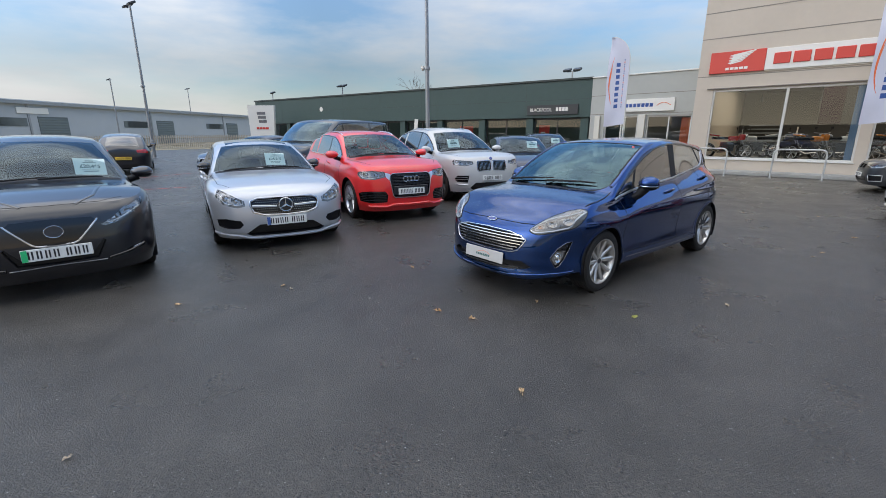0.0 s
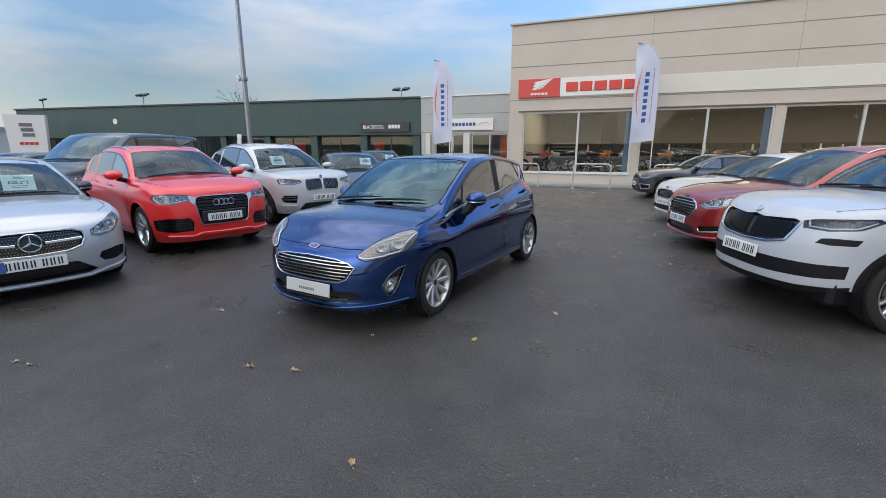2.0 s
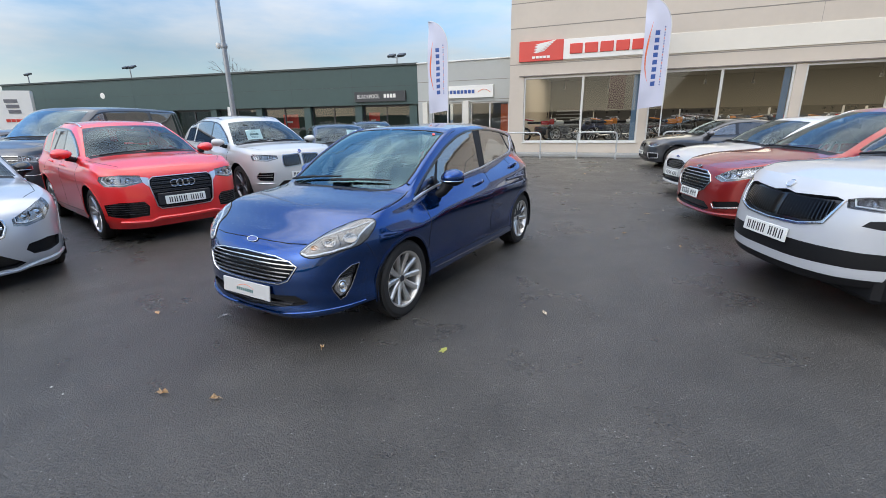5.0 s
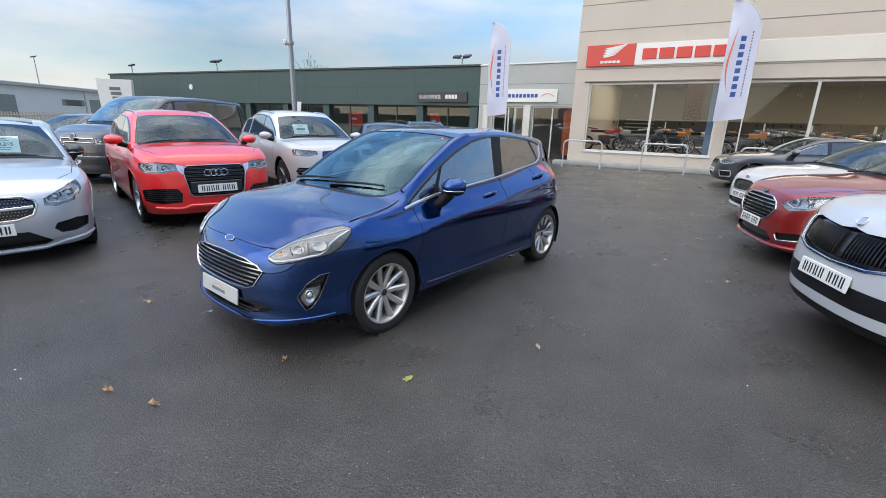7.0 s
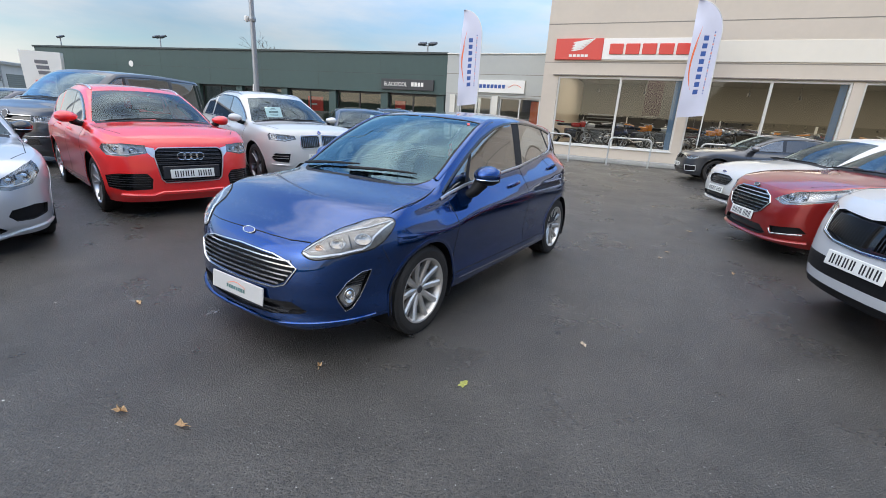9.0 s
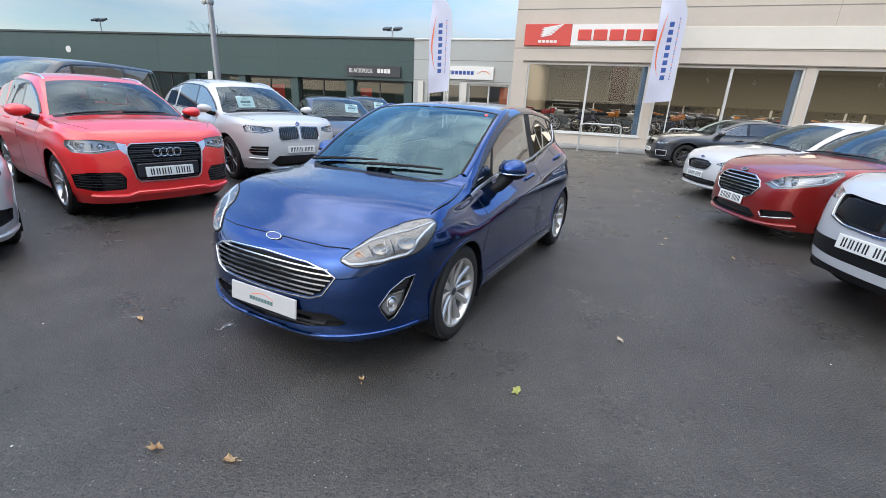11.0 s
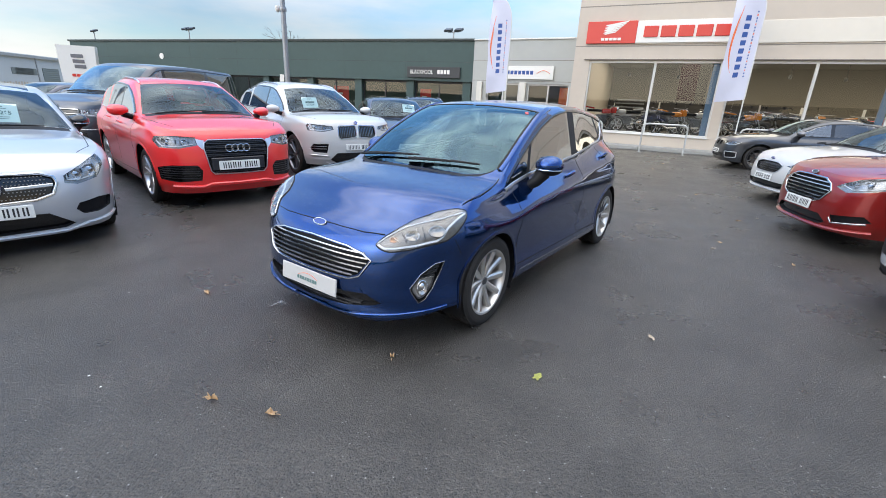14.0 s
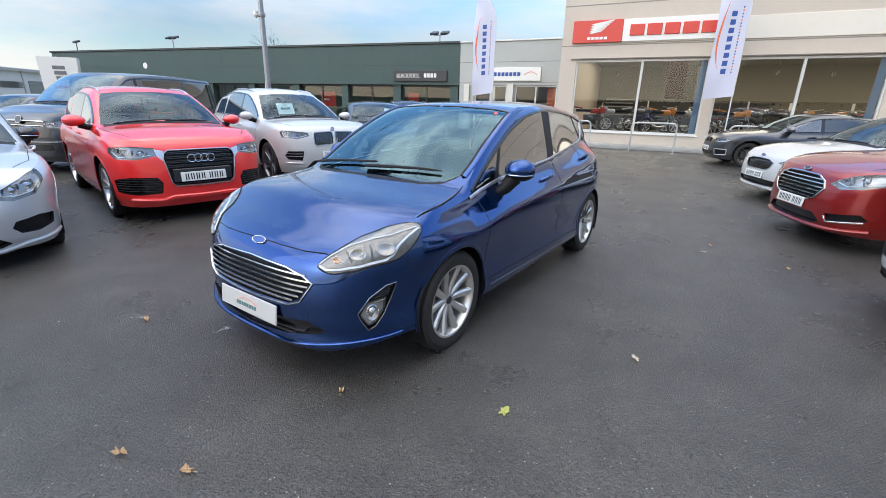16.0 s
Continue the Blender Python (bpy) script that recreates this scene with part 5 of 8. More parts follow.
for a, b, c in bays:
    win = mesh_object("window", [(a, FY + 0.10, 0.55), (c, FY + 0.10, 0.55), (c, FY + 0.10, 3.12), (a, FY + 0.10, 3.12)], [(0, 1, 2, 3)], M_SHOP, showroom, "large clear showroom pane", smooth=False)
    bm = bmesh.new()
    for q0, q1 in ((a, a + 0.06), (b - 0.04, b + 0.04), (c - 0.06, c)):
        box(bm, q0, q1, FY + 0.046, FY + 0.154, 0.553, 3.117, 0.006)
    box(bm, a + 0.06, c - 0.06, FY + 0.05, FY + 0.15, 3.04, 3.12, 0.006)
    box(bm, a + 0.06, c - 0.06, FY + 0.05, FY + 0.15, 0.55, 0.62, 0.006)
    part("window_frame", bm, M_ALUF, win)
    bm = bmesh.new()
    box(bm, a - 0.03, c + 0.03, FY - 0.05, FY + 0.05, 0.52, 0.555, 0.006)
    part("window_sill", bm, M_ALUF, win)
    bm = bmesh.new()
    box(bm, c - 0.26, c - 0.07, FY + 0.17, FY + 0.22, 0.55, 3.04)
    part("blue_pillar_wrap", bm, material("blue_banner", (0.10, 0.17, 0.27), 0.5), win, "blue upright banner strip")
# signs
sign = thing("shop_sign", "red badge panel and white panel with red lettering blocks", "sign")
bm = bmesh.new()
box(bm, -3.77, -2.045, FY - 0.09, FY - 0.002, 3.69, 4.43, 0.008)
red_p = part("badge_panel", bm, M_SIGNRED, sign, "red badge panel")
bm = bmesh.new()
for i in range(6):       # wing of feathers
    z = 4.02 + i * 0.055
    prism(bm, [(-3.20 + i * 0.012, z), (-2.72 + i * 0.075, z + 0.075 + i * 0.012), (-2.76 + i * 0.075, z + 0.035 + i * 0.01), (-3.10 + i * 0.02, z - 0.035)], FY - 0.105, FY - 0.09)
part("wing_shape", bm, M_SIGNWHITE, red_p)
bm = bmesh.new()
for i in range(5):
    box(bm, -3.24 + i * 0.145, -3.24 + i * 0.145 + 0.115, FY - 0.105, FY - 0.09, 3.79, 3.875)
part("lettering_block", bm, M_SIGNWHITE, red_p)
bm = bmesh.new()
box(bm, -2.04, 1.45, FY - 0.08, FY - 0.036, 3.70, 4.42, 0.008)
wp = part("name_panel", bm, M_SIGNWHITE, sign, "cream name panel")
for i in range(5):
    bm = bmesh.new()
    x0 = -1.80 + i * 0.555
    box(bm, x0, x0 + 0.47, FY - 0.12, FY - 0.08, 3.88, 4.24, 0.012)
    part("red_letter_block", bm, M_SIGNRED, wp)
# kerbed strip in front
bm = bmesh.new()
box(bm, -4.6, XR, FY - 0.42, FY - 0.001, 0.0, 0.15, 0.012)
tagged(part("pavement", bm, M_CONCRETE, None), "narrow raised concrete strip before the showroom", "pavement", kind="structure")
for k in range(9):
    bm = bmesh.new()
    box(bm, -4.6 + k * 3.3 + 0.006, -4.6 + (k + 1) * 3.3 - 0.006, FY - 0.55, FY - 0.425, 0, 0.125, 0.02, 2)
    tagged(part("kerb", bm, M_CONCRETE, None), "pale worn concrete kerb stone", "kerb", "kerb stones", "structure")
# inside
quad_sheet("showroom_floor", -3.83, XR - 0.32, FY + 0.32, FY + 26, 0.16, M_FLOORIN, "polished grey showroom floor", "floor")
bm = bmesh.new()
box(bm, -3.82, XR - 0.33, FY + 9.0, FY + 9.2, 0.16, 3.55)
tagged(part("wall_inner", bm, M_WALLIN, None), "plain inner wall of the showroom", "wall", kind="structure")
bm = bmesh.new()
box(bm, -3.82, XR - 0.33, FY + 8.9, FY + 8.995, 0.17, 1.9)
tagged(part("wall_panelling", bm, M_WALLDARK, None), "dark panelling on the inner wall", "wall", kind="structure")
bm = bmesh.new()
box(bm, -3.83, XR - 0.32, FY + 0.32, FY + 9.2, 3.56, 3.7)
tagged(part("ceiling", bm, M_WALLIN, None), "plain showroom ceiling", "ceiling", kind="structure")
banner = thing("hanging_banner", "dark maroon cloth banner hung from the showroom ceiling", "banner", pose(-0.05, FY + 4.3, 0))
bm = bmesh.new()
box(bm, -0.36, 0.36, -0.004, 0.004, 1.87, 3.53)
part("cloth", bm, material("maroon_cloth", (0.035, 0.012, 0.016), 0.8, var=0.2, scale=5), banner)
bm = bmesh.new()
tube(bm, [(-0.40, 0, 3.545), (0.40, 0, 3.545)], 0.018, 8)
part("top_rail", bm, M_DARKF, banner, smooth=True)
M_SPOT = material("spot_glow", (1.0, 0.86, 0.62), 0.4, emit=40.0)


def spot_lamp(x, y):
    t = thing("spot_lamp", "small lit ceiling spot lamp", "lamp", pose(x, y, 3.05), "showroom spot lamps")
    bm = bmesh.new()
    tube(bm, [(0, 0, -0.01), (0, 0, 0.50)], 0.012, 6)
    part("stem", bm, M_DARKF, t, smooth=True)
    bm = bmesh.new()
    lathe(bm, [(0.001, 0.0), (0.06, 0.0), (0.07, -0.14), (0.055, -0.15)], 14, "z")
    part("housing", bm, M_DARKF, t, smooth=True)
    bm = bmesh.new()
    lathe(bm, [(0.001, -0.135), (0.055, -0.14)], 14, "z")
    part("lens", bm, M_SPOT, t, "glowing lens")
    return t


for k in range(12):
    spot_lamp(-2.6 + k * 2.1, FY + 5.4 + (k % 3) * 1.1)
# broad area lights added to fill the showroom; they have no fittings
for k in range(3):
    ld = bpy.data.lights.new("showroom_fill", "AREA")
    ld.shape, ld.size, ld.size_y, ld.energy, ld.color = "RECTANGLE", 8.0, 5.0, 155, (1.0, 0.90, 0.76)
    lo = new("showroom_fill", ld)
    lo.matrix_world = look((0.5 + k * 9, FY + 4.5, 3.5), (0.5 + k * 9, FY + 4.5, 0))


def motorcycle(x, y, rz, col, label, tag=False):
    t = thing("motorcycle", label, "motorcycle", pose(x, y, 0.505, 0, 0, rz), "showroom motorcycles")
    for wx in (0.70, -0.68):
        bm = bmesh.new()
        tube(bm, [(wx + 0.27 * math.cos(a), 0, 0.31 + 0.27 * math.sin(a)) for a in np.linspace(0, math.tau, 25)[:-1]], 0.05, 8, True)
        ty = part("tyre", bm, M_TYRE, t, smooth=True)
        bm = bmesh.new()
        tube(bm, [(wx + 0.22 * math.cos(a), 0, 0.31 + 0.22 * math.sin(a)) for a in np.linspace(0, math.tau, 21)[:-1]], 0.016, 6, True)
        for a in np.linspace(0, math.tau, 7)[:-1]:
            tube(bm, [(wx, 0, 0.31), (wx + 0.22 * math.cos(a), 0, 0.31 + 0.22 * math.sin(a))], 0.012, 5)
        part("rim", bm, M_ALLOY, ty, smooth=True)
    bm = bmesh.new()
    for sy in (-0.07, 0.07):
        tube(bm, [(0.70, sy, 0.31), (0.46, sy, 0.86), (0.42, sy * 0.8, 0.96)], 0.022, 7)
        tube(bm, [(-0.68, sy, 0.31), (-0.2, sy, 0.38), (0.0, sy, 0.45)], 0.02, 6)
    tube(bm, [(0.36, -0.34, 1.03), (0.44, -0.15, 1.0), (0.44, 0.15, 1.0), (0.36, 0.34, 1.03)], 0.014, 6)
    part("fork_and_bars", bm, M_STEEL, t, smooth=True)
    bm = bmesh.new()
    box(bm, -0.22, 0.26, -0.13, 0.13, 0.28, 0.66, 0.05, 2)
    part("engine", bm, M_LAMP_DARK, t, smooth=True)
    bm = bmesh.new()
    box(bm, 0.02, 0.40, -0.12, 0.12, 0.70, 0.90, 0.09, 3)
    box(bm, -0.80, -0.40, -0.08, 0.08, 0.76, 0.82, 0.028, 2, mat=pose(0, 0, 0.06, 0, 8, 0))
    box(bm, 0.40, 0.62, -0.11, 0.11, 0.72, 0.98, 0.07, 2)
    part("tank_and_fairing", bm, col, t, "coloured tank and fairing", smooth=True)
    bm = bmesh.new()
    box(bm, -0.55, 0.02, -0.12, 0.12, 0.76, 0.86, 0.04, 2)
    part("seat", bm, M_BLACK, t, smooth=True)
    bm = bmesh.new()
    tube(bm, [(0.15, -0.12, 0.30), (-0.3, -0.15, 0.27), (-0.75, -0.17, 0.42)], [0.03, 0.04, 0.055], 8)
    part("exhaust", bm, M_CHROME, t, smooth=True)
    bm = bmesh.new()
    lathe(bm, [(0.001, 0.05), (0.07, 0.04), (0.085, 0.0), (0.05, -0.08)], 14, "y", pose(0.66, 0, 0.90, 0, 0, -90))
    part("headlamp", bm, M_CHROME, t, smooth=True)
    for sy in (-1, 1):
        bm = bmesh.new()
        tube(bm, [(0.38, sy * 0.28, 1.03), (0.40, sy * 0.33, 1.18)], 0.007, 5)
        lathe(bm, [(0.001, 0.012), (0.045, 0.010), (0.05, -0.012), (0.001, -0.014)], 12, "y", pose(0.40, sy * 0.34, 1.20, 0, 0, 90))
        part("mirror", bm, M_BLACK, t, smooth=True)
    if tag:
        bm = bmesh.new()
        box(bm, 0.50, 0.505, -0.05, 0.05, 0.98, 1.26)
        part("price_tag", bm, M_SIGNWHITE, t, "white upright price tag")


bm = bmesh.new()
box(bm, -3.6, XR - 0.6, FY + 0.55, FY + 5.0, 0.165, 0.50, 0.02)
tagged(part("display_plinth", bm, M_FLOORIN, None), "low grey display plinth behind the windows", "plinth", kind="structure")
bike_cols = [(material("bike_" + n.replace(" ", "_"), c, 0.25, coat=1.0), n) for n, c in (("red", (0.45, 0.02, 0.015)), ("dark grey", (0.05, 0.05, 0.055)), ("black", (0.012, 0.012, 0.014)), ("white", (0.6, 0.6, 0.59)), ("orange", (0.62, 0.20, 0.02)))]
random.seed(4)
for k in range(22):
    mat, nm = bike_cols[(k * 3 + k // 4) % 5]
    motorcycle(-3.0 + k * 0.84 + random.uniform(-0.12, 0.12), FY + 1.35 + (k % 3) * 1.2, random.uniform(20, 50) + (180 if k % 4 == 1 else 0), mat, nm + " motorcycle standing in the showroom", k % 2 == 0)
bm = bmesh.new()
box(bm, 0.05, 0.75, FY + 5.3, FY + 5.6, 0.17, 3.5)
tagged(part("column", bm, M_WALLDARK, None), "dark square column inside the showroom", "column", kind="structure")
stair = thing("showroom_staircase", "dark open stair inside the showroom", "stairs")
for k in range(9):
    bm = bmesh.new()
    box(bm, -3.3, -1.9, FY + 6.2 + k * 0.26, FY + 6.5 + k * 0.26, 0.34 + k * 0.19, 0.40 + k * 0.19, 0.006)
    part("tread", bm, M_STEEL, stair)

# long low building across the road, which the panes mirror
opposite = thing("opposite_building", "long low dark flat-roofed building across the road", "building")
bm = bmesh.new()
box(bm, -120, 22, -112, -100, 0, 2.9)
part("wall", bm, M_WALLDARK, opposite)
bm = bmesh.new()
box(bm, -120.5, 23.5, -112.5, -99.3, 2.9, 3.3, 0.03)
part("roof", bm, M_DARKF, opposite)

# ---- low pale unit beside it ----
AY = 22.5
unit = thing("shop_unit", "low pale grey shop unit with glazed front", "building")
w = wall_with_holes("wall", M_GREYCLAD, -9.3, -4.155, 0.0, 4.15, AY, 0.3, [(-8.55, -6.95, 0.0, 2.32), (-6.55, -4.65, 0.0, 2.32)], "pale grey front wall")
w.parent = unit
bm = bmesh.new()
box(bm, -9.3, -4.16, AY + 0.3, AY + 16, 3.95, 4.1)
box(bm, -9.29, -4.16, AY + 5.0, AY + 5.2, 0, 3.9)
part("roof", bm, M_GREYCLAD, unit)
bm = bmesh.new()
box(bm, -9.32, -4.16, AY - 0.05, AY + 0.34, 4.15, 4.21, 0.01)
part("coping", bm, M_ALUF, unit)
for z in (2.42, 3.3):
    bm = bmesh.new()
    box(bm, -9.3, -4.16, AY - 0.003, AY + 0.01, z - 0.01, z + 0.01)
    part("cladding_joint", bm, M_SEAM, unit)
for x0, x1 in ((-9.02, -8.75), (-6.90, -6.60)):
    bm = bmesh.new()
    box(bm, x0, x1, AY - 0.12, AY - 0.002, 0, 2.36, 0.01)
    part("post", bm, M_POSTW, unit, "cream painted post")
for x0, x1 in ((-8.55, -6.95), (-6.55, -4.65)):
    g = mesh_object("window", [(x0, AY + 0.12, 0), (x1, AY + 0.12, 0), (x1, AY + 0.12, 2.32), (x0, AY + 0.12, 2.32)], [(0, 1, 2, 3)], M_SHOPD, unit, "full-height shop pane", smooth=False)
    bm = bmesh.new()
    for q in (x0, (x0 + x1) / 2 - 0.03, x1 - 0.06):
        box(bm, q, q + 0.06, AY + 0.08, AY + 0.16, 0, 2.32)
    box(bm, x0 + 0.06, x1 - 0.06, AY + 0.08, AY + 0.16, 2.25, 2.32)
    part("window_frame", bm, M_ALUF, g)
bm = bmesh.new()
box(bm, -5.1, -4.7, AY + 0.2, AY + 0.22, 0.2, 2.2)
tagged(part("poster", bm, M_SIGNORANGE, None), "orange poster inside the shop pane", "poster")
us = thing("unit_sign", "cream sign panel with dark lettering blocks", "sign")
bm = bmesh.new()
box(bm, -7.95, -5.4, AY - 0.09, AY - 0.001, 2.50, 3.06, 0.008)
p = part("panel", bm, M_SIGNWHITE, us)
for i in range(8):
    bm = bmesh.new()
    box(bm, -7.75 + i * 0.185, -7.75 + i * 0.185 + 0.14, AY - 0.10, AY - 0.09, 2.70, 2.86)
    part("letter_block", bm, M_SIGNBLUE, p)
bm = bmesh.new()
tube(bm, [(-6.15 + 0.6 * t, AY - 0.10, 2.74 + 0.13 * math.sin(math.pi * t)) for t in np.linspace(0, 1, 12)], 0.012, 5)
part("swoosh", bm, M_SIGNORANGE, p)

# ---- long low dark green showroom ----
SY = 22.8
M_LOW = pose(-9.31, SY, 0, 0, 0, 6.5) @ pose(9.31, -SY, 0)       # the long front runs askew to the tall one
low = thing("low_showroom", "long low dark green clad car showroom", "building", M_LOW)
cols = [-9.45 - k * 3.04 for k in range(10)]
bm = bmesh.new()
box(bm, -38.1, -9.31, SY - 0.25, SY + 0.3, 2.32, 4.14)
part("fascia", bm, M_GREEN, low, "deep dark green fascia")
bm = bmesh.new()
box(bm, -38.2, -9.31, SY - 0.32, SY + 0.36, 4.14, 4.24, 0.012)
part("coping", bm, M_GREENCAP, low)
bm = bmesh.new()
box(bm, -38.1, -9.31, SY + 0.3, SY + 18, 3.9, 4.05)
box(bm, -38.1, -9.31, SY + 6, SY + 6.2, 0, 3.85)
box(bm, -38.1, -37.8, SY + 0.1, SY + 18, 0, 3.85)
part("roof", bm, M_GREEN, low)
bm = bmesh.new()
box(bm, -38.1, -9.31, SY - 0.255, SY - 0.24, 3.2, 3.215)
part("cladding_joint", bm, M_GREENCAP, low)
for k in range(1, 8):
    bm = bmesh.new()
    box(bm, -9.31 - k * 3.6, -9.30 - k * 3.6, SY - 0.254, SY - 0.24, 2.34, 4.13)
    part("cladding_joint", bm, M_GREENCAP, low)
for xx in cols:
    bm = bmesh.new()
    box(bm, xx - 0.42, xx, SY - 0.15, SY + 0.25, 0, 2.32, 0.01)
    part("column", bm, M_GREEN, low)
for a, b in zip(cols, cols[1:]):
    g = mesh_object("window", [(b, SY + 0.1, 0), (a - 0.42, SY + 0.1, 0), (a - 0.42, SY + 0.1, 2.32), (b, SY + 0.1, 2.32)], [(0, 1, 2, 3)], M_SHOPD, low, "dark glazed shop front pane", smooth=False)
    bm = bmesh.new()
    mid = (a - 0.42 + b) / 2
    for q in (b, mid - 0.03, a - 0.48):
        box(bm, q, q + 0.06, SY + 0.06, SY + 0.14, 0, 2.32)
    box(bm, b + 0.06, a - 0.48, SY + 0.06, SY + 0.14, 2.22, 2.32)
    part("window_frame", bm, M_DARKF, g)
quad_sheet("shop_floor", -37.8, -9.3, SY + 0.12, SY + 6, 0.02, M_FLOORIN, "grey floor of the low showroom", "floor").matrix_world = M_LOW
# unseen area lights, added to brighten the low showroom's inside
for k in range(3):
    ld = bpy.data.lights.new("shop_lamp", "AREA")
    ld.shape, ld.size, ld.size_y, ld.energy, ld.color = "RECTANGLE", 9.0, 3.0, 60, (1.0, 0.93, 0.82)
    lo = new("shop_lamp", ld)
    lo.matrix_world = M_LOW @ look((-14 - k * 8.5, SY + 3, 3.7), (-14 - k * 8.5, SY + 3, 0))
for xx, ww in ((-16.6, 0.95), (-11.7, 0.6)):
    bm = bmesh.new()
    box(bm, xx - ww, xx, SY + 0.3, SY + 0.32, 1.2, 1.95)
    pb = tagged(part("poster", bm, M_SIGNRED, None), "red poster in the shop front", "poster")
    pb.matrix_world = M_LOW
    bm = bmesh.new()
    box(bm, xx - ww + 0.1, xx - ww * 0.4, SY + 0.29, SY + 0.298, 1.5, 1.6)
    part("print_block", bm, M_SIGNWHITE, pb)
fs = thing("fascia_sign", "dark sign panel with white lettering", "sign", M_LOW)
bm = bmesh.new()
box(bm, -12.79, -9.98, SY - 0.34, SY - 0.251, 2.47, 2.97, 0.008)
p = part("panel", bm, M_DARKF, fs)
cu = bpy.data.curves.new("sign_word", "FONT")
cu.body, cu.size, cu.align_x, cu.align_y, cu.extrude = "BLACKPOOL", 0.27, "LEFT", "CENTER", 0.006
cu.materials.append(M_SIGNWHITE)
tw = new("sign_word", cu)
tw.parent = p
tw.matrix_local = pose(-12.62, SY - 0.35, 2.72, 90, 0, 0)
tw.scale = (0.80, 1.0, 1.0)
for i in range(4):
    bm = bmesh.new()
    box(bm, -11.15 + i * 0.17, -11.15 + i * 0.17 + 0.13, SY - 0.352, SY - 0.341, 2.645, 2.835)
    part("letter_block", bm, M_SIGNWHITE, p)
bm = bmesh.new()
lathe(bm, [(0.001, -0.02), (0.17, -0.02), (0.18, 0.0)], 20, "y", M_LOW @ pose(-29.69, SY - 0.255, 3.29))
tagged(part("round_wall_lamp", bm, M_SIGNWHITE, None, smooth=True), "round white lamp on the green fascia", "lamp")


def roof_floodlight(x, y, z, h, twin=True, label="twin floodlight on a thin roof post"):
    t = thing("floodlight", label, "floodlight", pose(x, y, z), "roof floodlights")
    bm = bmesh.new()
    tube(bm, [(0, 0, 0), (0, 0, h)], 0.035, 7)
    if twin:
        tube(bm, [(-0.32, 0, h), (0.32, 0, h)], 0.03, 6)
    part("post", bm, M_STEEL, t, smooth=True)
    for sx in ((-0.3, 0.3) if twin else (0.1,)):
        bm = bmesh.new()
        box(bm, sx - 0.2, sx + 0.2, -0.18, 0.14, -0.05, 0.07, 0.02, mat=Matrix.Translation((0, 0, h + 0.08)) @ Matrix.Rotation(radians(22), 4, "X"))
        part("lamp_head", bm, M_DARKF, t)
    return t


roof_floodlight(-29.2, 22.05, 4.05, 0.95)
roof_floodlight(-11.3, SY + 1.5, 4.05, 0.76)
roof_floodlight(-36.3, 20.1, 4.05, 0.72, False, "small camera on a thin roof post")

# sign totem
M_EMBLEM = material("brushed_grey_emblem", (0.20, 0.20, 0.21), 0.4, 0.5, var=0.2, scale=6)
tot = thing("sign_totem", "pale slab sign totem with dark emblem blocks", "sign", pose(-33.64, 17.64, 0, 0, 0, 41.6))
bm = bmesh.new()
prism(bm, [(-0.95, 0), (0.80, 0), (1.0, 3.62), (-1.05, 3.62)], -0.18, 0.18)
slab = part("slab", bm, M_SIGNWHITE, tot)
bm = bmesh.new()
for i in range(3):
    box(bm, -0.34 + i * 0.05, 0.30 + i * 0.03, -0.20, -0.181, 2.93 - i * 0.30, 3.13 - i * 0.30)
part("emblem_block", bm, M_EMBLEM, slab)
bm = bmesh.new()
for i in range(4):
    box(bm, -0.46 + i * 0.24, -0.26 + i * 0.24, -0.20, -0.181, 1.84, 2.00)
part("red_letter_block", bm, M_SIGNRED, slab)


# ---- poles, hoops, flags ----
def lamp_column(x, y, h, label, heads=2, bracket=None):
    t = thing("street_lamp", label, "lamp post", pose(x, y, 0))
    bm = bmesh.new()
    tube(bm, [(0, 0, 0), (0, 0, 1.1), (0, 0, 1.12), (0, 0, h)], [0.105, 0.105, 0.085, 0.055], 14)
    part("column", bm, M_STEEL, t, smooth=True)
    bm = bmesh.new()
    box(bm, -0.18, 0.18, -0.18, 0.18, 0, 0.025, 0.004)
    part("base_plate", bm, M_STEEL, t)
    bm = bmesh.new()
    tube(bm, [(-0.55, 0, h - 0.1), (0.55, 0, h - 0.1)], 0.035, 8)
    part("cross_arm", bm, M_STEEL, t, smooth=True)
    for k in range(heads):
        sx = -0.5 + k * (1.0 / max(1, heads - 1))
        bm = bmesh.new()
        box(bm, -0.22, 0.22, -0.25, 0.15, -0.06, 0.06, 0.02, mat=Matrix.Translation((sx, 0, h)) @ Matrix.Rotation(radians(25), 4, "X"))
        part("lamp_head", bm, M_DARKF, t)
    if bracket:
        bm = bmesh.new()
        lathe(bm, [(0.10, -0.06), (0.11, 0.0), (0.10, 0.06)], 14, "z", pose(0, 0, bracket))
        tube(bm, [(-0.08, 0, bracket), (-0.20, -0.02, bracket)], 0.03, 7)
        part("bracket", bm, M_STEEL, t, smooth=True)
        bm = bmesh.new()
        lathe(bm, [(0.001, 0.10), (0.07, 0.10), (0.08, 0.02), (0.06, -0.04), (0.001, -0.08)], 14, "z", pose(-0.20, -0.02, bracket))
        part("camera_dome", bm, M_SIGNWHITE, t, smooth=True)
    return t


lamp_column(-11.42, 12.73, 8.2, "tall grey steel lighting column with camera bracket", 2, 3.84)
lamp_column(-33.0, 9.67, 9.05, "tall grey steel lighting column with twin floodlights", 2, 4.4)
lamp_column(-64.8, 15.5, 7.7, "thin grey street lamp by the far units", 1)
lamp_column(-85.7, 31.4, 9.0, "thin grey street lamp by the far units", 2)


M_HOOP = material("weathered_galvanised_tube", (0.50, 0.50, 0.48), 0.5, 0.35, var=0.12, scale=14, stain=0.1)


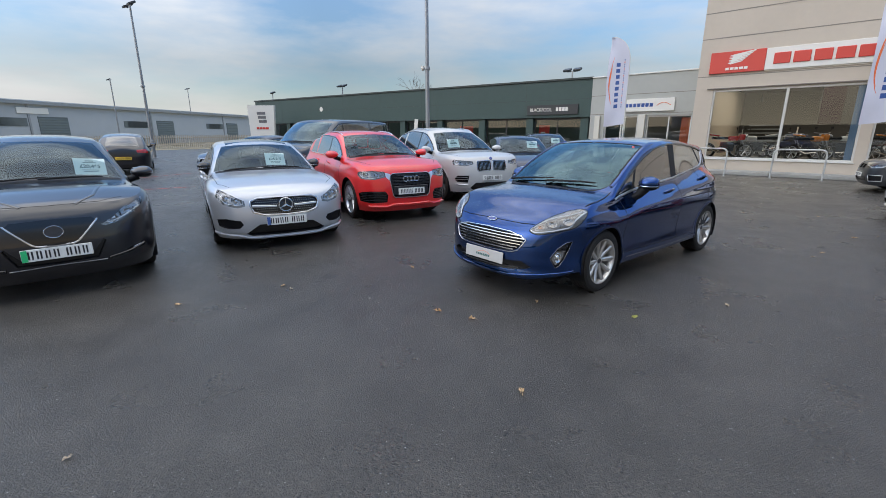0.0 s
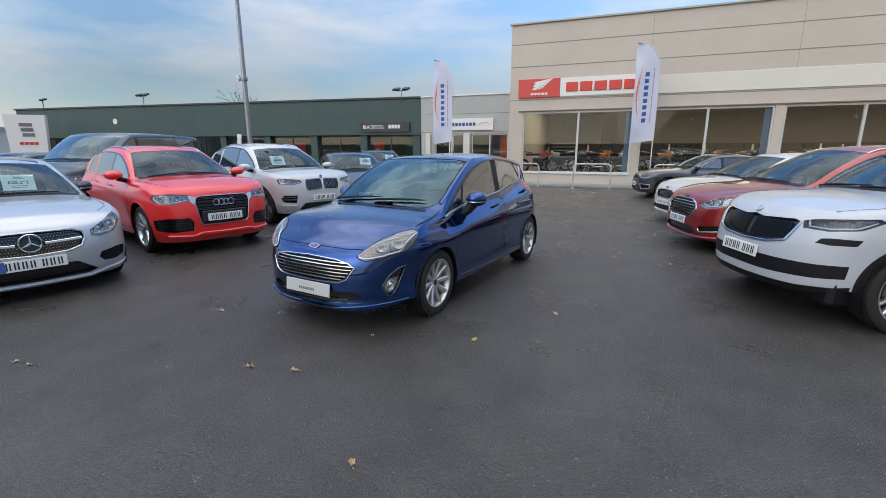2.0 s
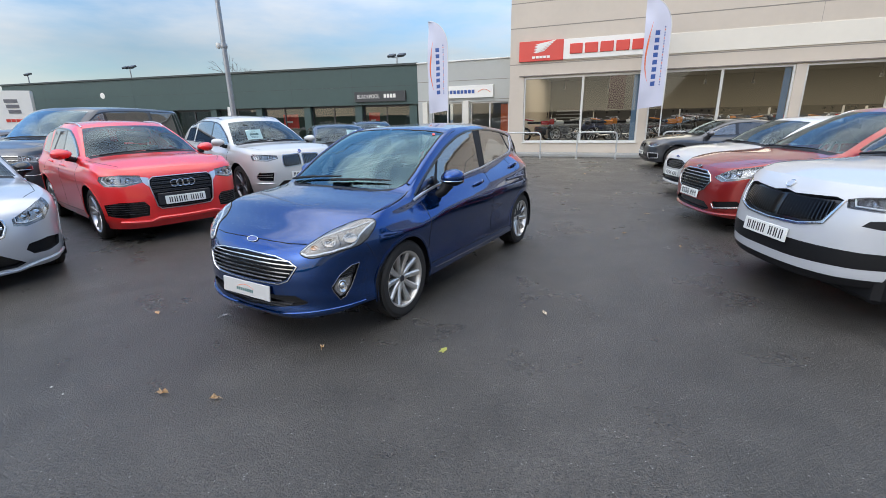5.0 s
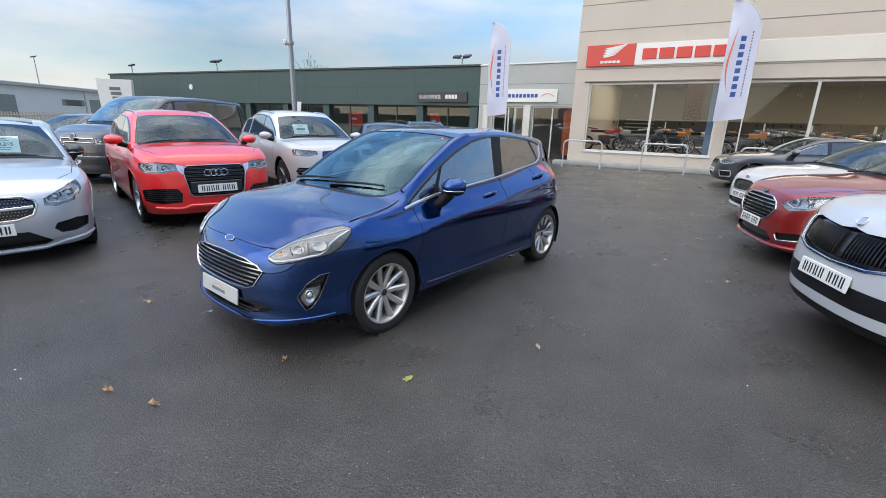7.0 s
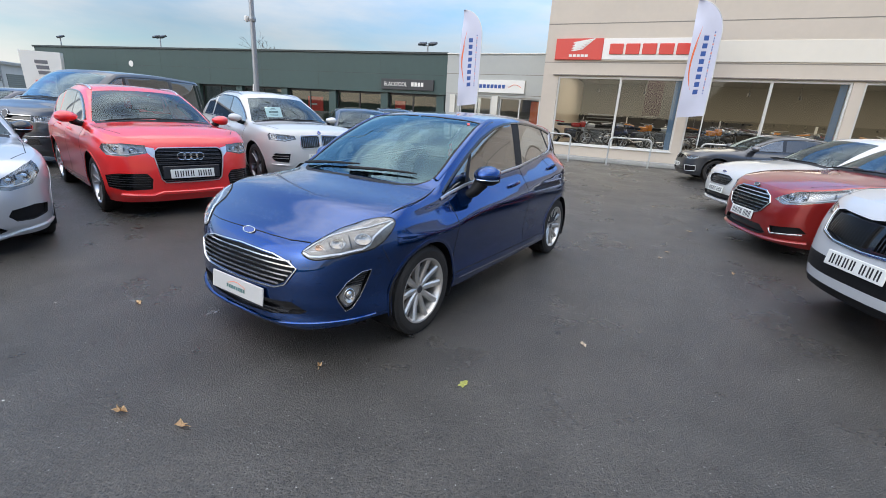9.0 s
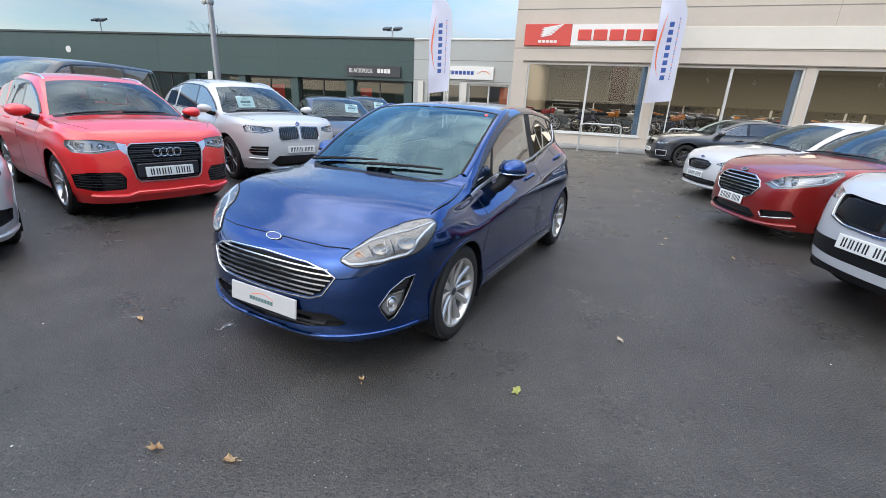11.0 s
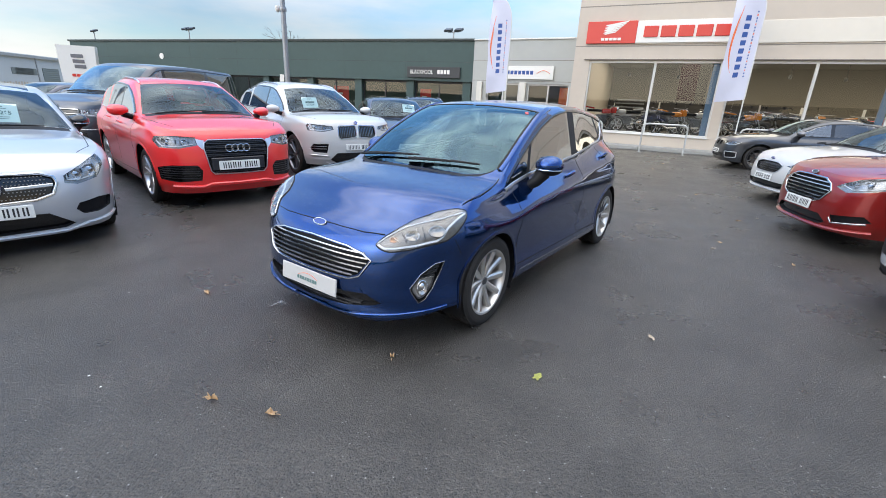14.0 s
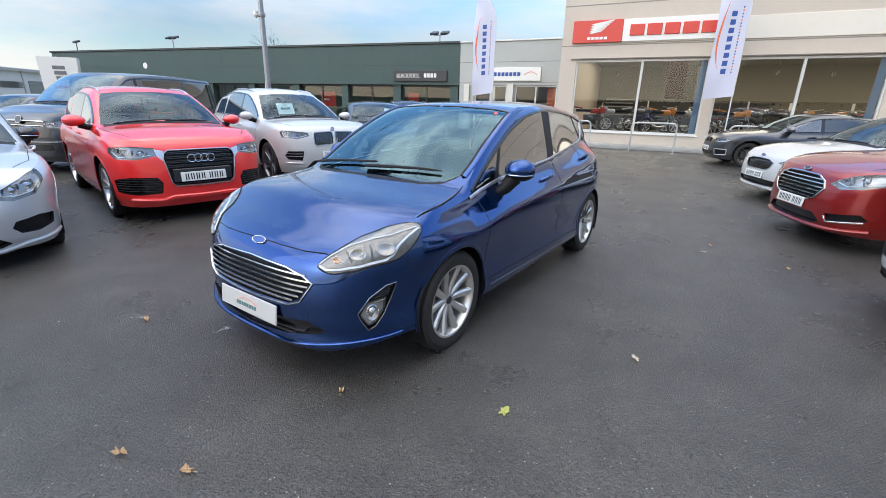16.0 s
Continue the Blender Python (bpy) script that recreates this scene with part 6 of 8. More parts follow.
def hoop(x0, x1, y, h=0.98):
    t = thing("cycle_hoop", "bent galvanised steel cycle hoop", "cycle stand", pose((x0 + x1) / 2, y, 0), "cycle hoops")
    w = (x1 - x0) / 2
    bm = bmesh.new()
    rc = 0.16
    pts = [(-w, 0, 0), (-w, 0, h - rc)] + [(-w + rc - rc * math.cos(a), 0, h - rc + rc * math.sin(a)) for a in np.linspace(0.25, math.pi / 2, 5)] + [(w - rc + rc * math.sin(a), 0, h - rc + rc * math.cos(a)) for a in np.linspace(0, math.pi / 2 - 0.25, 5)] + [(w, 0, h - rc), (w, 0, 0)]
    tube(bm, pts, 0.029, 9)
    part("bent_tube", bm, M_HOOP, t, smooth=True)
    for sx in (-w, w):
        bm = bmesh.new()
        lathe(bm, [(0.06, 0.0), (0.06, 0.008), (0.027, 0.012)], 12, "z", pose(sx, 0, 0))
        part("foot_plate", bm, M_HOOP, t, smooth=True)


for a, b, y in ((-3.95, -2.55, 19.0), (-1.20, 0.20, 19.15), (1.72, 3.05, 19.15)):
    hoop(a, b, y)


def feather_flag(x, y, h, lean, turn, label):
    """A tall sail flag: the pole runs up one edge and bows over the rounded top; the cloth waves."""
    t = thing("feather_flag", label, "flag", pose(x, y, 0, 0, 0, turn), "feather flags")
    wide, z0, mcol, off = 0.80, 1.86, 10, 0.004

    def edge(u):
        """How far the pole's edge has bowed over at u of the sail's height."""
        return 0.0 if u < 0.72 else -wide * (1 - math.sqrt(max(0.0, 1 - ((u - 0.72) / 0.28) ** 2)))

    def cloth(u, v, d=0.0):
        """u: up the flag, v: from the pole to the free edge."""
        z = z0 + (h - z0) * u
        e = edge(u)
        xx = e + (-wide - e) * v + lean * (z / h) ** 1.6
        wave = (0.06 * math.sin(5.2 * u + 2.6 * v) + 0.03 * math.sin(11 * u + 4 * v) + 0.012 * math.sin(23 * u - 7 * v)) * v
        return Vector((xx, wave + d, z - 0.10 * v * (1 - u) ** 2))

    bm = bmesh.new()
    lows = [Vector((lean * (z / h) ** 1.6, 0, z)) for z in np.linspace(0, z0, 8)]
    tops = [cloth(u, 0) + Vector((0.012, 0, 0.004)) for u in list(np.linspace(0.02, 0.72, 12)) + list(0.72 + 0.28 * np.sin(np.linspace(0.12, 1.45, 12)))]
    tube(bm, lows + tops, [0.02] * 14 + [0.013] * 18, 8)
    part("pole", bm, M_ALUF, t, smooth=True)
    bm = bmesh.new()
    lathe(bm, [(0.001, 0.12), (0.05, 0.12), (0.30, 0.05), (0.32, 0.0), (0.001, 0.0)], 18, "z")
    part("base", bm, M_BLACK, t, smooth=True)
    us = list(np.linspace(0, 0.72, 20)) + list(0.72 + 0.28 * np.sin(np.linspace(0.1, 1.53, 14)))
    bm = bmesh.new()
    for d in (-0.0015, 0.0015):
        g = [[bm.verts.new(cloth(u, j / mcol, d)) for j in range(mcol + 1)] for u in us]
        for A, B in zip(g, g[1:]):
            for j in range(mcol):
                q = (A[j], A[j + 1], B[j + 1], B[j])
                bm.faces.new(q if d < 0 else q[::-1])
    sail = part("sail", bm, M_FLAG, t, "white sail cloth", smooth=True)

    def patch(u0, u1, v0, v1, mat, nm):
        b2 = bmesh.new()
        k = 4
        rows = [[b2.verts.new(cloth(u0 + (u1 - u0) * i / k, v0 + (v1 - v0) * j / k, -off)) for j in range(k + 1)] for i in range(k + 1)]
        for i in range(k):
            for j in range(k):
                b2.faces.new((rows[i][j], rows[i][j + 1], rows[i + 1][j + 1], rows[i + 1][j]))
        part(nm, b2, mat, sail, smooth=True)

    for i in range(8):
        u = 0.20 + i * 0.066
        patch(u, u + 0.042, 0.40, 0.58, M_SIGNBLUE, "letter_block")
    for i in range(22):
        u = 0.20 + i * 0.025
        patch(u, u + 0.013, 0.19, 0.235, M_SIGNORANGE if i % 3 == 2 else M_SIGNBLUE, "small_letter_block")
    for v_a, bow_a, wd_a, u_a, u_b in ((0.70, 0.18, 0.020, 0.24, 0.78), (0.76, 0.10, 0.012, 0.30, 0.66)):
        b2 = bmesh.new()
        rows = []
        for k in range(17):
            f = k / 16
            v = v_a + bow_a * math.sin(math.pi * f ** 0.8)
            wd = wd_a * (0.25 + math.sin(math.pi * f))
            rows.append([b2.verts.new(cloth(u_a + (u_b - u_a) * f, v + q, -off)) for q in (-wd, wd)])
        for A, B in zip(rows, rows[1:]):
            b2.faces.new((A[0], A[1], B[1], B[0]))
        part("swoosh", b2, M_SIGNORANGE, sail, smooth=True)
    return t


feather_flag(-5.93, 17.86, 5.02, 0.0, -4, "white sail flag with blue lettering blocks by the shop unit")
feather_flag(1.56, 18.95, 5.25, 0.0, 6, "white sail flag with blue lettering blocks before the showroom")

# small board near the column
bm = bmesh.new()
box(bm, -0.12, 0.12, -0.02, 0.02, 0.0, 2.40, 0.01, mat=pose(-19.9, 20.4, 0, 0, 6, 20))
tagged(part("board", bm, M_SIGNWHITE, None), "tall narrow white board leaning by the green showroom", "sign board")

# ---- far side: grey industrial units, fence, verge ----
shed = thing("industrial_shed", "long pale grey industrial units with shutters", "building", pose(-67.4, 5.8, 0, 0, 0, 124.5) @ Matrix.Diagonal((0.8, 1, 1, 1)))
bm = bmesh.new()
box(bm, -45, 75, 0, 14, 0, 5.0)
part("wall", bm, M_SHED, shed)
bm = bmesh.new()
flip_xy = Matrix(((0, 1, 0, 0), (1, 0, 0, 0), (0, 0, 1, 0), (0, 0, 0, 1)))
prism(bm, [(-0.35, 4.85), (-0.35, 5.2), (7, 5.45), (14.2, 5.1), (14.2, 4.85)], -45.3, 75.3, flip_xy)
part("roof", bm, M_SHEDROOF, shed)
bm = bmesh.new()
box(bm, -45.3, 75.3, -0.42, -0.36, 4.75, 5.1)
part("gutter", bm, M_STEEL, shed)
M_SHEDPANE = material("dusty_shed_window", (0.12, 0.14, 0.14), 0.3, var=0.2, scale=1.5)
for k in range(6):
    xx = -42.6 + k * 23
    bm = bmesh.new()
    box(bm, xx, xx + 0.3, -0.08, -0.003, 0, 4.85)
    part("downpipe", bm, M_STEEL, shed)
for k in range(5):
    xx = -41.2 + k * 23
    bm = bmesh.new()
    prism(bm, [(-0.003, 3.45), (-0.003, 0.0)] + [(-0.05 - 0.03 * (q % 2), 0.15 * q) for q in range(24)], xx, xx + 4.6, flip_xy)
    part("shutter", bm, M_SHEDDOOR, shed)
    for dx, wd in ((15.2, 5.3), (-7.0, 5.4)):
        bm = bmesh.new()
        box(bm, xx + dx, xx + dx + wd, -0.05, -0.003, 2.36, 3.26)
        part("window", bm, M_SHEDPANE, shed)
bm = bmesh.new()
box(bm, 2.0, 6.5, -0.12, -0.06, 3.75, 4.4)
part("sign_board", bm, M_SIGNWHITE, shed)
tagged(quad_sheet("verge", -120, -48, -60, 70, 0.012, M_GRASS, "strip of rough grass by the far fence", "grass"), kind="structure")
fence = thing("palisade_fence", "weathered palisade fence before the far units", "fence")
bm = bmesh.new()
random.seed(9)
A0, B0 = Vector((-46.5, -24, 0)), Vector((-53.0, 29, 0))
L0 = (B0 - A0).length
for k in range(260):
    p = A0.lerp(B0, k / 259)
    if k in range(140, 150):
        continue
    box(bm, p.x - 0.02, p.x + 0.02, p.y - 0.05, p.y + 0.05, 0, 1.35 + random.uniform(-0.04, 0.04))
part("pale", bm, M_FENCE, fence)["kind"] = "stuff"
bm = bmesh.new()
for z in (0.35, 1.1):
    tube(bm, [A0 + Vector((0.05, 0, z)), B0 + Vector((0.05, 0, z))], 0.04, 6)
part("rail", bm, M_FENCE, fence)


def bare_tree(x, y, h, seed, label):
    rnd = random.Random(seed)
    t = thing("tree", label, "tree", pose(x, y, 0))
    bm = bmesh.new()

    def limb(p, d, ln, r, depth):
        q = p + d * ln
        m = p.lerp(q, 0.5) + Vector((rnd.uniform(-1, 1), rnd.uniform(-1, 1), rnd.uniform(-1, 1))) * ln * 0.06
        tube(bm, [p, m, q], [r, r * 0.85, r * 0.65], 6 if depth < 3 else 4, caps=False)
        if depth >= 6:
            return
        for _ in range(2 if depth else 3) if depth < 5 else range(3):
            nd = (d + Vector((rnd.uniform(-1, 1), rnd.uniform(-1, 1), rnd.uniform(-0.3, 0.7))) * 0.75).normalized()
            limb(q, nd, ln * rnd.uniform(0.62, 0.82), r * 0.6, depth + 1)

    limb(Vector((0, 0, 0)), Vector((0, 0, 1)), h * 0.34, h * 0.022, 0)
    part("trunk", bm, M_BARK, t, "bare trunk and twigs", smooth=True)


bare_tree(-37.9, 39.0, 7.6, 3, "bare winter tree behind the low showroom")
bare_tree(-40.6, 39.6, 6.6, 5, "bare winter tree behind the low showroom")

# ---- the cars, one by one ----
M_HATCH = pose(-1.937, 4.404, 0, 0, 0, -99.1)
hatch, S_H = car("hatchback_car", "shiny dark blue wet hatchback with silver alloy wheels", M_HATCH, P_HATCH)
slats(S_H, hatch, [(0.606, 0.43), (0.580, 0.455), (0.553, 0.45), (0.526, 0.425), (0.498, 0.40), (0.472, 0.36)], 0, M_CHROME, 0.0135, 0.012, 0.008)
M_DEALER = material("dull_white_show_plate", (0.50, 0.49, 0.465), 0.4, var=0.05, scale=20)
dp = front_plate(S_H, hatch, 0.365, bars=False, mat=M_DEALER)
bm = bmesh.new()
for i in range(8):
    box(bm, 0.0065, 0.0075, 0.085 - i * 0.024 - 0.018, 0.085 - i * 0.024, -0.022, 0.0)
part("name_block", bm, M_CARD_INK, dp)
bm = bmesh.new()
tube(bm, [(0.0065, 0.09 - 0.18 * t, 0.006 + 0.022 * math.sin(math.pi * t)) for t in np.linspace(0, 1, 10)], 0.002, 4)
part("swoosh", bm, M_SIGNORANGE, dp)
disc(hatch, S_H, 0.71, 0.056, 0.022, M_BADGE_BLUE, depth=0.002, ring=M_CHROME, lift=0.002)
fog_lens = S_H.poly(X((0.643, 0.417), (0.638, 0.396), (0.610, 0.352), (0.580, 0.371), (0.541, 0.432), (0.528, 0.50), (0.616, 0.478)))
for sg in (1, -1):      # fog lamps and the louvres above them
    v, f, _ = triangulate(rounded(fog_lens, 0.012), [], [], 0.02)
    p = S_H.side(v[:, 0], v[:, 1], -0.016) * [1, sg, 1]
    fog = mesh_object("fog_lamp", p, f if sg > 0 else f[:, ::-1], M_LAMP_IN, hatch, "bright fog lamp with a round reflector")
    d = dense(rounded(fog_lens, 0.012), 0.02)
    sa, za = np.array([a for a, _ in d]), np.array([b for _, b in d])
    bm = bmesh.new()
    ribbon(bm, S_H.side(sa, za, -0.015), S_H.side_normal(sa, za), 0.008, 0.008, True, sg < 0)
    part("lamp_rim", bm, M_LAMP_DARK, fog, smooth=True)
    sa = S_H.s_x(0.592)
    o, pn = S_H.side(np.array([sa]), np.array([0.42]))[0] * [1, sg, 1], S_H.side_normal(np.array([sa]), np.array([0.42]))[0] * [1, sg, 1]
    mm = Matrix.Translation(Vector(o) - Vector(pn) * 0.018) @ Vector(pn).to_track_quat("Y", "Z").to_matrix().to_4x4() @ Matrix.Diagonal((0.85, 1, 1.2, 1))
    bm = bmesh.new()
    lathe(bm, [(0.001, 0.012), (0.016, 0.009), (0.022, 0.003), (0.036, 0.010), (0.039, 0.008), (0.040, -0.004)], 24, m=mm)
    part("lamp_bowl", bm, M_CHROME, fog, smooth=True)
    bm = bmesh.new()
    sa, za = np.linspace(S_H.s_x(0.612), S_H.s_x(0.535), 5), np.linspace(0.474, 0.486, 5)
    ribbon(bm, S_H.side(sa, za, -0.014), S_H.side_normal(sa, za), 0.012, 0.008, False, sg < 0)
    part("lamp_visor", bm, M_CHROME, fog, smooth=True)
    for xa, za, xb, zb in ((0.604, 0.500, 0.517, 0.516), (0.590, 0.516, 0.511, 0.530), (0.572, 0.532, 0.503, 0.545), (0.552, 0.548, 0.496, 0.560)):
        sa = np.linspace(S_H.s_x(xa), S_H.s_x(xb), 5)
        bm = bmesh.new()
        ribbon(bm, S_H.side(sa, np.linspace(za, zb, 5), -0.014), S_H.side_normal(sa, np.linspace(za, zb, 5)), 0.007, 0.010, False, sg < 0)
        part("fog_louvre", bm, M_LAMP_DARK, hatch, smooth=True)

# swept-back headlights that run from the bumper over the edge of the bonnet
skin_v, skin_f = [], []
for ob in hatch.children:
    if ob.name.split(".")[0] in ("body", "roof"):
        o = len(skin_v)
        skin_v += [v.co.copy() for v in ob.data.vertices]
        skin_f += [tuple(o + i for i in q.vertices) for q in ob.data.polygons]
SKIN = BVHTree.FromPolygons(skin_v, skin_f)
LN = Vector((0.66, 0.58, 0.48)).normalized()
LU = Vector((0, 0, 1)).cross(LN).normalized()
LV = LN.cross(LU)
flat = lambda p: (Vector(p).dot(LU), Vector(p).dot(LV))


def on_skin(q, lift):
    """The skin's point behind (u, v), lifted along the lamp's axis."""
    hit = SKIN.ray_cast(LU * q[0] + LV * q[1] + LN * 2.5, -LN)[0]
    return np.array((hit if hit else LU * q[0] + LV * q[1]) + LN * lift)


M_REFLECT = material("warm_lamp_reflector", (0.20, 0.185, 0.165), 0.3, 0.75, var=0.7, scale=45, bump=0.5, bump_scale=70)
M_BOWL = material("warm_chrome_bowl", (0.34, 0.31, 0.27), 0.25, 1.0, var=0.3, scale=60)
M_AMBER = material("amber_reflector", (0.55, 0.30, 0.16), 0.25, 0.5, var=0.3, scale=60)
outline = [(0.718, 0.468, 0.661), (0.713, 0.516, 0.639), (0.694, 0.563, 0.631), (0.634, 0.651, 0.651), (0.519, 0.756, 0.685), (0.462, 0.790, 0.700), (0.402, 0.813, 0.738), (0.347, 0.825, 0.792), (0.308, 0.818, 0.831),
           (0.300, 0.796, 0.855), (0.333, 0.761, 0.859), (0.401, 0.674, 0.837), (0.515, 0.584, 0.790), (0.627, 0.539, 0.741), (0.677, 0.500, 0.704)]
guide = [(0.711, 0.485, 0.663), (0.704, 0.527, 0.648), (0.675, 0.584, 0.653), (0.613, 0.670, 0.673), (0.518, 0.754, 0.700), (0.486, 0.772, 0.719), (0.451, 0.782, 0.768), (0.397, 0.794, 0.804), (0.320, 0.805, 0.838)]
brow = [(0.708, 0.480, 0.670), (0.664, 0.519, 0.712), (0.584, 0.580, 0.761), (0.501, 0.654, 0.789), (0.441, 0.726, 0.809), (0.326, 0.796, 0.843)]
fins = [((0.655, 0.545, 0.712), (0.640, 0.590, 0.678)), ((0.615, 0.580, 0.737), (0.620, 0.620, 0.682)), ((0.560, 0.640, 0.764), (0.590, 0.665, 0.690)), ((0.545, 0.672, 0.772), (0.555, 0.705, 0.700))]
loop2 = rounded([flat(p) for p in outline], 0.02, 2)
v, f, _ = triangulate(loop2, [], [], 0.022)
edge_d = np.array(dense(loop2, 0.01))
reach = np.sqrt(((v[:, None, :] - edge_d[None]) ** 2).sum(2).min(1))
base = np.array([on_skin(q, 0.0) for q in v])
rise = np.array(LN)[None]
for sg in (1, -1):
    mir = np.array([1, sg, 1])
    turn = f if sg > 0 else f[:, ::-1]
    line = lambda pts, lift: np.array([on_skin(q, lift) for q in dense([flat(p) for p in pts], 0.015, False)])
    normals = lambda p: np.repeat(rise, len(p), 0)
    lens = mesh_object("headlight", (base + rise * (0.006 + 0.012 * np.minimum(1, reach / 0.03))[:, None]) * mir, turn, M_LAMP, hatch, "clear swept-back headlight lens")
    mesh_object("reflector", (base + rise * 0.0025) * mir, turn, M_REFLECT, lens, "warm silvery reflector")
    ring = np.array([on_skin(q, 0.0) for q in dense(loop2, 0.015)])
    bm = bmesh.new()
    ribbon(bm, ring, normals(ring), 0.007, 0.006, True, sg < 0)
    part("lamp_rim", bm, M_GAP, lens, smooth=True)
    for nm, pts, wd, hh, mat in (("light_guide", guide, 0.014, 0.011, M_DRL), ("lamp_brow", brow, 0.008, 0.010, M_DRL)):
        p = line(pts, 0.0)
        bm = bmesh.new()
        ribbon(bm, p, normals(p), wd, hh, False, sg < 0)
        part(nm, bm, mat, lens, "pale light guide strip", smooth=True)
    for k, (a, b) in enumerate(fins):
        p = line([a, b], 0.0)
        bm = bmesh.new()
        ribbon(bm, p, normals(p), 0.007, 0.009, False, sg < 0)
        part("lamp_divider", bm, M_LAMP_DARK if k % 2 else M_BOWL, lens, smooth=True)
    for q, rad, mat in (((0.600, 0.647, 0.726), 0.036, M_BOWL), ((0.504, 0.744, 0.752), 0.042, M_BOWL), ((0.662, 0.560, 0.697), 0.020, M_AMBER)):
        o = on_skin(flat(q), 0.002) * mir
        ax = Vector(LN) if sg > 0 else Vector((LN.x, -LN.y, LN.z))
        bm = bmesh.new()
        lathe(bm, [(0.001, 0.0015), (rad * 0.35, 0.002), (rad * 0.65, 0.0045), (rad * 0.95, 0.0085), (rad, 0.008), (rad * 1.03, -0.002)], 20, m=Matrix.Translation(Vector(o)) @ ax.to_track_quat("Y", "Z").to_matrix().to_4x4() @ Matrix.Diagonal((1.15, 1, 0.82, 1)))
        part("lamp_bowl", bm, mat, lens, smooth=True)
bm = bmesh.new()
box(bm, -0.012, 0.012, -0.020, 0.020, 0.001, 0.0025)
st = part("screen_sticker", bm, M_SIGNRED, hatch, "small red sticker in the windscreen's corner")
q, nq = S_H.top(np.array([-0.985]), np.array([0.505]))[0], S_H.top_normal(np.array([-0.985]), np.array([0.505]))[0]
st.matrix_local = Matrix.Translation(Vector(q) + Vector(nq) * 0.001) @ Vector(nq).to_track_quat("Z", "Y").to_matrix().to_4x4()
slats(S_H, hatch, [(0.245, 0.28), (0.268, 0.34), (0.29, 0.40)], 0, M_LAMP_DARK, 0.008, 0.012, 0.024)

# red compact SUV
PT_RED = paint("red_paint", (0.74, 0.024, 0.024), 0.0, 0.32)
P_A = spec(PT_RED, 0.915, 0.86, 2.60, 0.93, 1.605, 0.35, 0.97, (-0.24, 1.135), (-0.98, 1.525), (-2.85, 1.50), 1.08, (1.08, 1.15), (-1.42, -2.30, -2.80), (5, True, M_ALLOY, 0.72), belt_trim=M_ALLOY, sill=0.22,
           front=lifted([("grille", F((0.0, 0.737), (0.350, 0.735), (0.392, 0.708), (0.402, 0.655), (0.352, 0.418), (0.315, 0.384), (0.0, 0.378))),
                  ("lamp", [("y", 0.472, 0.690), ("y", 0.673, 0.654), ("x", 0.56, 0.662), ("x", 0.46, 0.731), ("x", 0.49, 0.772), ("y", 0.714, 0.785), ("y", 0.492, 0.770)]),
                  ("mesh", [("y", 0.449, 0.416), ("y", 0.5, 0.478), ("y", 0.755, 0.478), ("x", 0.47, 0.447), ("x", 0.50, 0.323), ("y", 0.714, 0.297), ("y", 0.469, 0.312)]),
                  ("silver", F((0.404, 0.709), (0.395, 0.738), (0.492, 0.755), (0.474, 0.690), (0.418, 0.640)))], 1.15),
           strips=lifted([("grille_surround", M_ALLOY, 0.014, 0.012, False, F((0.0, 0.743), (0.352, 0.741), (0.398, 0.712), (0.409, 0.655), (0.358, 0.413), (0.318, 0.377), (0.0, 0.371))),
                   ("lower_lip", PT_RED, 0.05, 0.03, False, F((0.0, 0.26), (0.357, 0.266), (0.459, 0.24), (0.765, 0.25)))], 1.15),
           rails=[(-1.15, -2.75, 0.56)])
audi, S_A = car("suv_car", "bright red compact estate car with silver roof rails", pose(-6.03, 5.948, 0, 0, 0, -18.0), P_A)
slats(S_A, audi, [(z, w) for z, w in ((0.825, 0.36), (0.806, 0.37), (0.775, 0.385), (0.756, 0.385), (0.725, 0.39), (0.706, 0.39), (0.675, 0.385), (0.656, 0.38), (0.455, 0.33))], 0, M_LAMP_DARK, 0.013, 0.014, 0.020)
bm = bmesh.new()
xp = S_A.side(np.array([0.0]), np.array([0.55]))[0][0]
box(bm, xp - 0.05, xp - 0.008, -0.335, 0.335, 0.478, 0.632, 0.006)
part("plate_panel", bm, M_LAMP_DARK, audi, "flat dark panel behind the plate")
blades(S_A, audi, 0.48, 0.50, (0.39, 0.42, 0.45, 0.478, 0.506, 0.535), M_LAMP_DARK, 0.006)
front_plate(S_A, audi, 0.537, lift=0.004)
for k in range(4):
    bm = bmesh.new()
    o = S_A.side(np.array([0.0]), np.array([0.753]))[0]
    tube(bm, [(o[0] + 0.01, -0.108 + k * 0.072 + 0.046 * math.cos(a), 0.753 + 0.046 * math.sin(a)) for a in np.linspace(0, math.tau, 25)[:-1]], 0.0065, 6, True)
    part("badge_ring", bm, M_CHROME, audi, smooth=True)

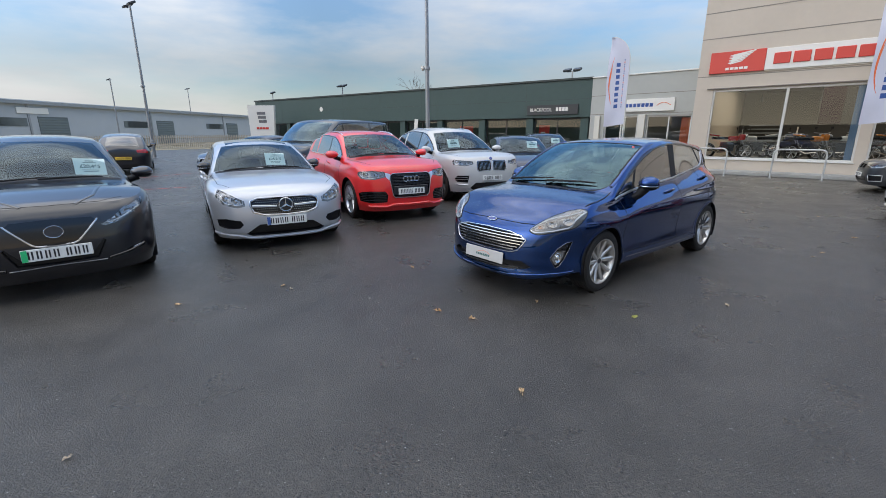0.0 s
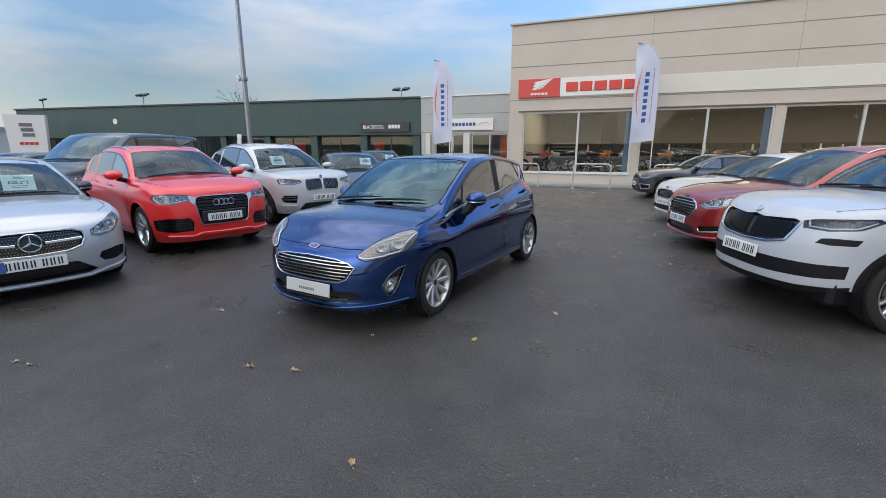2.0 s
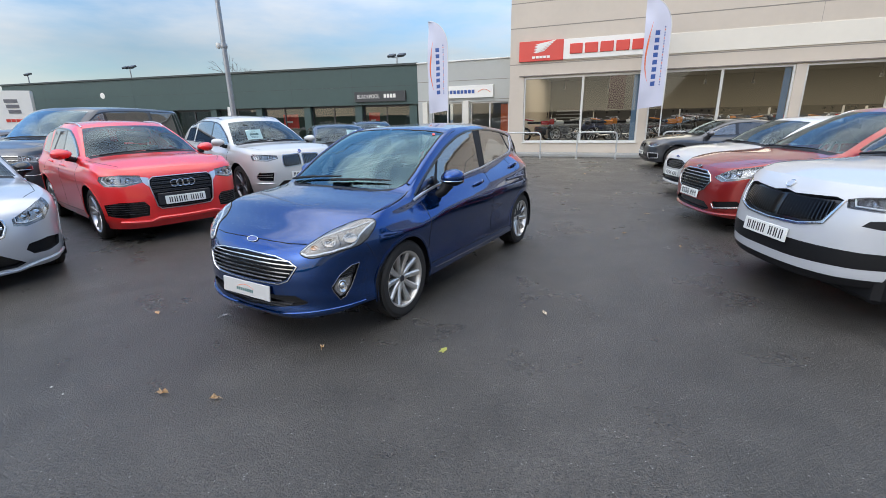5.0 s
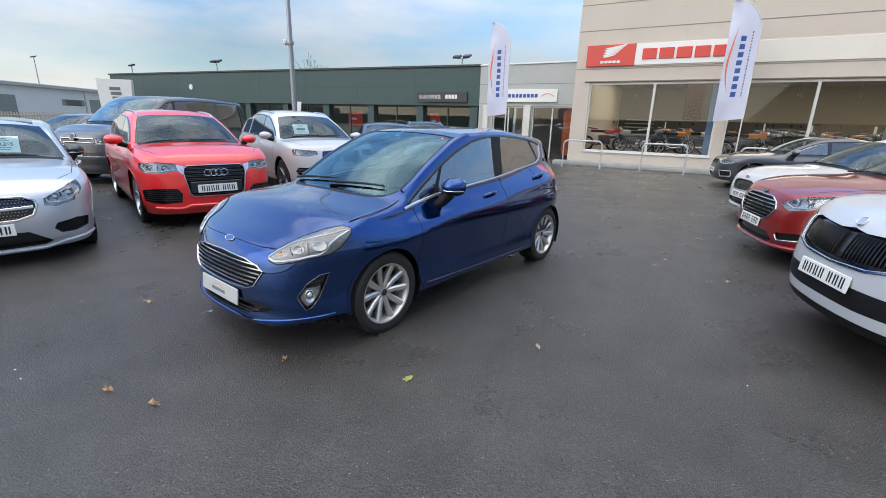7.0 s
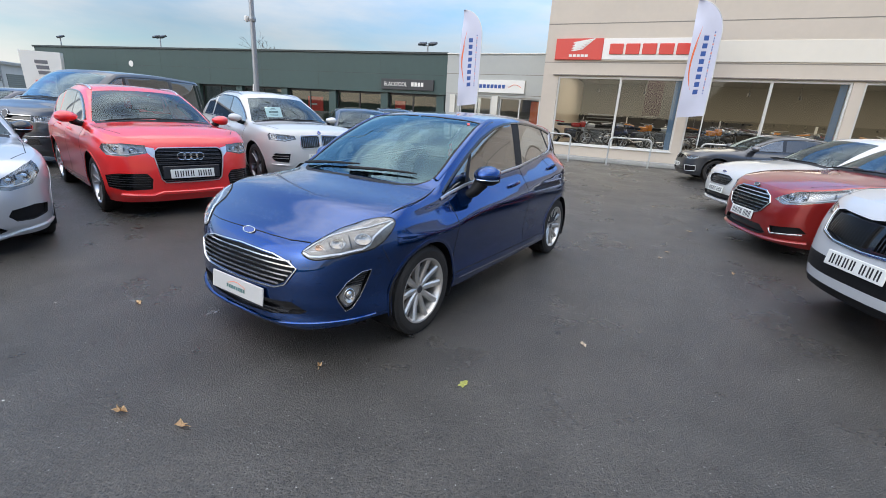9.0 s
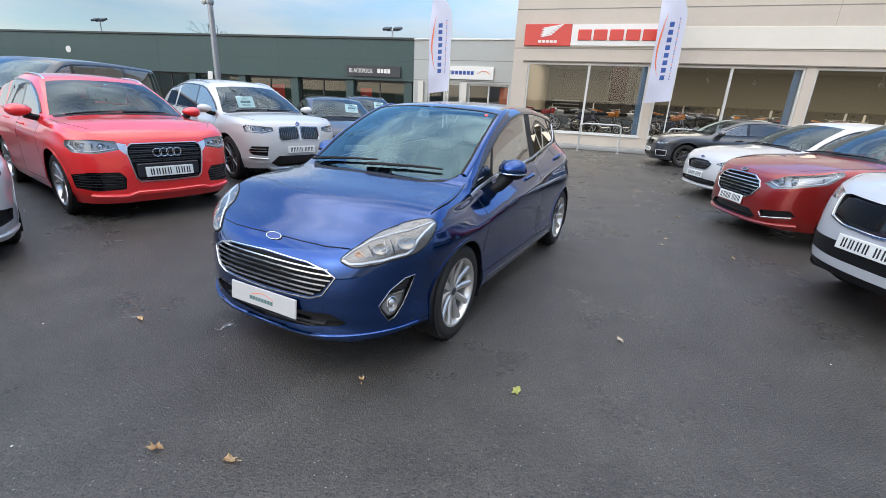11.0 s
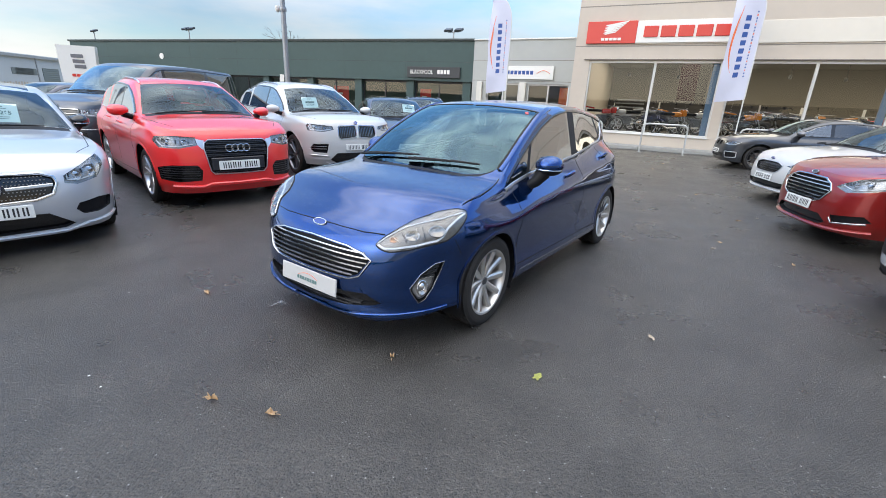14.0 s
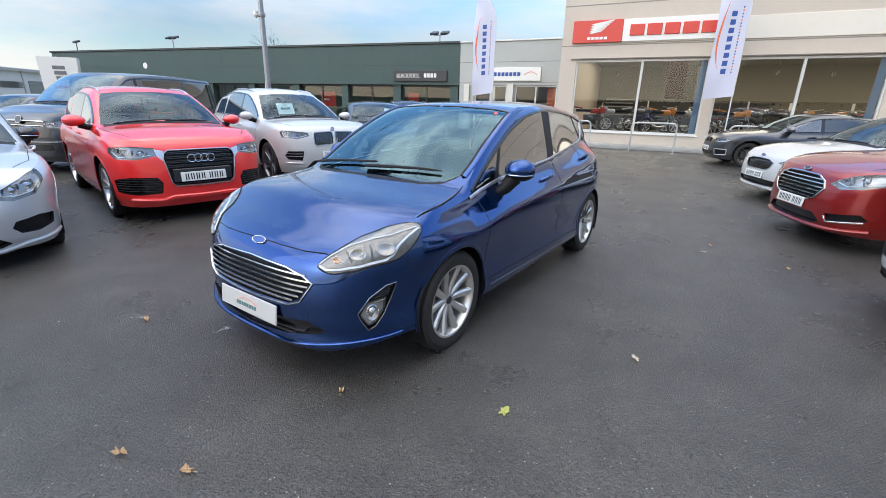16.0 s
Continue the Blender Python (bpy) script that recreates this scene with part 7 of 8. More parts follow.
# white large SUV
PT_WHITE = paint("white_paint", (0.50, 0.495, 0.475), 0.0, 0.35)
kid = lambda a, b, z0, z1: rounded([(a, z0 + 0.02), (b - 0.03, z0), (b, z0 + 0.05), (b - 0.01, z1 - 0.01), (a + 0.02, z1), (a, z1 - 0.03)], 0.03)
P_B = spec(PT_WHITE, 0.945, 0.84, 2.864, 1.0, 1.69, 0.37, 1.015, (-0.24, 1.155), (-1.0, 1.575), (-3.15, 1.56), 1.10, (1.10, 1.18), (-1.55, -2.55, -3.15), (5, True, M_ALLOY_DARK, 0.74), sill=0.28, clad=0.0,
           front=lifted([("grille", F(*kid(0.03, 0.38, 0.665, 0.86))),
                  ("lamp", [("y", 0.462, 0.804), ("y", 0.651, 0.766), ("x", 0.56, 0.782), ("x", 0.52, 0.858), ("x", 0.55, 0.89), ("y", 0.651, 0.874), ("y", 0.483, 0.858)]),
                  ("mesh", F((0.0, 0.426), (0.42, 0.426), (0.546, 0.318), (0.42, 0.253), (0.0, 0.253))),
                  ("fog", F((0.57, 0.575), (0.80, 0.575), (0.84, 0.50), (0.80, 0.445), (0.60, 0.43)))], 1.08),
           strips=lifted([("grille_surround", M_CHROME, 0.02, 0.014, True, F(*kid(0.022, 0.39, 0.655, 0.87))),
                   ("lower_lip", M_ALLOY, 0.05, 0.02, False, F((0.0, 0.215), (0.525, 0.22), (0.63, 0.274))),
                   ("bumper_trim", M_ALLOY, 0.03, 0.012, False, F((0.588, 0.382), (0.84, 0.393)))], 1.08),
           rails=[(-1.3, -3.0, 0.60)], bulbs=(-0.2, 0.1))
bx, S_B = car("suv_car", "white large estate car with twin oval grilles", pose(-6.136, 8.734, 0, 0, 0, -22.8), P_B, detail=0.5)
for sg in (1, -1):
    for k in range(9):
        bm = bmesh.new()
        y = 0.06 + k * 0.0345
        za = np.linspace(0.745, 0.913, 6)
        sa = np.full(6, S_B.s_y(y))
        ribbon(bm, S_B.side(sa, za, -0.016), S_B.side_normal(sa, za), 0.008, 0.014, False, sg < 0)
        part("grille_bar", bm, M_CHROME, bx, smooth=True)
blades(S_B, bx, 0.60, 0.52, (0.578, 0.535), M_ALLOY, 0.012)
front_plate(S_B, bx, 0.56)
disc(bx, S_B, 0.98, 0.036, 0.036, M_BADGE_BLUE, ring=M_CHROME)
price_card(bx, S_B, -0.55, -0.28)

# silver coupe
PT_SILVER = paint("silver_paint", (0.50, 0.515, 0.54), 0.45, 0.32)
P_M = spec(PT_SILVER, 0.93, 0.86, 2.873, 1.10, 1.435, 0.335, 0.80, (-0.55, 1.0), (-1.32, 1.365), (-2.9, 1.30), 0.98, (0.94, 1.0), (-1.85, -2.65, -2.75), (5, True, M_ALLOY_DARK, 0.76), sill=0.2, tumble=0.42, mirror_paint=M_GLOSS, mirror=(-1.08, 1.03), mirror_in=0.205, mirror_wide=0.105,
           front=lifted([("mesh", F((0.0, 0.637), (0.35, 0.631), (0.433, 0.605), (0.443, 0.567), (0.402, 0.503), (0.288, 0.472), (0.0, 0.461))),
                  ("lamp", [("y", 0.515, 0.612), ("y", 0.507, 0.56), ("y", 0.60, 0.545), ("y", 0.76, 0.575), ("x", 0.58, 0.66), ("x", 0.55, 0.735), ("y", 0.78, 0.712), ("y", 0.64, 0.662)]),
                  ("mesh", F((0.0, 0.366), (0.350, 0.360), (0.530, 0.262), (0.46, 0.236), (0.0, 0.228))),
                  ("fog", [("y", 0.545, 0.365), ("y", 0.575, 0.408), ("y", 0.742, 0.430), ("x", 0.56, 0.418), ("x", 0.58, 0.345), ("y", 0.721, 0.318), ("y", 0.60, 0.322)])], 1.24, 0.36),
           strips=lifted([("grille_surround", M_CHROME, 0.018, 0.008, False, F((0.0, 0.642), (0.35, 0.642), (0.443, 0.612), (0.453, 0.567), (0.412, 0.493), (0.288, 0.461), (0.0, 0.45))),
                   ("lower_lip", PT_SILVER, 0.035, 0.02, False, F((0.0, 0.206), (0.464, 0.210), (0.639, 0.244), (0.906, 0.262))),
                   ("grille_blade", M_CHROME, 0.03, 0.012, False, F((0.113, 0.546), (0.422, 0.557)))], 1.24, 0.36))
P_M["top"].append(("sunroof", [(-1.46, 0.0), (-1.46, 0.50), (-2.6, 0.47), (-2.6, 0.0)]))
mc, S_M = car("coupe_car", "silver coupe with dark diamond-dotted grille and dark roof", pose(-5.883, 3.418, 0, 0, 0, -19.1), P_M)
o = S_M.side(np.array([0.0]), np.array([0.607]))[0]
bm = bmesh.new()
tube(bm, [(o[0] + 0.02, 0.088 * math.cos(a), 0.607 + 0.088 * math.sin(a)) for a in np.linspace(0, math.tau, 33)[:-1]], 0.009, 7, True)
for a in (90, 210, 330):
    tube(bm, [(o[0] + 0.022, 0, 0.607), (o[0] + 0.02, 0.086 * math.cos(radians(a)), 0.607 + 0.086 * math.sin(radians(a)))], [0.014, 0.004], 6)
part("badge", bm, M_CHROME, mc, "round chrome emblem", smooth=True)
bm = bmesh.new()
for j in range(7):
    for i in range(17):
        y, z = 0.025 + i * 0.026 + (j % 2) * 0.013, 0.505 + j * 0.029
        if abs(z - 0.592) < 0.018 and y < 0.46 or y > 0.41 - abs(z - 0.607) * 0.6 or (y < 0.1 and abs(z - 0.607) < 0.09):
            continue
        q = S_M.side(np.array([S_M.s_y(y)]), np.array([z]), -0.018)[0]
        for sg in (1, -1):
            box(bm, q[0] - 0.004, q[0] + 0.005, sg * q[1] - 0.005, sg * q[1] + 0.005, z - 0.005, z + 0.005)
part("grille_studs", bm, M_CHROME, mc, "small bright grille studs")["kind"] = "stuff"
pl = front_plate(S_M, mc, 0.40)
bm = bmesh.new()
box(bm, 0.0066, 0.0080, -0.258, -0.215, -0.053, 0.053)
part("blue_band", bm, M_SIGNBLUE, pl, "blue band at the plate's end")
price_card(mc, S_M, -0.86, 0.20, "£28,265")

# black electric hatchback
PT_BLACK = paint("black_paint", (0.005, 0.005, 0.008), 0.0, 0.3)
P_L = spec(PT_BLACK, 0.895, 0.93, 2.70, 0.85, 1.53, 0.32, 0.885, (-0.20, 1.05), (-1.05, 1.46), (-2.85, 1.42), 1.02, (1.00, 1.10), (-1.42, -2.35, -2.70), (5, True, M_ALLOY_DARK, 0.72),
           front=lifted([("gloss", F((0, 0.745), (0.30, 0.735), (0.335, 0.70), (0.16, 0.53), (0.12, 0.515), (0, 0.51))),
                  ("lamp", [("y", 0.362, 0.655), ("y", 0.40, 0.638), ("y", 0.52, 0.668), ("y", 0.68, 0.744), ("x", 0.69, 0.80), ("x", 0.626, 0.86), ("y", 0.60, 0.795), ("y", 0.478, 0.710)]),
                  ("mesh", F((0, 0.385), (0.25, 0.39), (0.36, 0.52), (0.38, 0.50), (0.30, 0.345), (0, 0.335))),
                  ("fog", F((0.55, 0.385), (0.70, 0.425), (0.715, 0.375), (0.58, 0.345)))], 1.03),
           strips=lifted([("grille_surround", M_CHROME, 0.016, 0.01, False, F((0.345, 0.715), (0.318, 0.685), (0.17, 0.53), (0.13, 0.512), (0, 0.508))),
                   ("bumper_trim", M_GLOSS, 0.03, 0.02, False, F((0.38, 0.325), (0.54, 0.352), (0.70, 0.40))),
                   ("fog_lamp", M_LAMP_IN, 0.030, 0.010, False, F((0.60, 0.375), (0.685, 0.398))),
                   ("lower_lip", M_ALLOY, 0.008, 0.008, False, F((0, 0.325), (0.36, 0.315)))], 1.03),
           top_strips=[("bonnet_gap", M_GAP, 0.007, 0.0012, [(0.80, 0.0), (0.79, 0.20), (0.76, 0.40), (0.66, 0.58)]), ("bonnet_crease", PT_BLACK, 0.03, 0.006, [(0.80, 0.20), (0.60, 0.36), (0.2, 0.46)])])
lf, S_L = car("hatchback_car", "glossy black electric hatchback with dark headlights", pose(-5.847, 0.821, 0, 0, 0, -7.5), P_L, detail=0.5)
pl = front_plate(S_L, lf, 0.459)
bm = bmesh.new()
box(bm, 0.0066, 0.0080, -0.258, -0.215, -0.053, 0.053)
part("green_band", bm, material("green_band", (0.02, 0.45, 0.16), 0.4), pl, "green band at the plate's end")
disc(lf, S_L, 0.653, 0.07, 0.055, M_LAMP_DARK, ring=M_CHROME)
price_card(lf, S_L, -0.56, 0.455, "£20,465")

# white SUV of the other row
P_S = spec(paint("white_solid_paint", (0.43, 0.44, 0.455), 0.0, 0.33), 0.94, 0.86, 2.79, 0.98, 1.66, 0.36, 0.98, (-0.30, 1.16), (-1.10, 1.58), (-3.1, 1.56), 1.10, (1.10, 1.18), (-1.50, -2.45, -3.2), (5, True, M_ALLOY, 0.74), front_in=[(0.1, 0.12), (0.25, 0.07), (0.35, 0.015), (0.54, 0.0), (0.70, 0.02), (0.86, 0.075), (0.95, 0.14), (1.0, 0.19), (1.1, 0.28)], sill=0.27, clad=0.07, nf=2.7, folded=True, mirror_in=0.19, mirror=(-0.70, 1.10), bottom=[(0.86, 0.285), (0.60, 0.32), (0.45, 0.365), (-0.4, 0.30), (-2.39, 0.30), (-3.77, 0.34)],
           front=lifted([("mesh", F((0, 0.90), (0.12, 0.885), (0.48, 0.905), (0.54, 0.89), (0.46, 0.73), (0.30, 0.69), (0, 0.675))),
                  ("lampdark", [("y", 0.560, 0.90), ("y", 0.58, 0.842), ("y", 0.74, 0.835), ("x", 0.46, 0.862), ("x", 0.32, 0.935), ("x", 0.36, 0.96), ("x", 0.50, 0.95), ("y", 0.66, 0.925)]),
                  ("black", [("y", 0.68, 0.735), ("y", 0.76, 0.725), ("x", 0.48, 0.735), ("x", 0.45, 0.785), ("y", 0.76, 0.785), ("y", 0.71, 0.775)]),
                  ("black", [("y", 0, 0.555), ("y", 0.30, 0.555), ("y", 0.70, 0.555), ("x", 0.50, 0.565), ("x", 0.51, 0.455), ("y", 0.70, 0.435), ("y", 0.30, 0.42), ("y", 0, 0.42)]),
                  ("black", [("y", 0, 0.345), ("y", 0.6, 0.352), ("x", 0.56, 0.372), ("x", 0.47, 0.392), ("x", 0.47, 0.25), ("x", 0.56, 0.22), ("y", 0.6, 0.20), ("y", 0, 0.20)])], 1.02),
           strips=lifted([("grille_surround", M_CHROME, 0.022, 0.012, False, F((0, 0.665), (0.30, 0.68), (0.475, 0.72), (0.555, 0.89)))], 1.02),
           rails=[(-1.25, -3.0, 0.60)])
sk, S_S = car("suv_car", "white large estate car with black slatted grille", pose(2.395, 6.034, 0, 0, 0, -160.0), P_S)
for sg in (1, -1):
    for k in range(15):
        y = 0.05 + k * 0.03
        bm = bmesh.new()
        za = np.linspace(0.709 + 0.05 * (y / 0.5) ** 2, 0.885, 5)
        sa = np.full(5, S_S.s_y(y))
        ribbon(bm, S_S.side(sa, za, -0.024), S_S.side_normal(sa, za), 0.012, 0.016, False, sg < 0)
        part("grille_bar", bm, M_GLOSS, sk, smooth=True)
front_plate(S_S, sk, 0.58)
disc(sk, S_S, 0.955, 0.036, 0.034, M_ALLOY, ring=M_CHROME)

# dark red estate
PT_RUBY = paint("dark_red_paint", (0.26, 0.012, 0.009), 0.4, 0.3)
FORD_GR = [(0, 0.745), (0.28, 0.74), (0.41, 0.69), (0.46, 0.64), (0.37, 0.53), (0.26, 0.49), (0, 0.483)]
P_R = spec(PT_RUBY, 0.925, 0.93, 2.85, 0.99, 1.60, 0.345, 0.84, (-0.30, 1.06), (-1.20, 1.53), (-3.1, 1.50), 1.05, (1.02, 1.10), (-1.50, -2.45, -3.1), (5, True, M_ALLOY, 0.74), belt_trim=M_CHROME, folded=True, mirror_in=0.19, mirror=(-0.76, 1.00),
           front=lifted([("grille", F(*FORD_GR)), ("lamp", [("y", 0.49, 0.69), ("y", 0.62, 0.645), ("y", 0.76, 0.67), ("x", 0.42, 0.76), ("x", 0.26, 0.875), ("x", 0.28, 0.905), ("x", 0.46, 0.865), ("y", 0.70, 0.80), ("y", 0.56, 0.735)]),
                  ("mesh", F((0, 0.36), (0.40, 0.36), (0.50, 0.28), (0.40, 0.24), (0, 0.23))), ("fog", F((0.55, 0.38), (0.80, 0.42), (0.84, 0.36), (0.58, 0.30)))], 1.03),
           strips=lifted([("grille_surround", M_CHROME, 0.02, 0.012, False, F(*[(a, b + 0.01 if b > 0.64 else b - 0.01) for a, b in FORD_GR])),
                   ("lower_lip", PT_RUBY, 0.04, 0.035, False, F((0, 0.215), (0.5, 0.22), (0.85, 0.25))),
                   ("bumper_trim", M_CHROME, 0.018, 0.01, False, F((0.54, 0.35), (0.57, 0.295), (0.82, 0.34)))], 1.03),
           rails=[(-1.3, -3.0, 0.58)], bulbs=(-0.30, -0.12))
rd, S_R = car("estate_car", "dark red tall estate car with chrome barred grille", pose(2.263, 8.93, 0, 0, 0, -163.2), P_R)
slats(S_R, rd, [(0.729, 0.36), (0.688, 0.42), (0.647, 0.43), (0.606, 0.40), (0.564, 0.36), (0.527, 0.30)], 0, M_CHROME, 0.019, 0.014, 0.010)
front_plate(S_R, rd, 0.45)
disc(rd, S_R, 0.81, 0.055, 0.023, M_LAMP_DARK, ring=M_CHROME)

# white hatchback
FG = [(0, 0.69), (0.26, 0.685), (0.40, 0.64), (0.36, 0.56), (0.28, 0.51), (0, 0.505)]
P_W = spec(PT_WHITE, 0.905, 0.88, 2.70, 0.80, 1.47, 0.33, 0.78, (-0.32, 1.00), (-1.10, 1.40), (-2.7, 1.38), 1.0, (0.96, 1.05), (-1.45, -2.3, -2.7), (5, True, M_ALLOY_DARK, 0.74), folded=True, mirror_in=0.19, mirror=(-0.78, 0.94),
           front=[("mesh", F(*FG)), ("lamp", F((0.48, 0.65), (0.62, 0.62), (0.78, 0.65), (0.86, 0.73), (0.72, 0.73))), ("mesh", F((0, 0.36), (0.55, 0.35), (0.60, 0.26), (0, 0.24)))],
           strips=[("grille_surround", M_ALLOY, 0.014, 0.008, False, F(*FG)), ("lower_lip", PT_WHITE, 0.035, 0.03, False, F((0, 0.215), (0.5, 0.22), (0.82, 0.25)))])
wh, S_W = car("hatchback_car", "white hatchback with black mesh grille", pose(2.207, 11.636, 0, 0, 0, -161.2), P_W, detail=0.5)
bm = bmesh.new()
for j in range(5):
    for i in range(7):
        y, z = 0.03 + i * 0.052 + (j % 2) * 0.026, 0.53 + j * 0.034
        if y < 0.33:
            q = S_W.side(np.array([S_W.s_y(y)]), np.array([z]), -0.02)[0]
            for sg in (1, -1):
                box(bm, q[0] - 0.004, q[0] + 0.006, sg * q[1] - 0.016, sg * q[1] + 0.016, z - 0.006, z + 0.006)
part("grille_studs", bm, M_LAMP_DARK, wh)["kind"] = "stuff"
front_plate(S_W, wh, 0.42)
disc(wh, S_W, 0.735, 0.05, 0.02, M_BADGE_BLUE, ring=M_CHROME)

# grey hatchback by the hoops
PT_GREY = paint("dark_grey_paint", (0.052, 0.056, 0.064), 0.7, 0.33)
P_G = spec(PT_GREY, 0.885, 0.80, 2.69, 0.80, 1.42, 0.325, 0.77, (-0.45, 0.99), (-1.20, 1.36), (-2.75, 1.32), 0.98, (0.95, 1.02), (-1.55, -2.35, -2.65), (5, True, M_ALLOY_DARK, 0.76),
           front=[("grille", F(*kid(0.03, 0.24, 0.60, 0.72))), ("lamp", F((0.34, 0.66), (0.60, 0.62), (0.80, 0.65), (0.84, 0.71), (0.40, 0.715))),
                  ("mesh", F((0, 0.40), (0.45, 0.39), (0.50, 0.30), (0, 0.27))), ("fog", F((0.56, 0.44), (0.80, 0.44), (0.80, 0.32), (0.60, 0.30)))],
           strips=[("bumper_trim", M_ALLOY, 0.02, 0.01, True, F((0.55, 0.45), (0.81, 0.45), (0.81, 0.31), (0.59, 0.29)))], mirror_paint=M_ALLOY_DARK)
gr, S_G = car("hatchback_car", "dark grey hatchback parked by the cycle hoops", pose(1.769, 17.03, 0, 0, 0, -169.4), P_G, detail=0.5)
front_plate(S_G, gr, 0.44)

# van behind the red car
PT_VAN = paint("charcoal_paint", (0.045, 0.050, 0.058), 0.6, 0.33)
P_V = spec(PT_VAN, 0.952, 0.95, 3.0, 1.0, 1.97, 0.34, 1.12, (0.06, 1.31), (-0.66, 1.87), (-3.72, 1.90), 1.5, (1.18, 1.20), (-1.05, -2.5, -3.75), (5, True, M_ALLOY_DARK, 0.72), tumble=0.16, bow=(0.14, 0.02), sill=0.26, screen=M_VANGLASS, draw_in=0.0,
           front=[("mesh", F((0, 0.98), (0.50, 0.97), (0.50, 0.88), (0, 0.86))), ("lamp", F((0.53, 0.97), (0.53, 0.86), (0.80, 0.84), (0.87, 0.97), (0.83, 1.0))),
                  ("mesh", F((0, 0.56), (0.60, 0.55), (0.62, 0.44), (0, 0.42)))],
           strips=[("grille_bar", M_CHROME, 0.02, 0.012, False, F((0, 0.985), (0.52, 0.975))), ("grille_bar", M_CHROME, 0.016, 0.012, False, F((0, 0.90), (0.52, 0.89))), ("bumper_trim", M_CHROME, 0.016, 0.01, False, F((0, 0.60), (0.8, 0.60)))])
vn, S_V = car("van", "charcoal grey van with dark tinted side windows", pose(-11.29, 7.11, 0, 0, 0, -73.4), P_V, detail=0.5)
disc(vn, S_V, 1.0, 0.07, 0.07, M_LAMP_DARK, ring=M_CHROME)
front_plate(S_V, vn, 0.66)

# far cars
PT_NAVY = paint("navy_paint", (0.016, 0.024, 0.05), 0.5, 0.3)


def plain_far(nm, label, m, pt, tall=0.0, rails=False, rear=False):
    P = spec(pt, 0.90, 0.87, 2.68, 0.90, 1.47 + tall, 0.325, 0.80 + tall * 0.5, (-0.32, 1.01 + tall * 0.5), (-1.12, 1.41 + tall), (-2.85, 1.38 + tall), 1.0 + tall * 0.5, (0.97 + tall * 0.5, 1.05 + tall * 0.5), (-1.45, -2.35, -2.8), (5, True, M_ALLOY, 0.73), step=0.06,
             front=[("mesh", F((0, 0.70), (0.36, 0.69), (0.38, 0.60), (0.30, 0.52), (0, 0.52))), ("lamp", F((0.44, 0.68), (0.60, 0.64), (0.80, 0.68), (0.85, 0.75), (0.60, 0.74))), ("mesh", F((0, 0.38), (0.5, 0.37), (0.5, 0.28), (0, 0.27))),
                    ("tail", [("r", 0.80, 0.95), ("r", 0.45, 0.93), ("r", 0.45, 0.83), ("r", 0.82, 0.80)])],
             strips=[("grille_bar", M_CHROME, 0.014, 0.01, False, F((0, 0.715), (0.37, 0.70)))], rails=[(-1.3, -2.7, 0.55)] if rails else [])
    o, s = car(nm, label, m, P, "parked cars", 0.5)
    front_plate(s, o, 0.45)
    if rear:
        q = s.side(np.array([s.len]), np.array([0.62]))[0]
        number_plate(o, q[0] - 0.012, 0.62, -4, M_PLATE_Y, True, 0, True)
    return o, s


c1, s1 = plain_far("hatchback_car", "dark navy car beside the white one", pose(-5.915, 10.854, 0, 0, 0, -46.7), PT_NAVY)
price_card(c1, s1, -0.80, 0.30)
c2, s2 = plain_far("estate_car", "dark navy estate with silver roof rails", pose(-7.073, 14.35, 0, 0, 0, -51.7), PT_NAVY, 0.06, True)
price_card(c2, s2, -0.80, 0.30)
plain_far("hatchback_car", "dark blue hatchback behind the van", pose(-15.757, 7.006, 0, 0, 0, -75.7), PT_NAVY)
plain_far("suv_car", "black car seen from its tail across the yard", pose(-23.4, 5.94, 0, 0, 0, 163), PT_BLACK, 0.08, False, True)

# ---- litter and marks on the asphalt ----
M_LEAF_G = material("leaf_green_yellow", (0.55, 0.56, 0.16), 0.6, var=0.2, scale=40)
M_LEAF_B = material("leaf_brown", (0.66, 0.47, 0.27), 0.75, var=0.3, scale=40)
M_LEAF_P = material("leaf_pale", (0.66, 0.56, 0.44), 0.75, var=0.3, scale=40)


def leaf(x, y, size, rz, mat, label, curl=0.012, stalk=True):
    """A lobed, curled leaf with a stalk."""
    rnd = random.Random(int(x * 977 + y * 131))
    bm = bmesh.new()
    n = 22
    c0 = bm.verts.new((0, 0, 0.006))
    ring = []
    for k in range(n):
        a = k * math.tau / n
        rr = size * (0.5 + 0.10 * math.cos(5 * a) + 0.05 * rnd.uniform(-1, 1)) * (1.25 if abs(math.cos(a)) > 0.7 else 0.95)
        ring.append(bm.verts.new((rr * math.cos(a), rr * 0.75 * math.sin(a), 0.004 + curl * (0.4 + rnd.random()) * abs(math.sin(a * 1.5)))))
    for k in range(n):
        bm.faces.new((c0, ring[k], ring[(k + 1) % n]))
    if stalk:
        tube(bm, [(-size * 0.5, 0, 0.006), (-size * 0.85, size * 0.1, 0.012), (-size * 1.15, size * 0.05, 0.006)], 0.0018, 5)
    r = bmesh.ops.solidify(bm, geom=bm.faces[:], thickness=0.0012)
    ob = part("leaf", bm, mat, None)
    ob.matrix_world = pose(x, y, 0.001, 0, 0, rz)
    return tagged(ob, label, "leaf", "fallen leaves")


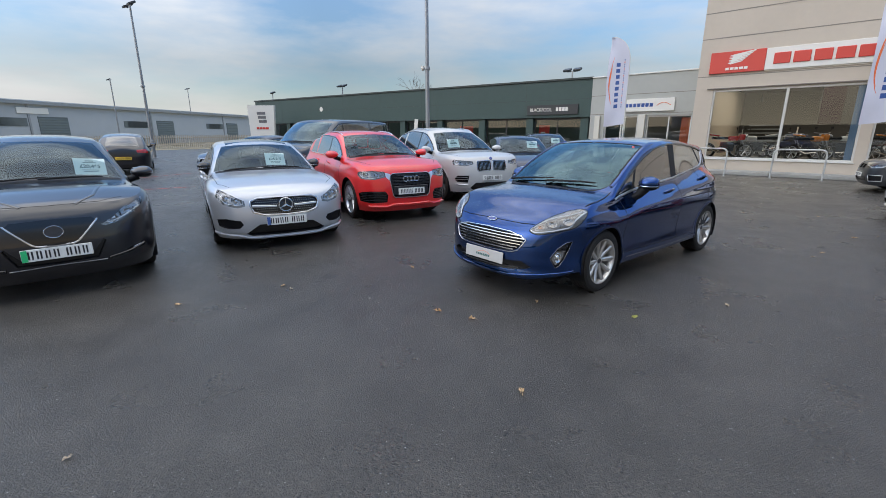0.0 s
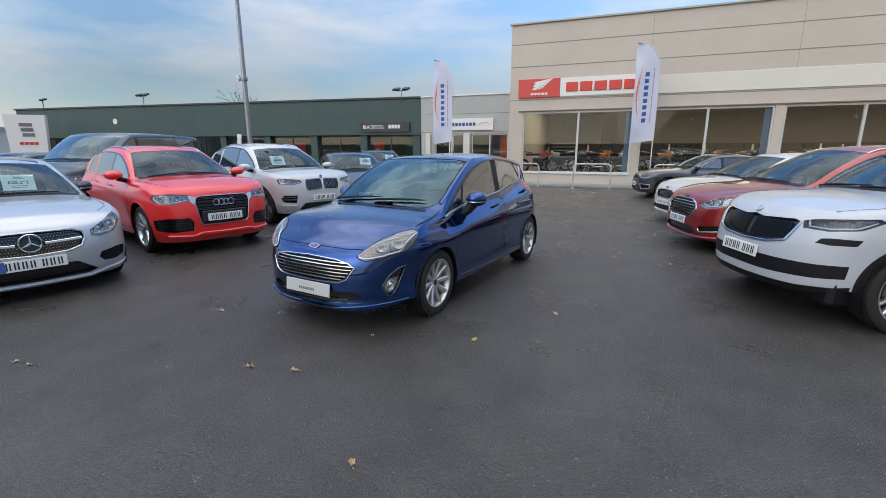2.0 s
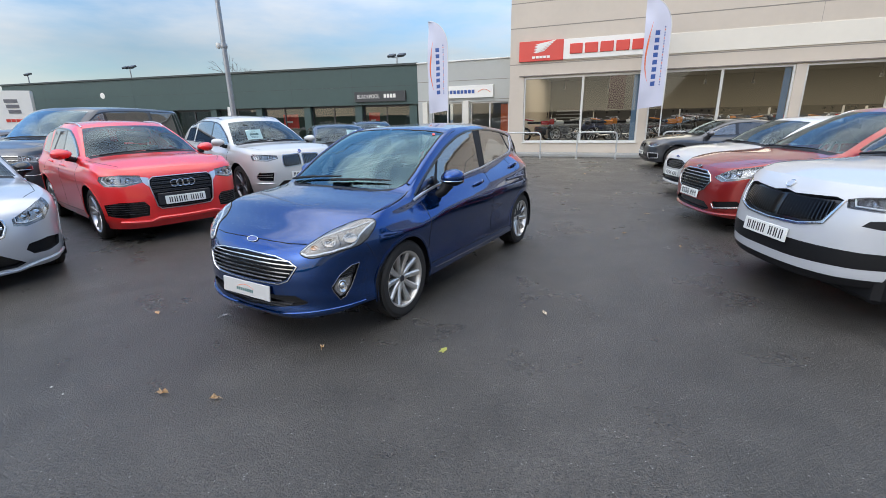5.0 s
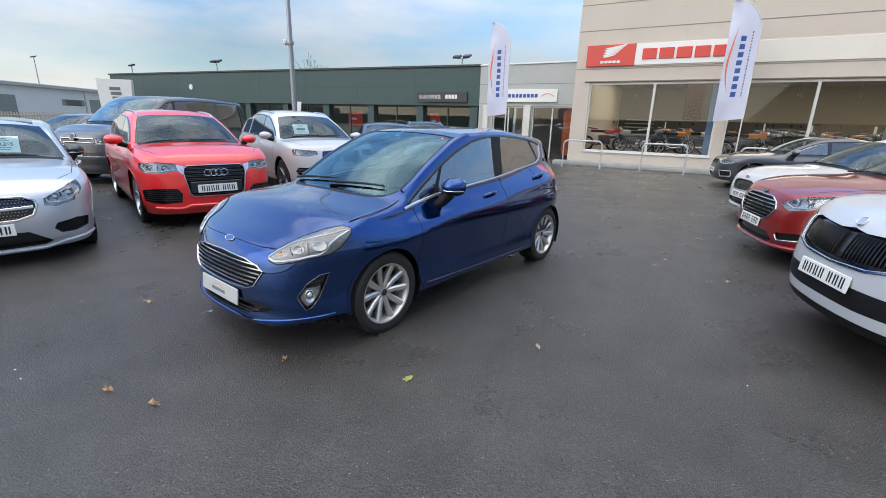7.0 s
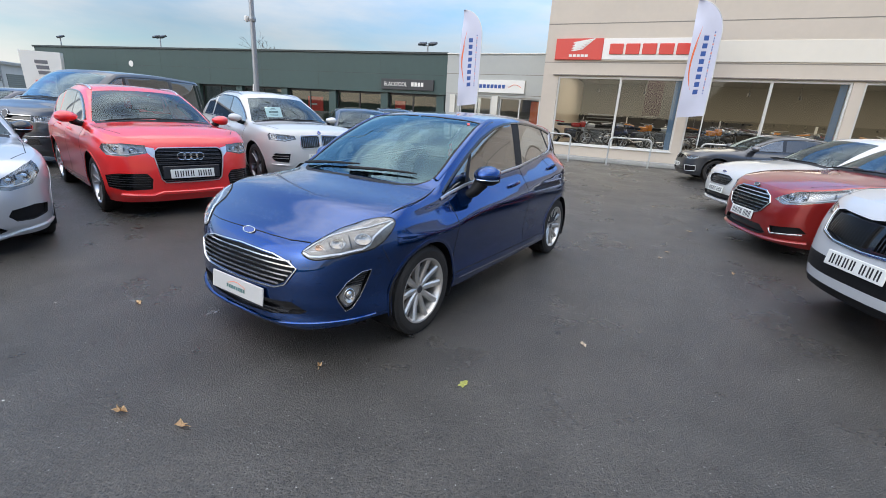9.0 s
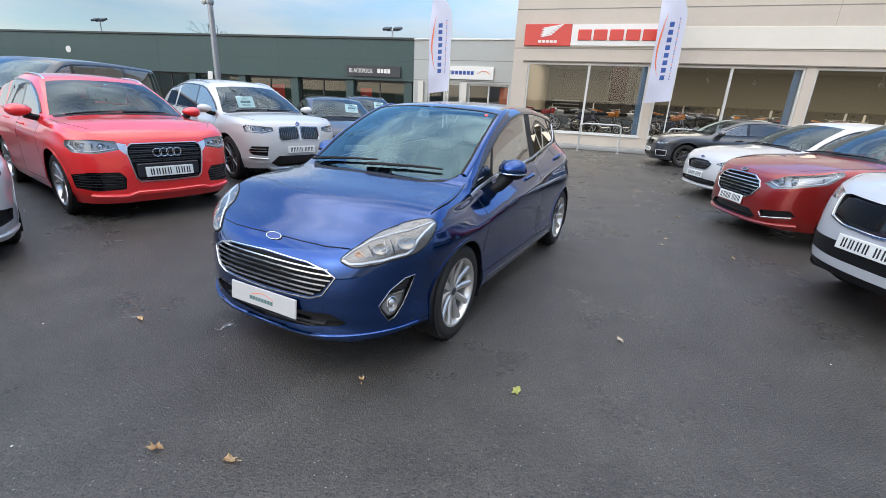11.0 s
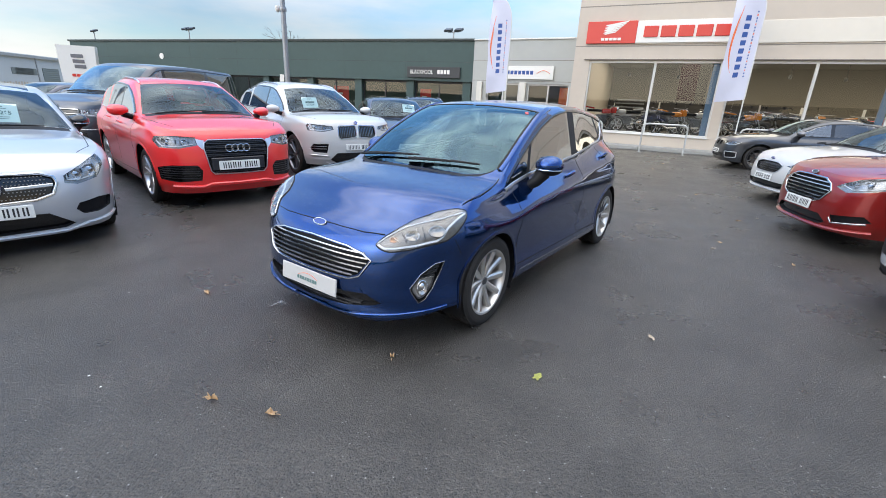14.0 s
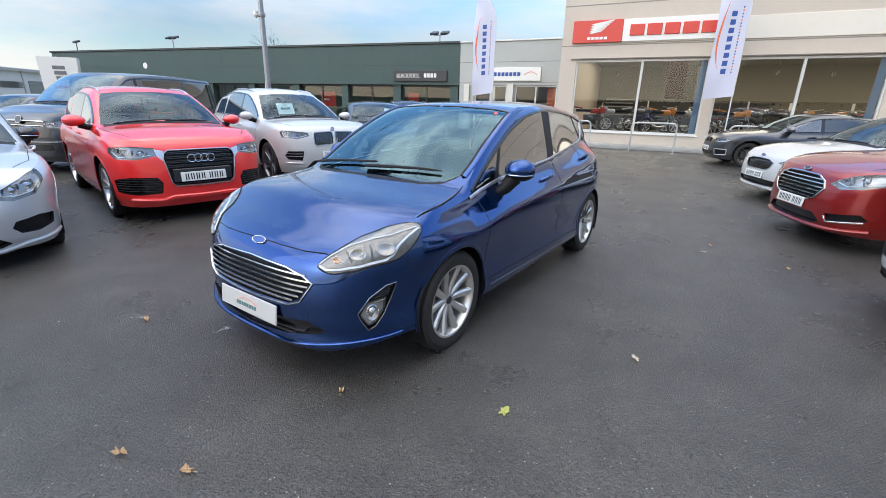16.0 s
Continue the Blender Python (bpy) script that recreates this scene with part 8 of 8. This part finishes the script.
leaf(-0.628, 3.826, 0.058, 80, M_LEAF_G, "yellow-green fallen leaf on the asphalt", 0.003, False)
leaf(-1.992, 2.802, 0.042, 20, M_LEAF_B, "brown curled fallen leaf on the asphalt", 0.03)
leaf(-1.659, 2.869, 0.042, 200, M_LEAF_B, "brown fallen leaf with a long stalk", 0.02)
leaf(-1.437, 3.577, 0.036, 120, M_LEAF_B, "small brown fallen leaf on the asphalt", 0.02)
leaf(-0.076, 4.653, 0.045, 300, M_LEAF_P, "pale brown fallen leaf on the asphalt", 0.01)
for k, (lx, ly) in enumerate(((-3.51, 2.253), (-3.66, 2.242), (-0.765, 2.207), (0.435, 7.26), (1.143, 7.09), (-3.11, 3.593), (0.32, 9.56), (0.37, 10.9), (0.85, 9.02), (-0.64, 12.05), (-0.5, 14.25), (-0.32, 15.8), (1.12, 9.35), (0.52, 7.58), (-3.92, 1.33), (-2.13, 0.24))):
    leaf(lx, ly, 0.032 + 0.008 * (k % 3), k * 67, (M_LEAF_P, M_LEAF_B, M_LEAF_B)[k % 3], ("pale dry leaf scrap on the asphalt", "small brown leaf on the asphalt", "small brown curled leaf on the asphalt")[k % 3], 0.012, k % 2 == 0)


# ---- worn marks ----
def worn(name, colour, cover):
    """Paint or scuffing worn through in patches: the asphalt shows between."""
    m = material(name, colour, 0.75, var=0.2, scale=30)
    nt = m.node_tree
    n, l = nt.nodes.new, nt.links.new
    co, nz, r = n("ShaderNodeTexCoord"), n("ShaderNodeTexNoise"), n("ShaderNodeMapRange")
    nz.inputs["Scale"].default_value, nz.inputs["Detail"].default_value, nz.inputs["Roughness"].default_value = 14.0, 7.0, 0.75
    l(co.outputs["Object"], nz.inputs["Vector"])
    r.inputs["From Min"].default_value, r.inputs["From Max"].default_value = 0.62 - cover * 0.3, 0.72 - cover * 0.3
    l(nz.outputs["Fac"], r.inputs["Value"])
    l(r.outputs[0], nt.nodes["Principled BSDF"].inputs["Alpha"])
    return m


M_WORN_RED = worn("worn_red_line", (0.42, 0.09, 0.08), 0.85)
M_SCUFF = worn("pale_scuff", (0.36, 0.37, 0.38), 0.22)


def ground_mark(name, p, q, w, mat, label):
    """A thin worn patch on the asphalt from p to q, with an uneven outline."""
    p, q = Vector((*p, 0.004)), Vector((*q, 0.004))
    d = (q - p).normalized()
    s = Vector((-d.y, d.x, 0))
    rnd = random.Random(int(p.x * 100))
    bm = bmesh.new()
    k = 9
    rows = []
    for i in range(k + 1):
        f = i / k
        taper = min(1.0, 0.35 + 2.6 * min(f, 1 - f)) if w > 0.1 else 1.0
        c = p.lerp(q, f)
        rows.append([bm.verts.new(c + s * (sg * w * 0.5 * taper * rnd.uniform(0.7, 1.1))) for sg in (-1, 1)])
    for A, B in zip(rows, rows[1:]):
        bm.faces.new((A[0], B[0], B[1], A[1]))
    return tagged(part(name, bm, mat, None), label, "ground mark", kind="structure")


ground_mark("painted_line", (-18.1, 4.6), (-18.9, 7.0), 0.13, M_WORN_RED, "faded red painted line on the asphalt")
ground_mark("painted_line", (-14.2, 3.65), (-13.8, 5.1), 0.11, M_WORN_RED, "faded red painted line on the asphalt")
ground_mark("scuff", (-2.65, 3.72), (-2.47, 3.82), 0.16, M_SCUFF, "pale damp scuff on the asphalt")
ground_mark("scuff", (-3.27, 3.59), (-3.09, 3.65), 0.10, M_SCUFF, "pale damp scuff on the asphalt")
ground_mark("scuff", (-5.24, 2.62), (-4.67, 2.64), 0.06, M_SCUFF, "long pale scuff on the asphalt")
M_MUD = worn("pale_mud", (0.26, 0.22, 0.17), 0.12)
for p, q, w in (((-4.23, 2.50), (-3.96, 2.92), 0.22), ((-3.92, 3.04), (-3.79, 3.35), 0.16), ((-4.48, 0.68), (-4.35, 1.18), 0.24)):
    ground_mark("mud_mark", p, q, w, M_MUD, "dried pale mud on the asphalt before the parked cars")

# ---- pale grit ----
M_GRIT = material("pale_grit", (0.62, 0.61, 0.58), 0.8, var=0.15, scale=60)
for k, (gx, gy) in enumerate(((-2.70, 2.61), (-2.55, 2.59), (1.19, 4.90), (-3.33, 4.39), (-3.58, 3.30), (-3.84, 1.90))):
    bm = bmesh.new()
    bmesh.ops.create_icosphere(bm, subdivisions=1, radius=0.0065)
    rnd = random.Random(k)
    for v in bm.verts:
        v.co = Vector((v.co.x * rnd.uniform(0.7, 1.3), v.co.y * rnd.uniform(0.7, 1.3), v.co.z * 0.45))
    ob = tagged(part("pebble", bm, M_GRIT, None), "small pale stone chip on the asphalt", "stone", "stone chips")
    ob.matrix_world = pose(gx, gy, 0.004, 0, 0, k * 50)
